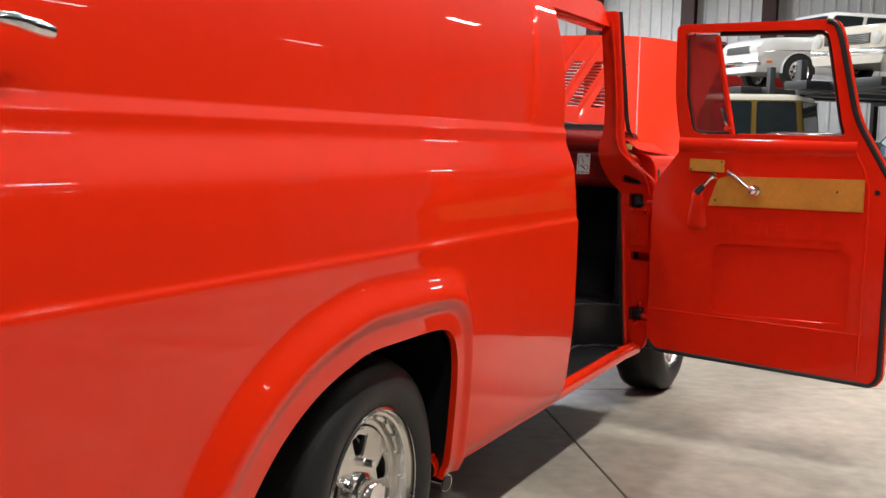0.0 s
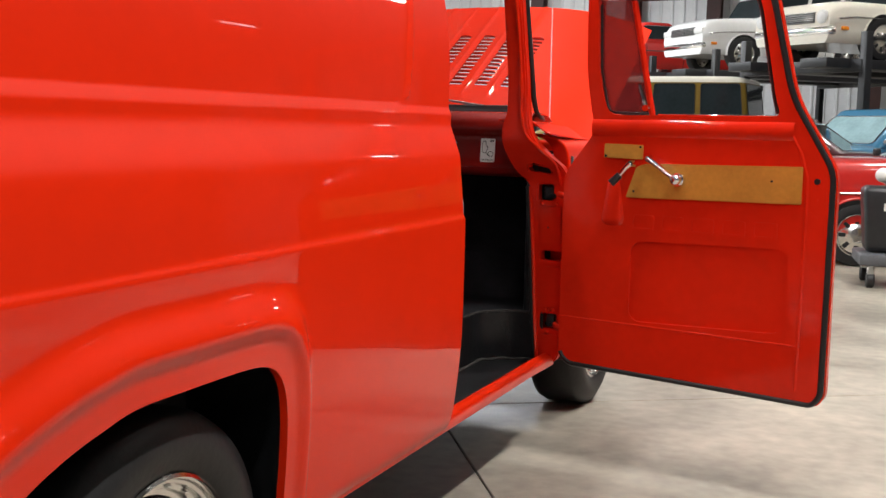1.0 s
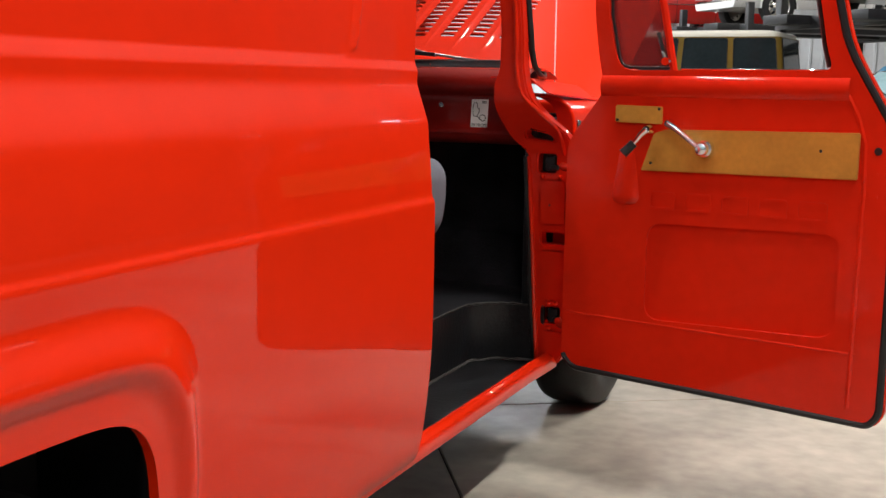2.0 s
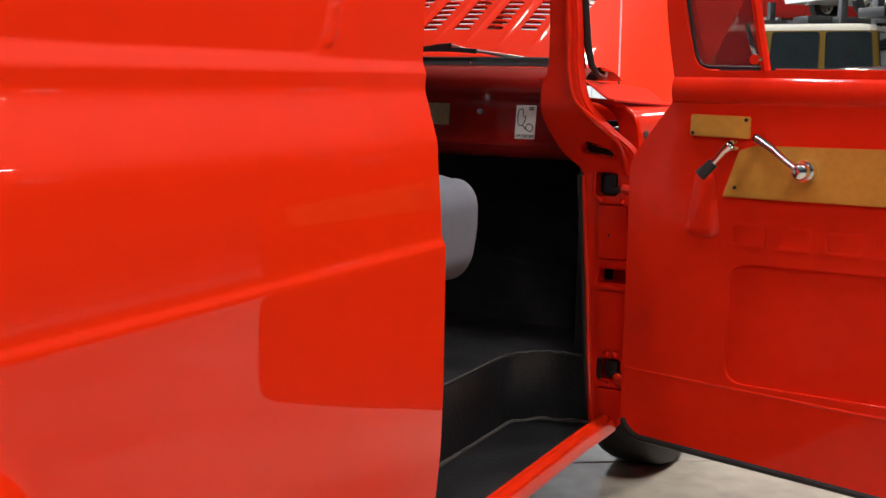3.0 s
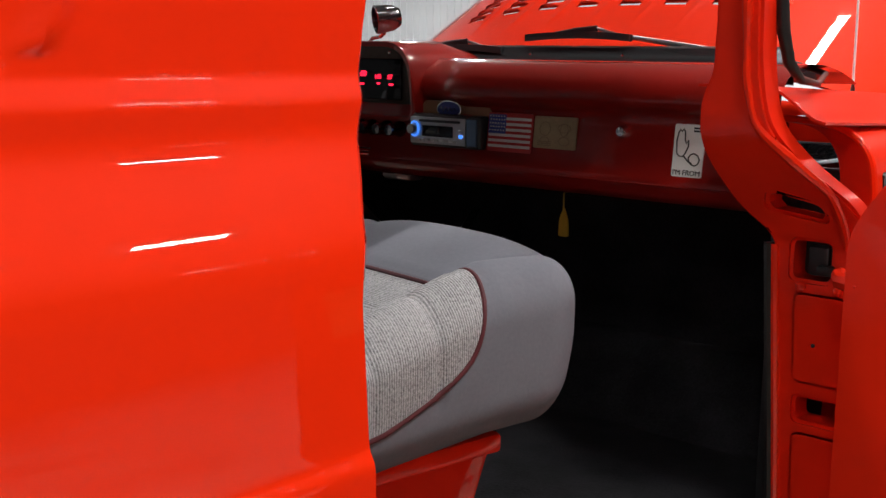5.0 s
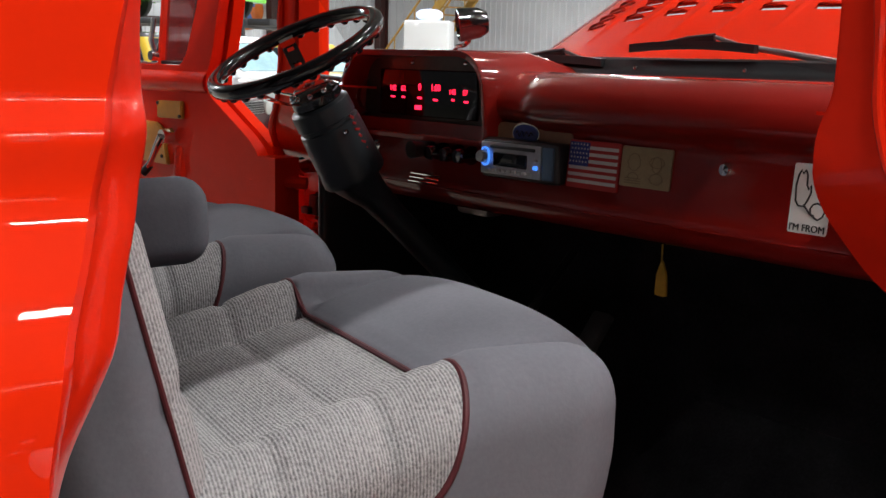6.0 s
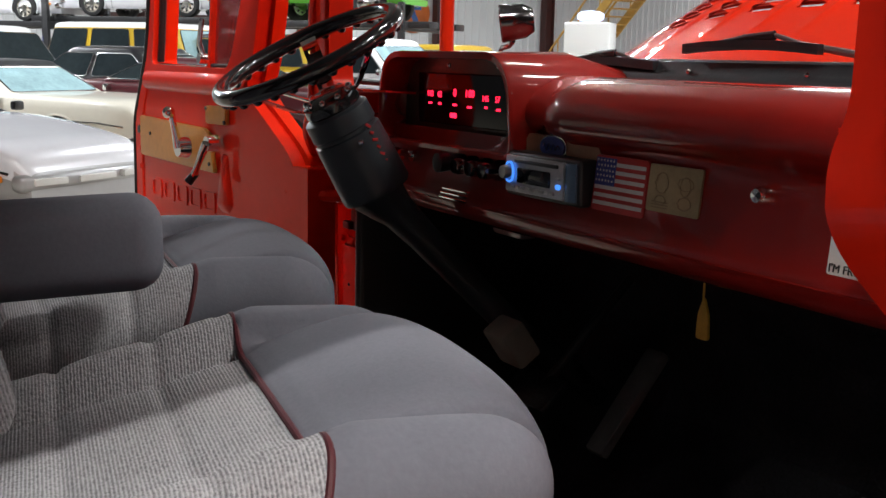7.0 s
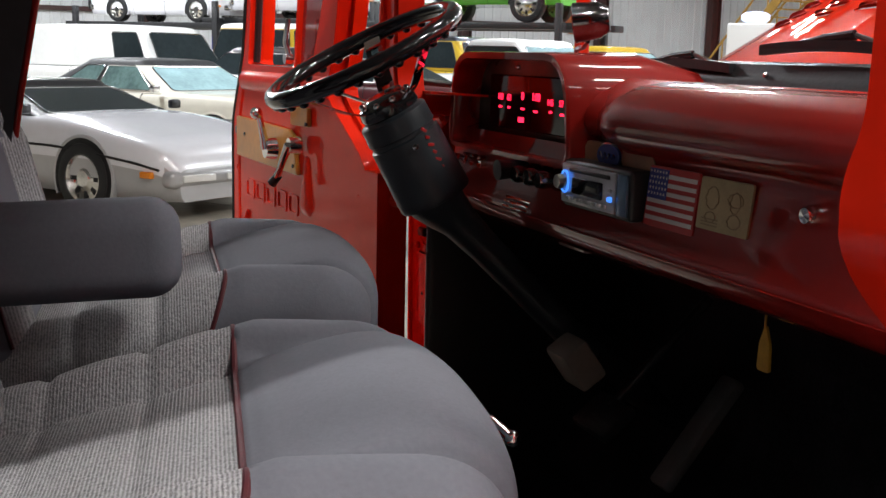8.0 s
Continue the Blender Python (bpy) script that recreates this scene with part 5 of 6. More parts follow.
for k in range(9):
    bm = bmesh.new()
    a = k * math.tau / 9
    bmesh.ops.create_uvsphere(bm, u_segments=10, v_segments=6, radius=0.006, matrix=wheel_m @ Matrix.Translation((0.038 * math.cos(a), 0.038 * math.sin(a), -0.076)))
    tpart("hub_bolt", bm, CHROME, parent=steering)

SHROUD = mat("charcoal_plastic", (0.022, 0.027, 0.032), 0.38, noise_scale=12, noise_amt=0.15, bump_scale=150, bump=0.04)
top = wheel_m @ Vector((0, 0, -0.10))
mid = Vector((-1.108, 1.100, 1.055))
low = Vector((-1.06, 1.365, 0.79))
bm = bmesh.new()
axis = (mid - top).normalized()
sweep(bm, [top, top + axis * 0.003, top + axis * 0.006, top + axis * 0.035, top + axis * 0.037, top + axis * 0.043, top + axis * 0.045, top + axis * 0.10, mid - axis * 0.012, mid - axis * 0.004, mid, mid + axis * 0.003],
      [0.044, 0.052, 0.055, 0.056, 0.053, 0.053, 0.057, 0.059, 0.060, 0.060, 0.058, 0.045], 36)
column_ob = tpart("steering_column", bm, SHROUD, "charcoal steering column shroud", angle=35)
bm = bmesh.new()
sweep(bm, [mid - axis * 0.02, mid + axis * 0.004, mid + axis * 0.012 + Vector((0, 0.012, -0.008)), mid.lerp(low, 0.14), mid.lerp(low, 0.30), mid.lerp(low, 0.6), low], [0.050, 0.047, 0.039, 0.031, 0.027, 0.026, 0.025], 28)
tpart("column_tube", bm, SHROUD, "narrow lower column cover", parent=column_ob)
bm = bmesh.new()
sweep(bm, [low, low.lerp(Vector((-1.07, 1.49, 0.70)), 0.5), Vector((-1.07, 1.49, 0.70)), Vector((-1.08, 1.56, 0.645))], [0.026, 0.030, 0.024, 0.02], 16)
tpart("column_joint", bm, BLACK, parent=column_ob)
bm = bmesh.new()
rbox(bm, (-1.00, 1.305, 0.80), (0.07, 0.05, 0.075), 0.008, 2, Matrix.Rotation(radians(35), 4, "X"))
tpart("column_bracket", bm, mat("brown_steel", (0.20, 0.175, 0.15), 0.5, noise_scale=10), "dull steel column bracket", parent=column_ob)
bm = bmesh.new()
bmesh.ops.create_uvsphere(bm, u_segments=12, v_segments=8, radius=0.0055, matrix=Matrix.Translation((-1.056, 1.045, 1.140)))
tpart("shroud_screw", bm, CHROME, parent=column_ob)
# unreadable red lettering on the shroud
for i in range(6):
    dz = 0.016 - 0.011 * i
    bm = bmesh.new()
    rbox(bm, (-1.0600 + 0.0005 * i, 1.068 - 0.55 * dz, 1.150 + dz), (0.003, 0.010 - 0.003 * (i % 2), 0.0045), 0.0005, 1, Matrix.Rotation(radians(-25 + 14 * (i % 3)), 4, "X"))
    tpart("red_mark", bm, RED_VINYL, parent=column_ob)
bm = bmesh.new()
sweep(bm, [(-1.165, 1.025, 1.195), (-1.21, 1.015, 1.200), (-1.30, 0.99, 1.213)], [0.004, 0.0032, 0.003], 8)
tpart("turn_stalk", bm, CHROME, "thin chrome turn signal stalk", parent=column_ob)
bm = bmesh.new()
sweep(bm, [(-1.155, 1.05, 1.16), (-1.158, 1.085, 1.085), (-1.15, 1.12, 1.03), (-1.105, 1.36, 0.795)], 0.003, 6)
tpart("column_wire", bm, STEEL, parent=column_ob)

# pedals, hanging tag, under-dash odds
bm = bmesh.new()
rbox(bm, (-0.84, 1.432, 0.72), (0.045, 0.02, 0.20), 0.006, 2, Matrix.Rotation(radians(-38), 4, "X"))
tpart("gas_pedal", bm, mat("worn_pedal", (0.07, 0.07, 0.072), 0.5, noise_scale=20, noise_amt=0.3), "worn grey-black pedal")
bm = bmesh.new()
rbox(bm, (-0.955, 1.335, 0.72), (0.10, 0.02, 0.07), 0.006, 2, Matrix.Rotation(radians(-50), 4, "X"))
rod(bm, (-0.955, 1.345, 0.73), (-0.955, 1.52, 0.90), 0.009)
tpart("brake_pedal", bm, MAT_RUBBER, "black brake pedal")
bm = bmesh.new()
sweep(bm, [(-0.572, 1.334, 1.0), (-0.572, 1.334, 0.955)], 0.0015, 6)
slab(bm, rounded([(-0.572, 0.960), (-0.582, 0.935), (-0.584, 0.900), (-0.560, 0.900), (-0.562, 0.935)], 0.005, 3), [], 0.004, lambda u, v, w: (u, 1.334 + w, v))
tpart("hanging_tag", bm, mat("yellow_tag", (0.55, 0.33, 0.03), 0.5, noise_scale=30, noise_amt=0.2), "small yellow tag hanging under the dash")
bm = bmesh.new()
rbox(bm, (-0.985, 1.30, 1.015), (0.09, 0.05, 0.06), 0.01, 2)
tpart("under_dash_box", bm, STEEL, "dull metal box under the dash")
bm = bmesh.new()
rod(bm, (-0.562, 0.960, 0.880), (-0.548, 0.982, 0.858), 0.005, 0.007, 12)
bmesh.ops.create_uvsphere(bm, u_segments=12, v_segments=8, radius=0.010, matrix=Matrix.Translation((-0.548, 0.982, 0.858)))
tpart("floor_lever", bm, CHROME, "chrome floor lever")
bm = bmesh.new()
rod(bm, (-0.58, 0.985, 0.52), (-0.562, 0.960, 0.880), 0.005)
tpart("lever_stem", bm, BLACK, "black lever stem")

# ---- windscreen base, wipers, antenna, louvres ----
bm = bmesh.new()
prof = [(1.430, 1.205), (1.432, 1.246), (1.437, 1.252), (1.440, 1.258), (1.444, 1.268), (1.452, 1.272), (1.464, 1.272), (1.474, 1.262), (1.478, 1.205)]
sheet(bm, lambda x, k: Vector((x, prof[k][0] - 0.02 * ((x - CX) / 0.62) ** 2 - 0.26 * (abs(x - CX) / 0.66) ** 9, prof[k][1] + 0.008)), span(2 * CX + 0.13, -0.13, 60), list(range(len(prof))))
tpart("cowl_trim", bm, BLACK, "black windscreen base trim")
for x in (-1.2, -0.97, -0.74, -0.51, -0.28):
    bm = bmesh.new()
    bmesh.ops.create_uvsphere(bm, u_segments=8, v_segments=6, radius=0.004, matrix=Matrix.Translation((x, 1.434, 1.262)))
    tpart("trim_screw", bm, CHROME)


def wiper(x0, x1, xa, z):
    bm = bmesh.new()
    n = 14
    pts = []
    for i in range(n + 1):
        t = i / n
        pts.append((x0 + (x1 - x0) * t, z + 0.012 - 0.006 * (2 * t - 1) ** 2))
    outl = [(x, v - 0.0075) for x, v in pts] + [(x, v + 0.0065) for x, v in reversed(pts)]
    slab(bm, outl, [], 0.012, lambda u, v, w: (u, 1.452 + w - 0.02, v))
    root = tpart("wiper_blade", bm, BLACK, "black wiper blade")
    c = (x0 + x1) / 2
    bm = bmesh.new()
    rbox(bm, (c + 0.02, 1.438, z + 0.022), (0.060, 0.010, 0.009), 0.003, 2)
    sweep(bm, [(c - 0.07, 1.438, z + 0.012), (c + 0.0, 1.436, z + 0.023), (c + 0.05, 1.436, z + 0.027)], 0.0038, 8)
    tpart("blade_carrier", bm, BLACK, parent=root)
    bm = bmesh.new()
    sweep(bm, [(c + 0.045, 1.438, z + 0.026), (c + 0.09, 1.445, z + 0.012), (xa, 1.470, z - 0.016)], [0.003, 0.0045, 0.006], 8)
    tpart("wiper_arm", bm, STEEL, "steel wiper arm", parent=root)
    return root


wiper(-0.755, -0.495, -0.34, 1.290)
wiper(-1.12, -0.82, -0.74, 1.264)

bm = bmesh.new()
rod(bm, (-0.100, 1.58, 1.168), (-0.100, 1.58, 1.186), 0.024, 0.012, 20)
rod(bm, (-0.100, 1.58, 1.186), (-0.100, 1.58, 1.215), 0.007, 0.003, 12)
antenna = tpart("antenna_base", bm, CHROME, "chrome antenna base")
bm = bmesh.new()
rod(bm, (-0.100, 1.58, 1.21), (-0.106, 1.58, 2.15), 0.0026, 0.0018, 8)
tpart("antenna_rod", bm, mat_fixture, "thin steel antenna rod", parent=antenna)


def louvres():
    """A raised lip over each slot of the hood."""
    for x in LOUVRE_X:
        for s in LOUVRE_S:
            p, q = hood_fn(s, x), hood_fn(s + 0.01, x)
            along = (q - p).normalized()
            up = Vector((1, 0, 0)).cross(along).normalized()
            bm = bmesh.new()
            k, w = 6, SLOT_W + 0.002
            rows = []
            for i in range(k + 1):
                u = -1 + 2 * i / k
                h = 0.0085 * (1 - u ** 4) + 0.0004
                c = hood_fn(s + SLOT_H, x + u * w)
                rows.append([bm.verts.new(c + up * h - along * (SLOT_H * 0.20)), bm.verts.new(c + up * h * 0.9), bm.verts.new(c + along * 0.008 + up * 0.0005)])
            for a, b in zip(rows, rows[1:]):
                for j in range(2):
                    bm.faces.new((a[j], b[j], b[j + 1], a[j + 1]))
            tpart("louvre", bm, RED, parent=hood_ob)


louvres()


# ---- wheels ----
def road_wheel(at, out):
    """A tyre on a polished slotted rim; out is +1 where its face looks to +x."""
    x, y, z = at
    bm = bmesh.new()
    R0, R1 = 0.215, 0.335
    lathe(bm, [(R0 - 0.01, -0.10), (R0 + 0.02, -0.115), (R1 - 0.05, -0.118), (R1 - 0.012, -0.098), (R1, -0.07), (R1, 0.07), (R1 - 0.012, 0.098), (R1 - 0.05, 0.118), (R1 - 0.07, 0.120), (R0 + 0.02, 0.112), (R0, 0.10), (R0 - 0.012, 0.085)], (0, 0, 0), "X", 72)
    tyre = tpart("tyre", bm, RUBBER, "black tyre")
    tyre.matrix_world = pose(x, y, z, 0, 0, 0 if out > 0 else 180)
    bm = bmesh.new()
    lathe(bm, [(0.212, 0.110), (0.219, 0.106), (0.219, 0.100), (0.208, 0.098), (0.204, 0.090), (0.198, 0.088), (0.195, 0.072), (0.186, 0.070), (0.182, 0.058), (0.172, 0.056), (0.168, 0.040), (0.165, 0.0), (0.165, -0.08), (0.205, -0.10)], (0, 0, 0), "X", 64)
    rim = tpart("rim", bm, ALLOY, "polished stepped rim", parent=tyre)
    rim.matrix_world = tyre.matrix_world
    # slotted disc: five broad spokes
    bm = bmesh.new()
    outl = [(0.166 * math.cos(k * math.tau / 60), 0.166 * math.sin(k * math.tau / 60)) for k in range(60)]
    holes = []
    for k in range(5):
        a = k * math.tau / 5 + 0.3
        pts = [(0.10, -0.16), (0.145, -0.24), (0.150, 0.0), (0.145, 0.24), (0.10, 0.16)]
        holes.append([(r * math.cos(a + t), r * math.sin(a + t)) for r, t in pts])
    slab(bm, outl, holes, 0.016, lambda u, v, w: (0.046 + w, u, v))
    bmesh.ops.bevel(bm, geom=[e for e in bm.edges if len(e.link_faces) == 2 and e.calc_face_angle(0) > 0.9], offset=0.004, segments=2, affect="EDGES")
    disc = tpart("wheel_disc", bm, ALLOY, "slotted polished wheel disc", parent=tyre)
    disc.matrix_world = tyre.matrix_world
    bm = bmesh.new()
    lathe(bm, [(0.060, 0.050), (0.058, 0.074), (0.047, 0.080), (0.045, 0.104), (0.038, 0.112), (0.0, 0.114)], (0, 0, 0), "X", 32)
    cap = tpart("hub_cap", bm, CHROME, "chrome hub cap", parent=tyre)
    cap.matrix_world = tyre.matrix_world
    for k in range(5):
        a = k * math.tau / 5
        bm = bmesh.new()
        rod(bm, (0.055, 0.080 * math.cos(a), 0.080 * math.sin(a)), (0.088, 0.080 * math.cos(a), 0.080 * math.sin(a)), 0.012, 0.009, 6)
        nut = tpart("wheel_nut", bm, CHROME, parent=tyre)
        nut.matrix_world = tyre.matrix_world
    for k in range(20):
        a = k * math.tau / 20
        bm = bmesh.new()
        bmesh.ops.create_uvsphere(bm, u_segments=8, v_segments=5, radius=0.006, matrix=Matrix.Translation((0.074, 0.190 * math.cos(a), 0.190 * math.sin(a))))
        rivet = tpart("rim_rivet", bm, CHROME, parent=tyre)
        rivet.matrix_world = tyre.matrix_world
    bm = bmesh.new()
    lathe(bm, [(0.165, -0.02), (0.0, -0.022)], (0, 0, 0), "X", 32)
    back = tpart("brake_backing", bm, BLACK, parent=tyre)
    back.matrix_world = tyre.matrix_world
    return tyre


road_wheel((-0.030, -1.250, 0.345), 1)
road_wheel((-0.05, 1.86, 0.335), 1)
road_wheel((2 * CX + 0.045, -1.21, 0.335), -1)
road_wheel((2 * CX + 0.05, 1.86, 0.335), -1)
bm = bmesh.new()
sweep(bm, [(-0.34, -0.62, 0.25), (-0.16, -0.69, 0.245), (-0.03, -0.725, 0.238), (0.03, -0.735, 0.235)], 0.026, 18)
tpart("exhaust_tip", bm, CHROME, "chrome side exhaust pipe")
bm = bmesh.new()
rod(bm, (0.026, -0.7345, 0.2352), (0.0315, -0.7352, 0.2348), 0.0225, seg=20)
tpart("pipe_bore", bm, BLACK)


def front_fender(mirror):
    s = (lambda x: 2 * CX - x) if mirror else (lambda x: x)
    bm = bmesh.new()
    fx = curve_fn([0.36, 0.5, 0.8, 0.95, 1.05, 1.10, 1.13, 1.15, 1.163, 1.168, 1.170], [0.07, 0.085, 0.098, 0.102, 0.100, 0.095, 0.082, 0.060, 0.025, -0.01, -0.05])
    ay, az, ar = 1.86, 0.34, 0.42
    zs = span(0.36, 1.06, 36)[:-1] + span(1.06, 1.15, 12)[:-1] + span(1.15, 1.170, 8)

    def place(y, z):
        d = math.hypot(y - ay, z - az)
        if d < ar and z > az:
            y, z = ay + (y - ay) * ar / d, az + (z - az) * ar / d
        return Vector((s(fx(z) - 0.10 * smooth(2.2, 2.75, y) ** 2), y, z - 0.03 * smooth(1.5, 2.6, y) * smooth(1.0, 1.17, z)))
    sheet(bm, place, span(1.20, 2.72, 60), zs, lambda a, b, c, d: not all(math.hypot(u - ay, v - az) < ar for u in (a, b) for v in (c, d)))
    fender = tpart("front_fender", bm, RED, "glossy red front fender")
    # rolled rear edge beside the hinge pillar
    bm = bmesh.new()
    sweep(bm, [(s(fx(z) - 0.004), 1.20, z - 0.003) for z in zs if z > 0.45], 0.006, 8)
    tpart("rear_edge", bm, RED, parent=fender)
    bm = bmesh.new()
    sheet(bm, lambda z, w: Vector((s(fx(z) - 0.004 - 0.06 * w), 1.20 + 0.02 * w, z - 0.003)), [z for z in zs if z > 0.45], span(0, 1, 2))
    tpart("edge_return", bm, RED_IN, parent=fender)


front_fender(False)
front_fender(True)
bm = bmesh.new()
rbox(bm, (CX, 2.70, 0.82), (1.40, 0.06, 0.62), 0.03, 3)
tpart("front_panel", bm, RED, "red front panel")
bm = bmesh.new()
rbox(bm, (CX, 2.15, 0.62), (0.62, 0.85, 0.45), 0.05, 2)
tpart("engine_block", bm, BLACK, "dark engine under the raised hood")
# chrome pull on the open load door, beside the body's rear end
bm = bmesh.new()
sweep(bm, [(0.000, -2.36, 1.352), (0.035, -2.345, 1.352), (0.055, -2.325, 1.349), (0.062, -2.295, 1.342), (0.060, -2.265, 1.338)], [0.011, 0.011, 0.012, 0.013, 0.012], 12)
tpart("side_grab_handle", bm, CHROME, "chrome grab handle on the body side")
# windscreen glass; grey base and alpha paint a haze that dims the hood
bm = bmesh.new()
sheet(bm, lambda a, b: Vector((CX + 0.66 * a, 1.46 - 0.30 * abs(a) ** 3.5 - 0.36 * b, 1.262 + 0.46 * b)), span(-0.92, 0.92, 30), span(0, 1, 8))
ws = tpart("windscreen", bm, mat("veiled_glass", (0.05, 0.055, 0.055), 0.0, alpha=0.32), "wrapped windscreen glass with a dimming grey veil")
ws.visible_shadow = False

# ---- the other vehicles of the hall ----
def paint(name, c, coat=0.8):
    return mat(name, c, 0.35, spec=0.3, coat=coat, noise_scale=2, noise_amt=0.06)


P_SILVER = mat("silver_paint", (0.76, 0.76, 0.81), 0.25, metal=0.05, coat=0.8, noise_scale=2, noise_amt=0.05)
P_SILVER2 = mat("grey_silver_paint", (0.42, 0.42, 0.43), 0.3, metal=0.3, coat=0.6, noise_scale=2, noise_amt=0.05)
P_WHITE = paint("white_paint", (0.78, 0.78, 0.77))
P_CREAM = paint("cream_paint", (0.74, 0.70, 0.60))
P_YELLOW = paint("yellow_paint", (0.55, 0.36, 0.03))
P_OLIVE = paint("mustard_paint", (0.22, 0.14, 0.025))
P_MAROON = paint("maroon_paint", (0.07, 0.010, 0.014))
P_BLUE = paint("teal_blue_paint", (0.03, 0.17, 0.30))
P_RED2 = paint("bright_red_paint", (0.55, 0.02, 0.015))
P_GREEN = paint("lime_green_paint", (0.12, 0.42, 0.04))
P_GOLD = paint("gold_paint", (0.45, 0.35, 0.12))
P_BLACK = paint("black_paint", (0.015, 0.015, 0.017))
VINYL = mat("black_vinyl_roof", (0.02, 0.02, 0.022), 0.6, noise_scale=8, noise_amt=0.3)
CAR_GLASS = mat("car_glass", (0.02, 0.027, 0.03), 0.07, spec=0.3, noise_scale=2, noise_amt=0.3)
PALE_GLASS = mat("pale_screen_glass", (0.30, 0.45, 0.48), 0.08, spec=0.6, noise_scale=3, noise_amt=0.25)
AMBER = mat("amber_lens", (0.8, 0.25, 0.02), 0.2)
LAMP = mat("lamp_lens", (0.7, 0.7, 0.68), 0.12, spec=0.7)


SCALE = 0.86
GAP = mat("dark_gap", (0.008, 0.008, 0.009), 0.7, noise_scale=9, noise_amt=0.2)
TRIM = mat("bright_car_trim", (0.62, 0.62, 0.63), 0.2, metal=1.0, noise_scale=9, noise_amt=0.2)


def vehicle(name, label, at, rz, L, W, H, belt, nose_z, tail_z, screen, body, roof=None, lower=None, r=0.33, axles=(1.35, -1.35), clear=0.22,
            bumper=None, boxy=0.0, panes=((0.04, 0.44), (0.48, 0.94)), grille=True, rim=None, screen_glass=None, nose_drop=0.10, lamps="round", side_glass=None, seams=(0.30, -0.75)):
    """A parked vehicle, nose to local +y. screen: y of the windscreen's foot and head and of the back window's head and foot; panes: side windows from back to front."""
    root = thing(name, label, "car" if "truck" not in name else "truck", at, rz)
    q = SCALE
    L, W, H, belt, nose_z, tail_z, r, clear, nose_drop = (v * q for v in (L, W, H, belt, nose_z, tail_z, r, clear, nose_drop))
    axles = [v * q for v in axles]
    half = W / 2
    f0, f1 = L / 2, -L / 2
    sb, st, bt, bb = (v * q for v in screen)
    top = curve_fn([f1, f1 + 0.05, f1 + 0.26, bb, sb, f0 - 0.30, f0 - 0.05, f0], [tail_z - 0.16, tail_z - 0.05, tail_z, belt, belt, nose_z, nose_z - nose_drop, nose_z - nose_drop - 0.10])
    wid = curve_fn([f1, f1 + 0.15, f1 + 0.6, 0, f0 - 0.6, f0 - 0.15, f0], [half * (0.86 + 0.1 * boxy), half * (0.95 + 0.04 * boxy), half, half, half, half * (0.94 + 0.04 * boxy), half * (0.82 + 0.12 * boxy)])
    sec = [(0.0, 1.0), (0.35, 0.998), (0.65, 0.99), (0.85, 0.972), (0.93, 0.945), (0.972, 0.89), (0.985, 0.80), (1.0, 0.70), (1.0, 0.50), (0.985, 0.46), (0.985, 0.30), (0.955, 0.10), (0.90, 0.0)]
    ring = [(a, b) for a, b in sec] + [(-a, b) for a, b in reversed(sec[1:])]
    n = len(ring)
    ys = span(f1, f0, 44)
    bm = bmesh.new()
    g = [[bm.verts.new((a * wid(y), y, clear + (top(y) - clear) * b)) for a, b in ring] for y in ys]
    for i in range(len(ys) - 1):
        for k in range(n):
            f = bm.faces.new((g[i][k], g[i + 1][k], g[i + 1][(k + 1) % n], g[i][(k + 1) % n]))
            if lower and max(v.co.z for v in f.verts) < lower[1] * q:
                f.material_index = 1
    for row in (g[0], g[-1]):
        f = bm.faces.new(row)
        if lower:
            f.material_index = 1
    part("body", bm, [body, lower[0]] if lower else body, root, angle=38)
    # cabin: a rounded shell that leans in, with a domed roof
    hb, ht, zb, zt = half * 0.93, half * (0.74 + 0.14 * boxy), belt - 0.03, H - 0.06

    def level(b):
        return hb + (ht - hb) * b, sb + (st - sb) * b, bb + (bt - bb) * b, zb + (zt - zb) * b
    bm = bmesh.new()
    rings = []
    for b in (0.0, 0.25, 0.5, 0.75, 0.93, 1.0, 1.03, 1.05, 1.06, 1.065):
        hx, yf, yr, z = level(min(b, 1.0))
        k = {1.03: 0.96, 1.05: 0.86, 1.06: 0.6, 1.065: 0.25}.get(b, 1.0)
        z = {1.03: zt + 0.025, 1.05: zt + 0.042, 1.06: zt + 0.054, 1.065: zt + 0.06}.get(b, z)
        ym = (yf + yr) / 2
        loop = rounded([(hx, yf), (-hx, yf), (-hx, yr), (hx, yr)], 0.28 if 0 < boxy < 0.3 else 0.13, 5)
        rings.append([bm.verts.new((x * k, ym + (y - ym) * k, z)) for x, y in loop])
    for i, (u, w) in enumerate(zip(rings, rings[1:])):
        for k in range(len(u)):
            f = bm.faces.new((u[k], u[(k + 1) % len(u)], w[(k + 1) % len(u)], w[k]))
            if roof and (i >= 4 or roof is VINYL and k >= 11 and i >= 1 or roof is P_BLACK and not boxy):
                f.material_index = 1
    bm.faces.new(rings[-1])
    part("cabin", bm, [body, roof] if roof else body, root, angle=50)
    hgt = zt - zb
    for s in (1, -1):
        for u0, u1 in panes:
            ln = ((sb + st) - (bb + bt)) / 2
            outl = rounded([(u0 * ln, 0.10 * hgt), (u1 * ln, 0.10 * hgt), (u1 * ln, 0.90 * hgt), (u0 * ln, 0.90 * hgt)], 0.04, 4)

            def to(u, v, w):
                hx, yf, yr, z = level(v / hgt)
                return (s * (hx + 0.002 + w), yr + (yf - yr) * u / ln, z)
            bm = bmesh.new()
            slab(bm, outl, [], 0.006, to)
            part("side_window", bm, side_glass or CAR_GLASS, root, smooth=False)
            bm = bmesh.new()
            sweep(bm, [to(u, v, 0.006) for u, v in outl], 0.006, 6, closed=True)
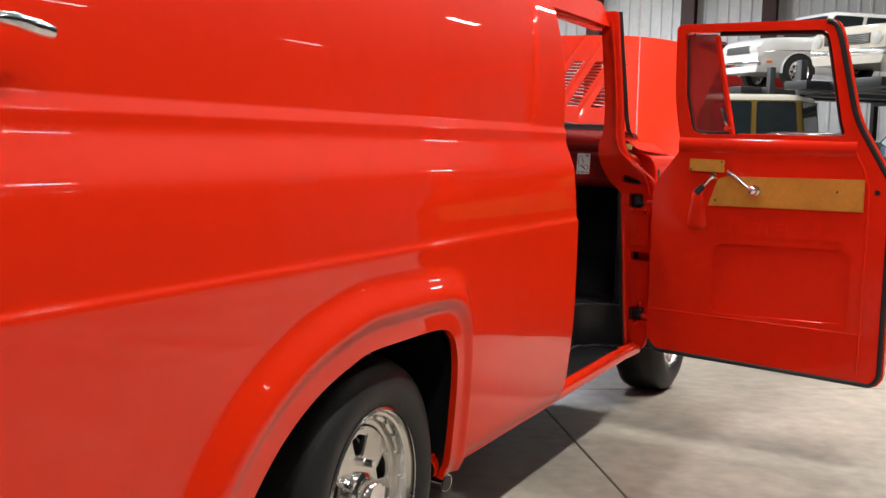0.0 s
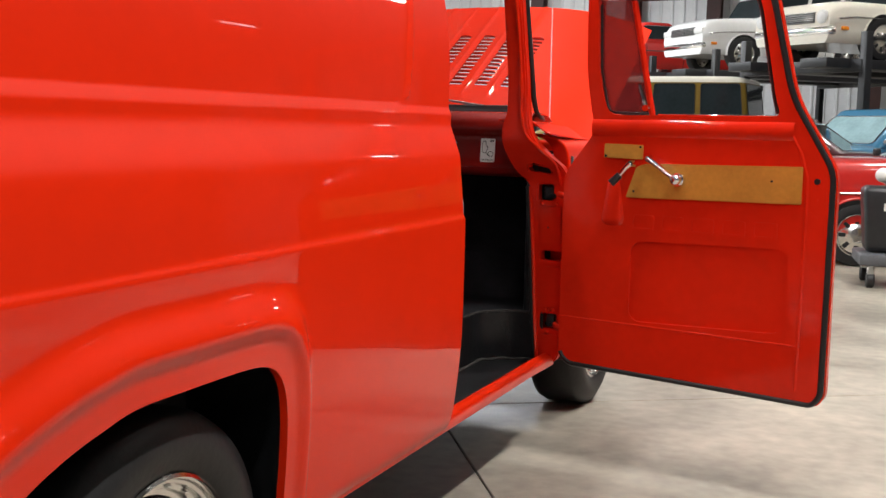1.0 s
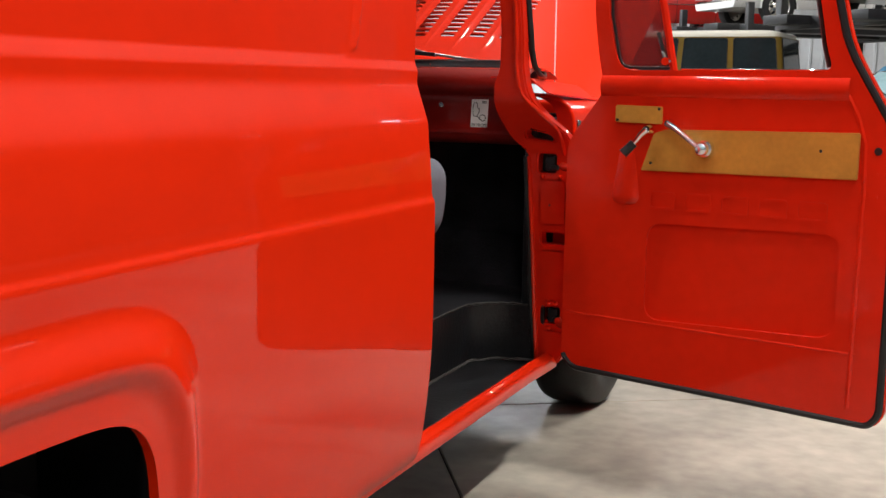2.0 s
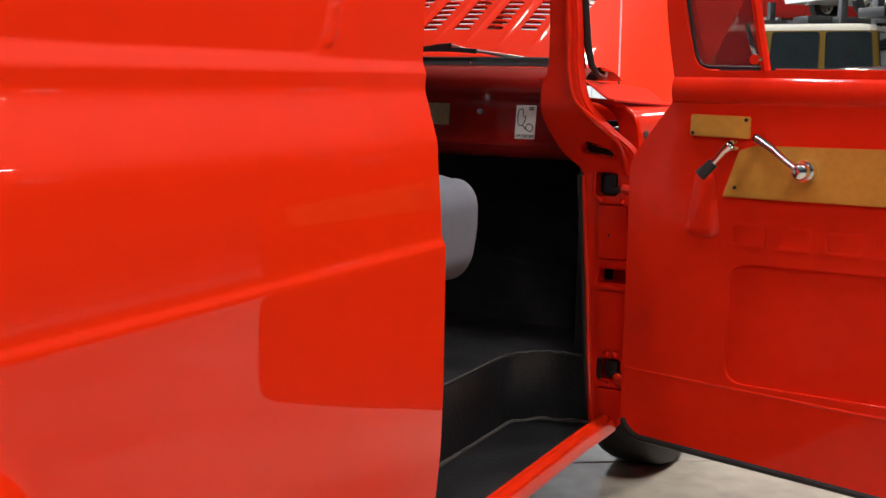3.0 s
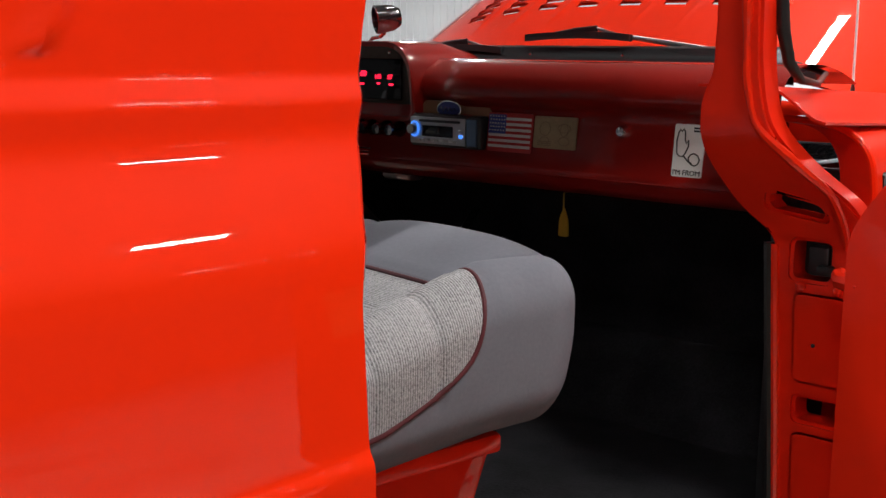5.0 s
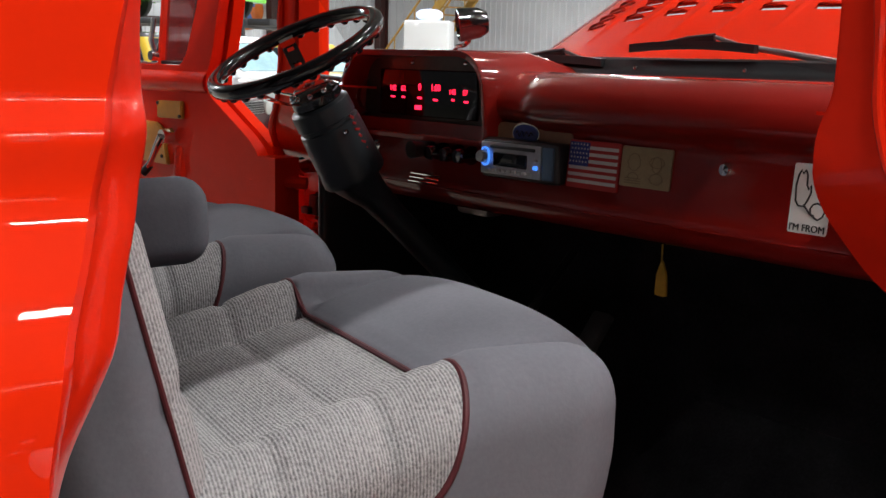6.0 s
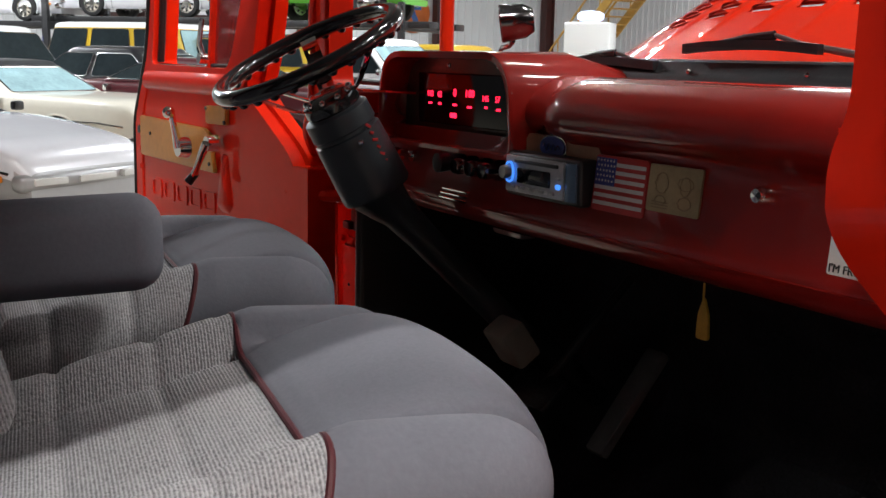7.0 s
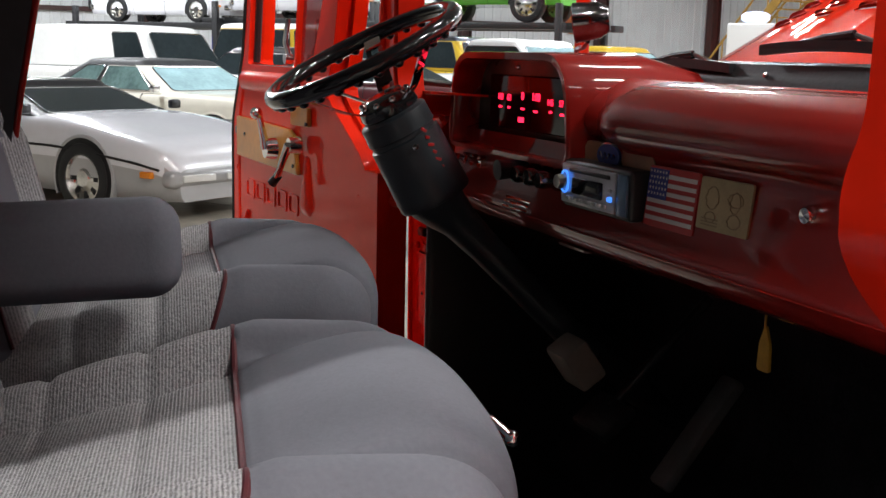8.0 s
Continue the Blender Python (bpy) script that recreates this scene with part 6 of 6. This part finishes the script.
            part("window_trim", bm, TRIM if not boxy > 0.75 else BLACK, root)
        bm = bmesh.new()
        sweep(bm, [(s * (wid(y) + 0.004), y, clear + (top(y) - clear) * 0.60) for y in span(f1 + 0.12, f0 - 0.12, 16)], 0.010, 6)
        part("side_moulding", bm, GAP if lower else TRIM, root)
        for y in seams:
            bm = bmesh.new()
            sweep(bm, [(s * a * wid(y * q) + s * 0.001, y * q, clear + (top(y * q) - clear) * b) for a, b in sec[4:]], 0.0045, 5)
            part("door_seam", bm, GAP, root)
        bm = bmesh.new()
        rbox(bm, (s * (half * 0.99 + 0.015), seams[1] * q + 0.12, belt - 0.10), (0.022, 0.12, 0.022), 0.006, 2)
        part("door_handle", bm, TRIM, root)
        bm = bmesh.new()
        rbox(bm, (s * (half + 0.04), sb - 0.10, belt + 0.03), (0.12, 0.06, 0.08), 0.02, 2)
        part("wing_mirror", bm, TRIM if roof is not P_BLACK else P_BLACK, root)
    for s, gl in ((1, screen_glass or CAR_GLASS), (-1, side_glass or CAR_GLASS)):
        outl = rounded([(-0.86, 0.10), (0.86, 0.10), (0.86, 0.90), (-0.86, 0.90)], 0.10, 4)

        def to2(u, v, w):
            hx, yf, yr, z = level(v)
            return (u * hx, (yf if s > 0 else yr) + s * (0.003 + w), z)
        bm = bmesh.new()
        slab(bm, outl, [], 0.006, to2)
        part("windscreen" if s > 0 else "rear_window", bm, gl, root, smooth=False)
        bm = bmesh.new()
        sweep(bm, [to2(u, v, 0.004) for u, v in outl], 0.008, 6, closed=True)
        part("screen_trim", bm, TRIM if not boxy > 0.75 else BLACK, root)
    # wheels
    for s in (1, -1):
        for y in axles:
            bm = bmesh.new()
            lim = math.asin(min(max((clear - 0.01 - r) / (r + 0.05), -1), 1))
            rows = [[bm.verts.new((s * (half + dx), y + rad * math.cos(t), r + rad * math.sin(t))) for rad, dx in ((r * 0.7, 0.002), (r + 0.035, 0.002), (r + 0.045, 0.010), (r + 0.06, 0.002), (r + 0.06, -0.04))] for t in span(lim, math.pi - lim, 24)]
            for u, w in zip(rows, rows[1:]):
                for k in range(4):
                    f = bm.faces.new((u[k], u[k + 1], w[k + 1], w[k]))
                    f.material_index = 0 if k == 0 else 1
            part("wheel_arch", bm, [GAP, lower[0] if lower else body], root)
            bm = bmesh.new()
            lathe(bm, [(r * 0.60, -0.10), (r * 0.98, -0.11), (r, -0.09), (r, 0.06), (r * 0.97, 0.085), (r * 0.80, 0.095), (r * 0.69, 0.092), (r * 0.66, 0.08)], (0, 0, 0), "X", 36)
            w = part("tyre", bm, RUBBER, root)
            w.matrix_local = pose(s * (half - 0.075), y, r, 0, 0, 0 if s > 0 else 180)
            bm = bmesh.new()
            lathe(bm, [(r * 0.68, 0.086), (r * 0.65, 0.088), (r * 0.62, 0.07), (r * 0.58, 0.045), (r * 0.30, 0.060), (r * 0.22, 0.082), (0.0, 0.085)], (0, 0, 0), "X", 32)
            part("rim", bm, rim or ALLOY, w)
            for k in range(8):
                bm = bmesh.new()
                a = k * math.tau / 8
                rbox(bm, (0.056, 0, 0.45 * r), (0.008, r * 0.13, r * 0.22), r * 0.05, 2)
                bmesh.ops.rotate(bm, cent=(0, 0, 0), matrix=Matrix.Rotation(a, 3, "X"), verts=bm.verts)
                part("rim_slot", bm, GAP, w)
    # front and rear fittings
    bz = clear + 0.17
    for s, nm in ((1, "front_bumper"), (-1, "rear_bumper")):
        bm = bmesh.new()
        rbox(bm, (0, s * (L / 2 + 0.02), bz), (W * 0.93, 0.12, 0.13), 0.045, 3)
        for v in bm.verts:
            v.co.y -= s * 0.10 * (abs(v.co.x) / half) ** 3
        part(nm, bm, bumper or CHROME, root)
        for sx in (1, -1):
            bm = bmesh.new()
            rbox(bm, (sx * W * 0.36, -f0 - 0.01 + 0.03, tail_z - 0.24), (0.20, 0.08, 0.10), 0.015, 2)
            if s < 0:
                part("tail_lamp", bm, P_RED2, root)
            else:
                bm.free()
    zl = nose_z - nose_drop - 0.15
    if grille:
        bm = bmesh.new()
        rbox(bm, (0, f0 - 0.005, zl), (W * 0.55, 0.04, 0.15), 0.01, 2)
        gr = part("grille", bm, BLACK, root, "dark grille")
        for k in range(6):
            bm = bmesh.new()
            rbox(bm, (0, f0 + 0.018, zl - 0.065 + 0.026 * k), (W * 0.54, 0.012, 0.008), 0.002, 1)
            part("grille_bar", bm, CHROME, gr)
    else:
        bm = bmesh.new()
        rbox(bm, (0, f0 + 0.072, bz + 0.005), (W * 0.26, 0.02, 0.05), 0.006, 2)
        part("plate_bar", bm, LAMP, root)
    for s in (1, -1):
        bm = bmesh.new()
        x = s * W * 0.36
        if lamps == "round":
            lathe(bm, [(0.095, -0.02), (0.095, 0.03), (0.085, 0.035), (0.06, 0.045), (0.0, 0.05)], (x, f0 - 0.01, zl), "Y", 22)
        elif lamps == "flat":
            rbox(bm, (x, f0 - 0.01, zl), (0.30, 0.06, 0.10), 0.01, 2)
        else:
            rbox(bm, (s * W * 0.30, f0 + 0.045, bz + 0.005), (0.30, 0.06, 0.055), 0.01, 2)
            for v in bm.verts:
                v.co.y -= 0.10 * (abs(v.co.x) / half) ** 3
        part("headlight", bm, LAMP, root)
        bm = bmesh.new()
        rbox(bm, (s * (half * 0.965), f0 - 0.22, bz + 0.03), (0.05, 0.11, 0.05), 0.01, 2)
        part("side_lamp", bm, AMBER, root)
    return root


def on_floor(x, y):
    return (x, y, 0)


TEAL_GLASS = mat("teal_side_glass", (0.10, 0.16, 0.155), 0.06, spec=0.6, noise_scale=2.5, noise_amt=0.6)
ONE = ((0.05, 0.95),)
THREE = ((0.03, 0.30), (0.34, 0.63), (0.67, 0.96))
# the row beyond the driver's side
vehicle("sports_car", "silver wedge-shaped sports car with a black roof", on_floor(-9.72, 1.00), -53, 4.48, 1.80, 1.17, 0.88, 0.72, 0.92, (0.62, -0.15, -0.75, -1.75), P_SILVER, P_BLACK, (P_SILVER2, 0.52), 0.325, (1.22, -1.20), 0.18,
        bumper=P_SILVER2, grille=False, lamps="pop", nose_drop=0.13, screen_glass=CAR_GLASS, panes=((0.30, 0.92),))
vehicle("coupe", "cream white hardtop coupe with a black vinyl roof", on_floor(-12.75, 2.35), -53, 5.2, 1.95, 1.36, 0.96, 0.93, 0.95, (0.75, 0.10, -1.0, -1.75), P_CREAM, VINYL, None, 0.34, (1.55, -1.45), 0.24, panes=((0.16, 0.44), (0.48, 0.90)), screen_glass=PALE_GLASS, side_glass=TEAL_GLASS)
vehicle("panel_wagon", "white rounded panel wagon parked behind the coupe", on_floor(-16.0, 2.35), -50, 4.9, 1.85, 1.86, 1.22, 1.12, 1.25, (1.05, 0.65, -2.05, -2.35), P_WHITE, None, None, 0.36, (1.45, -1.4), 0.28, boxy=0.2, panes=((0.76, 0.95),))
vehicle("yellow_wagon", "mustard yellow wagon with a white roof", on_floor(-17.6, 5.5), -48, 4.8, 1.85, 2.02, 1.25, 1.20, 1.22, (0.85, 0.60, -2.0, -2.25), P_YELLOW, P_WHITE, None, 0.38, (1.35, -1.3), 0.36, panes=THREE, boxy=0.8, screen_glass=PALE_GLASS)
vehicle("black_sedan", "glossy black sedan parked in the row", on_floor(-14.3, 4.35), -53, 4.9, 1.85, 1.56, 1.1, 1.04, 1.06, (0.75, 0.15, -1.1, -1.7), P_BLACK, None, None, 0.33, (1.4, -1.4), 0.22)
vehicle("maroon_car", "dark maroon car with chrome side mouldings", on_floor(-12.4, 4.75), -53, 5.0, 1.9, 1.42, 1.12, 1.06, 1.08, (0.70, 0.15, -1.0, -1.6), P_MAROON, P_MAROON, None, 0.33, (1.45, -1.4), 0.22)
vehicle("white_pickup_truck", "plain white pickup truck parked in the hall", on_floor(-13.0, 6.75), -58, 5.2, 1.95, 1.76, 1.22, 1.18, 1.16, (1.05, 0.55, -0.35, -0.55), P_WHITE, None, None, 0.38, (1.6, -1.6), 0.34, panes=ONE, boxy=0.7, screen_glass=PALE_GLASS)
vehicle("yellow_jeep", "yellow off-road car with a black roof", on_floor(-16.3, 7.2), -50, 4.2, 1.8, 1.85, 1.25, 1.2, 1.2, (0.7, 0.5, -1.7, -1.85), P_YELLOW, P_BLACK, None, 0.40, (1.2, -1.2), 0.38, boxy=1.0)
vehicle("gold_coupe", "pale gold coupe with a yellow roof and chrome bumpers", on_floor(-14.2, 9.1), -62, 4.9, 1.85, 1.72, 1.2, 1.14, 1.14, (0.70, 0.10, -1.0, -1.7), P_GOLD, P_YELLOW, None, 0.33, (1.4, -1.4), 0.22, screen_glass=PALE_GLASS)

# north group seen past the open passenger door
vehicle("maroon_sedan", "dark maroon sedan with chrome trim", on_floor(-0.75, 11.2), 84, 5.0, 1.85, 1.62, 1.16, 1.12, 1.14, (0.75, 0.2, -1.1, -1.7), P_MAROON, None, None, 0.33, (1.45, -1.4), 0.22)
vehicle("off_road_wagon", "mustard off-road wagon with a white hardtop roof", on_floor(-2.55, 14.9), 86, 4.1, 1.70, 2.34, 1.50, 1.40, 1.45, (0.75, 0.62, -1.85, -1.95), P_OLIVE, P_CREAM, None, 0.44, (1.15, -1.15), 0.45, panes=THREE, boxy=1.0)
vehicle("blue_pickup_truck", "teal blue pickup truck with chrome trim", on_floor(0.95, 12.4), 128, 4.8, 1.9, 1.76, 1.24, 1.18, 1.16, (0.75, 0.25, -0.55, -0.75), P_BLUE, P_BLUE, None, 0.37, (1.4, -1.4), 0.36, panes=ONE, boxy=0.7, screen_glass=PALE_GLASS)
vehicle("red_coupe", "bright red coupe with a black roof", on_floor(1.75, 9.0), 108, 4.7, 1.85, 1.48, 1.14, 1.12, 1.12, (0.75, 0.1, -1.0, -1.75), P_RED2, P_BLACK, None, 0.33, (1.35, -1.35), 0.22, panes=ONE, screen_glass=PALE_GLASS)

# parked along the other side of the aisle
vehicle("grey_sedan", "grey sedan parked across the aisle", on_floor(7.4, -6.2), 80, 4.9, 1.85, 1.50, 1.05, 1.0, 1.02, (0.75, 0.15, -1.1, -1.7), P_SILVER2, None, None, 0.33, (1.4, -1.4), 0.22)
vehicle("white_hardtop", "white hardtop car parked across the aisle", on_floor(7.2, -2.6), 86, 5.1, 1.9, 1.48, 1.04, 1.0, 1.02, (0.75, 0.15, -1.0, -1.7), P_WHITE, None, None, 0.33, (1.45, -1.4), 0.22)
vehicle("black_pickup_truck", "black pickup truck parked across the aisle", on_floor(7.5, 1.2), 92, 5.2, 1.95, 1.78, 1.22, 1.18, 1.16, (1.05, 0.55, -0.35, -0.55), P_BLACK, None, None, 0.38, (1.6, -1.6), 0.34, panes=ONE, boxy=0.7)

# raised vehicles on their lifts
vehicle("off_road_estate", "white off-road estate raised on a black lift", (-1.29, 20.26, 2.31), 130, 4.7, 1.85, 1.80, 1.18, 1.12, 1.15, (0.85, 0.5, -1.95, -2.2), P_WHITE, None, None, 0.37, (1.36, -1.36), 0.34, panes=THREE, boxy=0.8, lamps="flat")
vehicle("station_wagon", "cream station wagon raised on a black lift", (1.12, 15.64, 2.21), 138, 5.2, 1.95, 1.46, 0.95, 0.94, 0.95, (0.80, 0.35, -2.0, -2.35), P_CREAM, None, None, 0.35, (1.55, -1.45), 0.25, panes=THREE, boxy=0.5)
vehicle("red_small_truck", "red pickup truck raised on a black lift", (-4.3, 21.9, 2.2), 130, 4.6, 1.8, 1.5, 1.05, 1.0, 1.02, (0.75, 0.3, -0.5, -0.7), P_RED2, None, None, 0.36, (1.35, -1.35), 0.32, panes=ONE, boxy=0.6)
vehicle("silver_sedan", "silver sedan raised on a black lift", (-27.47, 4.42, 1.89), -45, 4.6, 1.8, 1.45, 0.95, 0.92, 0.98, (0.8, 0.1, -1.0, -1.7), P_SILVER, None, None, 0.33, (1.35, -1.3), 0.2)
vehicle("silver_coupe", "silver coupe raised on a black lift", (-24.74, 7.25, 2.01), -45, 4.5, 1.8, 1.38, 0.92, 0.90, 0.95, (0.7, 0.0, -1.0, -1.7), P_SILVER, None, None, 0.33, (1.35, -1.3), 0.2)
vehicle("green_truck", "lime green truck raised on a black lift", (-21.0, 9.9, 1.95), -50, 4.2, 1.8, 1.7, 1.1, 1.1, 1.1, (0.8, 0.4, -0.6, -0.8), P_GREEN, None, None, 0.42, (1.3, -1.3), 0.40, panes=ONE, boxy=0.6)


def car_lift(at, rz, deck, L=5.4, W=2.6):
    root = thing("car_lift", "black four-post steel car lift", "car lift", (*at, 0), rz, "car lifts")
    for s in (1, -1):
        bm = bmesh.new()
        rbox(bm, (s * 0.75, 0, deck - 0.07), (0.50, L, 0.13), 0.01, 2)
        part("runway", bm, LIFT_BLACK, root)
        for t in (1, -1):
            bm = bmesh.new()
            rbox(bm, (s * W / 2, t * (L / 2 - 0.5), (deck + 0.35) / 2), (0.12, 0.12, deck + 0.35), 0.01, 2)
            part("post", bm, LIFT_BLACK, root)
        bm = bmesh.new()
        rbox(bm, (0, s * (L / 2 - 0.5), deck - 0.10), (W, 0.14, 0.17), 0.01, 2)
        part("cross_beam", bm, LIFT_BLACK, root)
    bm = bmesh.new()
    rbox(bm, (W / 2 + 0.066, -L / 2 + 0.5, 1.3), (0.02, 0.08, 0.55), 0.004, 1)
    part("blue_label", bm, BLUE_VINYL, root, "blue label on the post")
    for k in range(5):
        bm = bmesh.new()
        rbox(bm, (W / 2 + 0.077, -L / 2 + 0.5, 1.12 + 0.09 * k), (0.006, 0.045, 0.05), 0.001, 1)
        part("white_mark", bm, WHITE_VINYL, root)
    return root


LIFT_BLACK = mat("black_lift_steel", (0.02, 0.02, 0.022), 0.4, noise_scale=5, noise_amt=0.3)
for at, rz, deck in (((-1.29, 20.26), 130, 2.31), ((1.12, 15.64), 138, 2.21), ((-4.3, 21.9), 130, 2.2), ((-27.47, 4.42), -45, 1.89), ((-24.74, 7.25), -45, 2.01), ((-21.0, 9.9), -50, 1.95)):
    car_lift(at, rz, deck, 5.0, 2.4)

# red post standing beyond the driver's side
bm = bmesh.new()
rod(bm, (0, 0, 0), (0, 0, CEIL - 0.13), 0.038, seg=16)
rbox(bm, (0, 0, 0.01), (0.22, 0.22, 0.02), 0.004, 1)
ob = to_object("steel_post", bm, RED)
ob.matrix_world = pose(-4.6, 3.22, 0)
tagged(ob, "red painted round steel post standing on the floor", "post")

# round wall sign: orange disc with a blue figure
sign = thing("wall_sign", "round orange wall sign with a blue shape", "sign", (X0 + 0.06, 18.6, 2.75))
bm = bmesh.new()
lathe(bm, [(0.0, 0.05), (0.62, 0.05), (0.66, 0.03), (0.66, 0.0)], (0, 0, 0), "X", 40)
part("disc", bm, mat("orange_enamel", (0.50, 0.13, 0.03), 0.35, noise_scale=3, noise_amt=0.3), sign)
bm = bmesh.new()
rbox(bm, (0.056, 0.0, 0.20), (0.01, 0.62, 0.18), 0.003, 1)
rbox(bm, (0.056, 0.05, -0.15), (0.01, 0.20, 0.60), 0.003, 1, Matrix.Rotation(radians(25), 4, "X"))
part("blue_shape", bm, mat("blue_enamel", (0.04, 0.10, 0.28), 0.35, noise_scale=3, noise_amt=0.2), sign)

# white kiosk with a lit head
kiosk = thing("kiosk", "white standing kiosk with a blue lit head", "kiosk", (-17.2, 13.6, 0), 40)
bm = bmesh.new()
rbox(bm, (0, 0, 1.0), (0.9, 0.6, 2.0), 0.04, 3)
part("cabinet", bm, P_WHITE, kiosk)
bm = bmesh.new()
rbox(bm, (0, -0.31, 1.15), (0.30, 0.02, 0.30), 0.01, 2)
part("panel", bm, BLUE_VINYL, kiosk, "dark blue panel")
bm = bmesh.new()
lathe(bm, [(0.0, 0.12), (0.18, 0.10), (0.26, 0.05), (0.26, -0.04), (0.18, -0.09), (0.0, -0.11)], (0, 0, 2.11), "Z", 28)
part("lit_head", bm, mat("lit_blue_white", (0.5, 0.6, 0.9), 0.3, emit=(0.55, 0.7, 1.0), emit_strength=1.5), kiosk, "glowing blue-white head")

# yellow steel stairs against the far wall
stairs = thing("steel_stairs", "yellow steel stairs with railings", "stairs", (-26.0, 18.8, 0), 0)
YSTEEL = mat("yellow_steel", (0.42, 0.25, 0.05), 0.45, noise_scale=4, noise_amt=0.25)
for y in (-0.5, 0.5):
    bm = bmesh.new()
    rbox(bm, (2.0, y, 1.75), (5.2, 0.06, 0.26), 0.01, 1, Matrix.Rotation(radians(-40), 4, "Y"))
    part("stringer", bm, YSTEEL, stairs)
    bm = bmesh.new()
    sweep(bm, [(0.0, y, 0.9), (4.0, y, 4.3)], 0.03, 8)
    part("handrail", bm, YSTEEL, stairs)
    for k in range(5):
        bm = bmesh.new()
        rod(bm, (0.2 + 0.9 * k, y, 0.17 + 0.76 * k), (0.2 + 0.9 * k, y, 1.06 + 0.76 * k), 0.02, seg=8)
        part("baluster", bm, YSTEEL, stairs)
for k in range(17):
    bm = bmesh.new()
    rbox(bm, (0.1 + 0.23 * k, 0, 0.10 + 0.193 * k), (0.26, 0.98, 0.03), 0.004, 1)
    part("tread", bm, YSTEEL, stairs)

# long dark wall rail behind the parked row
bm = bmesh.new()
rbox(bm, (X0 + 0.10, 4.0, 2.35), (0.12, 30.0, 0.14), 0.01, 1)
structure("trim", bm, COLUMN, "dark rail along the white wall", "rail")
for y in (-1.5, 3.0, 7.0):
    bm = bmesh.new()
    rbox(bm, (X0 + 0.20, y, 2.55), (0.12, 0.30, 0.36), 0.02, 2)
    tagged(to_object("wall_box", bm, BLACK), "small black box on the wall rail", "box")

# tool cart beside the passenger door
cart = thing("tool_cart", "grey shop cart with black bag, bottles and wipes", "cart", (1.50, 6.75, 0), 8)
GREYC = mat("grey_cart_plastic", (0.10, 0.105, 0.115), 0.5, noise_scale=6, noise_amt=0.2)
for x, z, w in ((0.0, 0.22, 1.15), (0.24, 0.62, 0.66)):
    bm = bmesh.new()
    rbox(bm, (x, 0, z), (w, 0.60, 0.09), 0.02, 2)
    part("tray", bm, GREYC, cart)
for sx in (1, -1):
    for sy in (1, -1):
        bm = bmesh.new()
        rbox(bm, (0.50 if sx > 0 else -0.04, sy * 0.24, 0.42), (0.05, 0.05, 0.40), 0.01, 2)
        part("upright", bm, GREYC, cart)
        bm = bmesh.new()
        lathe(bm, [(0.0, -0.03), (0.05, -0.03), (0.06, -0.02), (0.06, 0.02), (0.05, 0.03), (0.0, 0.03)], (sx * 0.48, sy * 0.22, 0.06), "X", 20)
        wh = part("caster", bm, RUBBER, cart)
        bm = bmesh.new()
        rbox(bm, (sx * 0.48, sy * 0.22, 0.135), (0.05, 0.07, 0.10), 0.008, 1)
        part("fork", bm, STEEL, wh)


def put_on_cart(name, label, category, bm, m, x, y, z, rz=0):
    ob = to_object(name, bm, m)
    ob.matrix_world = pose(1.50, 6.75, 0, 0, 0, 8) @ pose(x, y, z, 0, 0, rz)
    return tagged(ob, label, category)


bm = bmesh.new()
rbox(bm, (0, 0, 0.26), (0.40, 0.30, 0.52), 0.05, 3)
for v in bm.verts:
    v.co.x *= 1 - 0.2 * smooth(0.25, 0.0, v.co.z)
bag = put_on_cart("tool_bag", "black bag standing on the cart with white marks", "bag", bm, BLACK, -0.36, -0.02, 0.27)
for k, (x, z, w, h) in enumerate(((-0.02, 0.36, 0.05, 0.06), (0.05, 0.32, 0.07, 0.03), (0.02, 0.26, 0.04, 0.05))):
    bm = bmesh.new()
    rbox(bm, (x, -0.153, z), (w, 0.006, h), 0.002, 1)
    part("white_mark", bm, WHITE_VINYL, bag)
bm = bmesh.new()
for k in range(9):
    bmesh.ops.create_icosphere(bm, subdivisions=2, radius=0.05 + 0.02 * random.random(), matrix=Matrix.Translation((random.uniform(-0.1, 0.1), random.uniform(-0.06, 0.06), random.uniform(0.03, 0.12))))
put_on_cart("wipes", "crumpled white paper wipes on the bag", "wipes", bm, WHITE_VINYL, -0.33, -0.02, 0.79)
for x, m, lab in ((0.02, paint("pink_plastic", (0.45, 0.06, 0.10)), "pink spray bottle"), (0.18, WHITE_VINYL, "white spray bottle"), (0.34, paint("sky_plastic", (0.25, 0.45, 0.70)), "pale blue spray bottle")):
    bm = bmesh.new()
    lathe(bm, [(0.0, 0.0), (0.045, 0.0), (0.048, 0.02), (0.048, 0.15), (0.03, 0.19), (0.014, 0.21), (0.014, 0.24), (0.0, 0.24)], (0, 0, 0), "Z", 20)
    b = put_on_cart("spray_bottle", lab + " on the cart", "bottle", bm, m, x, -0.12, 0.67)
    bm = bmesh.new()
    rbox(bm, (0.0, -0.025, 0.265), (0.03, 0.09, 0.035), 0.008, 2)
    part("trigger_head", bm, WHITE_VINYL, b)
bm = bmesh.new()
rbox(bm, (0, 0, 0.03), (0.30, 0.22, 0.06), 0.02, 2)
put_on_cart("blue_cloth", "folded blue cloth on the lower tray", "cloth", bm, paint("blue_cloth_dye", (0.10, 0.16, 0.50), 0.0), 0.05, -0.12, 0.27)
bm = bmesh.new()
rbox(bm, (0, 0, 0.05), (0.34, 0.20, 0.10), 0.04, 3)
put_on_cart("yellow_sponge", "yellow sponge on the lower tray", "sponge", bm, paint("sponge_yellow", (0.60, 0.42, 0.15), 0.0), 0.30, 0.05, 0.27, 20)
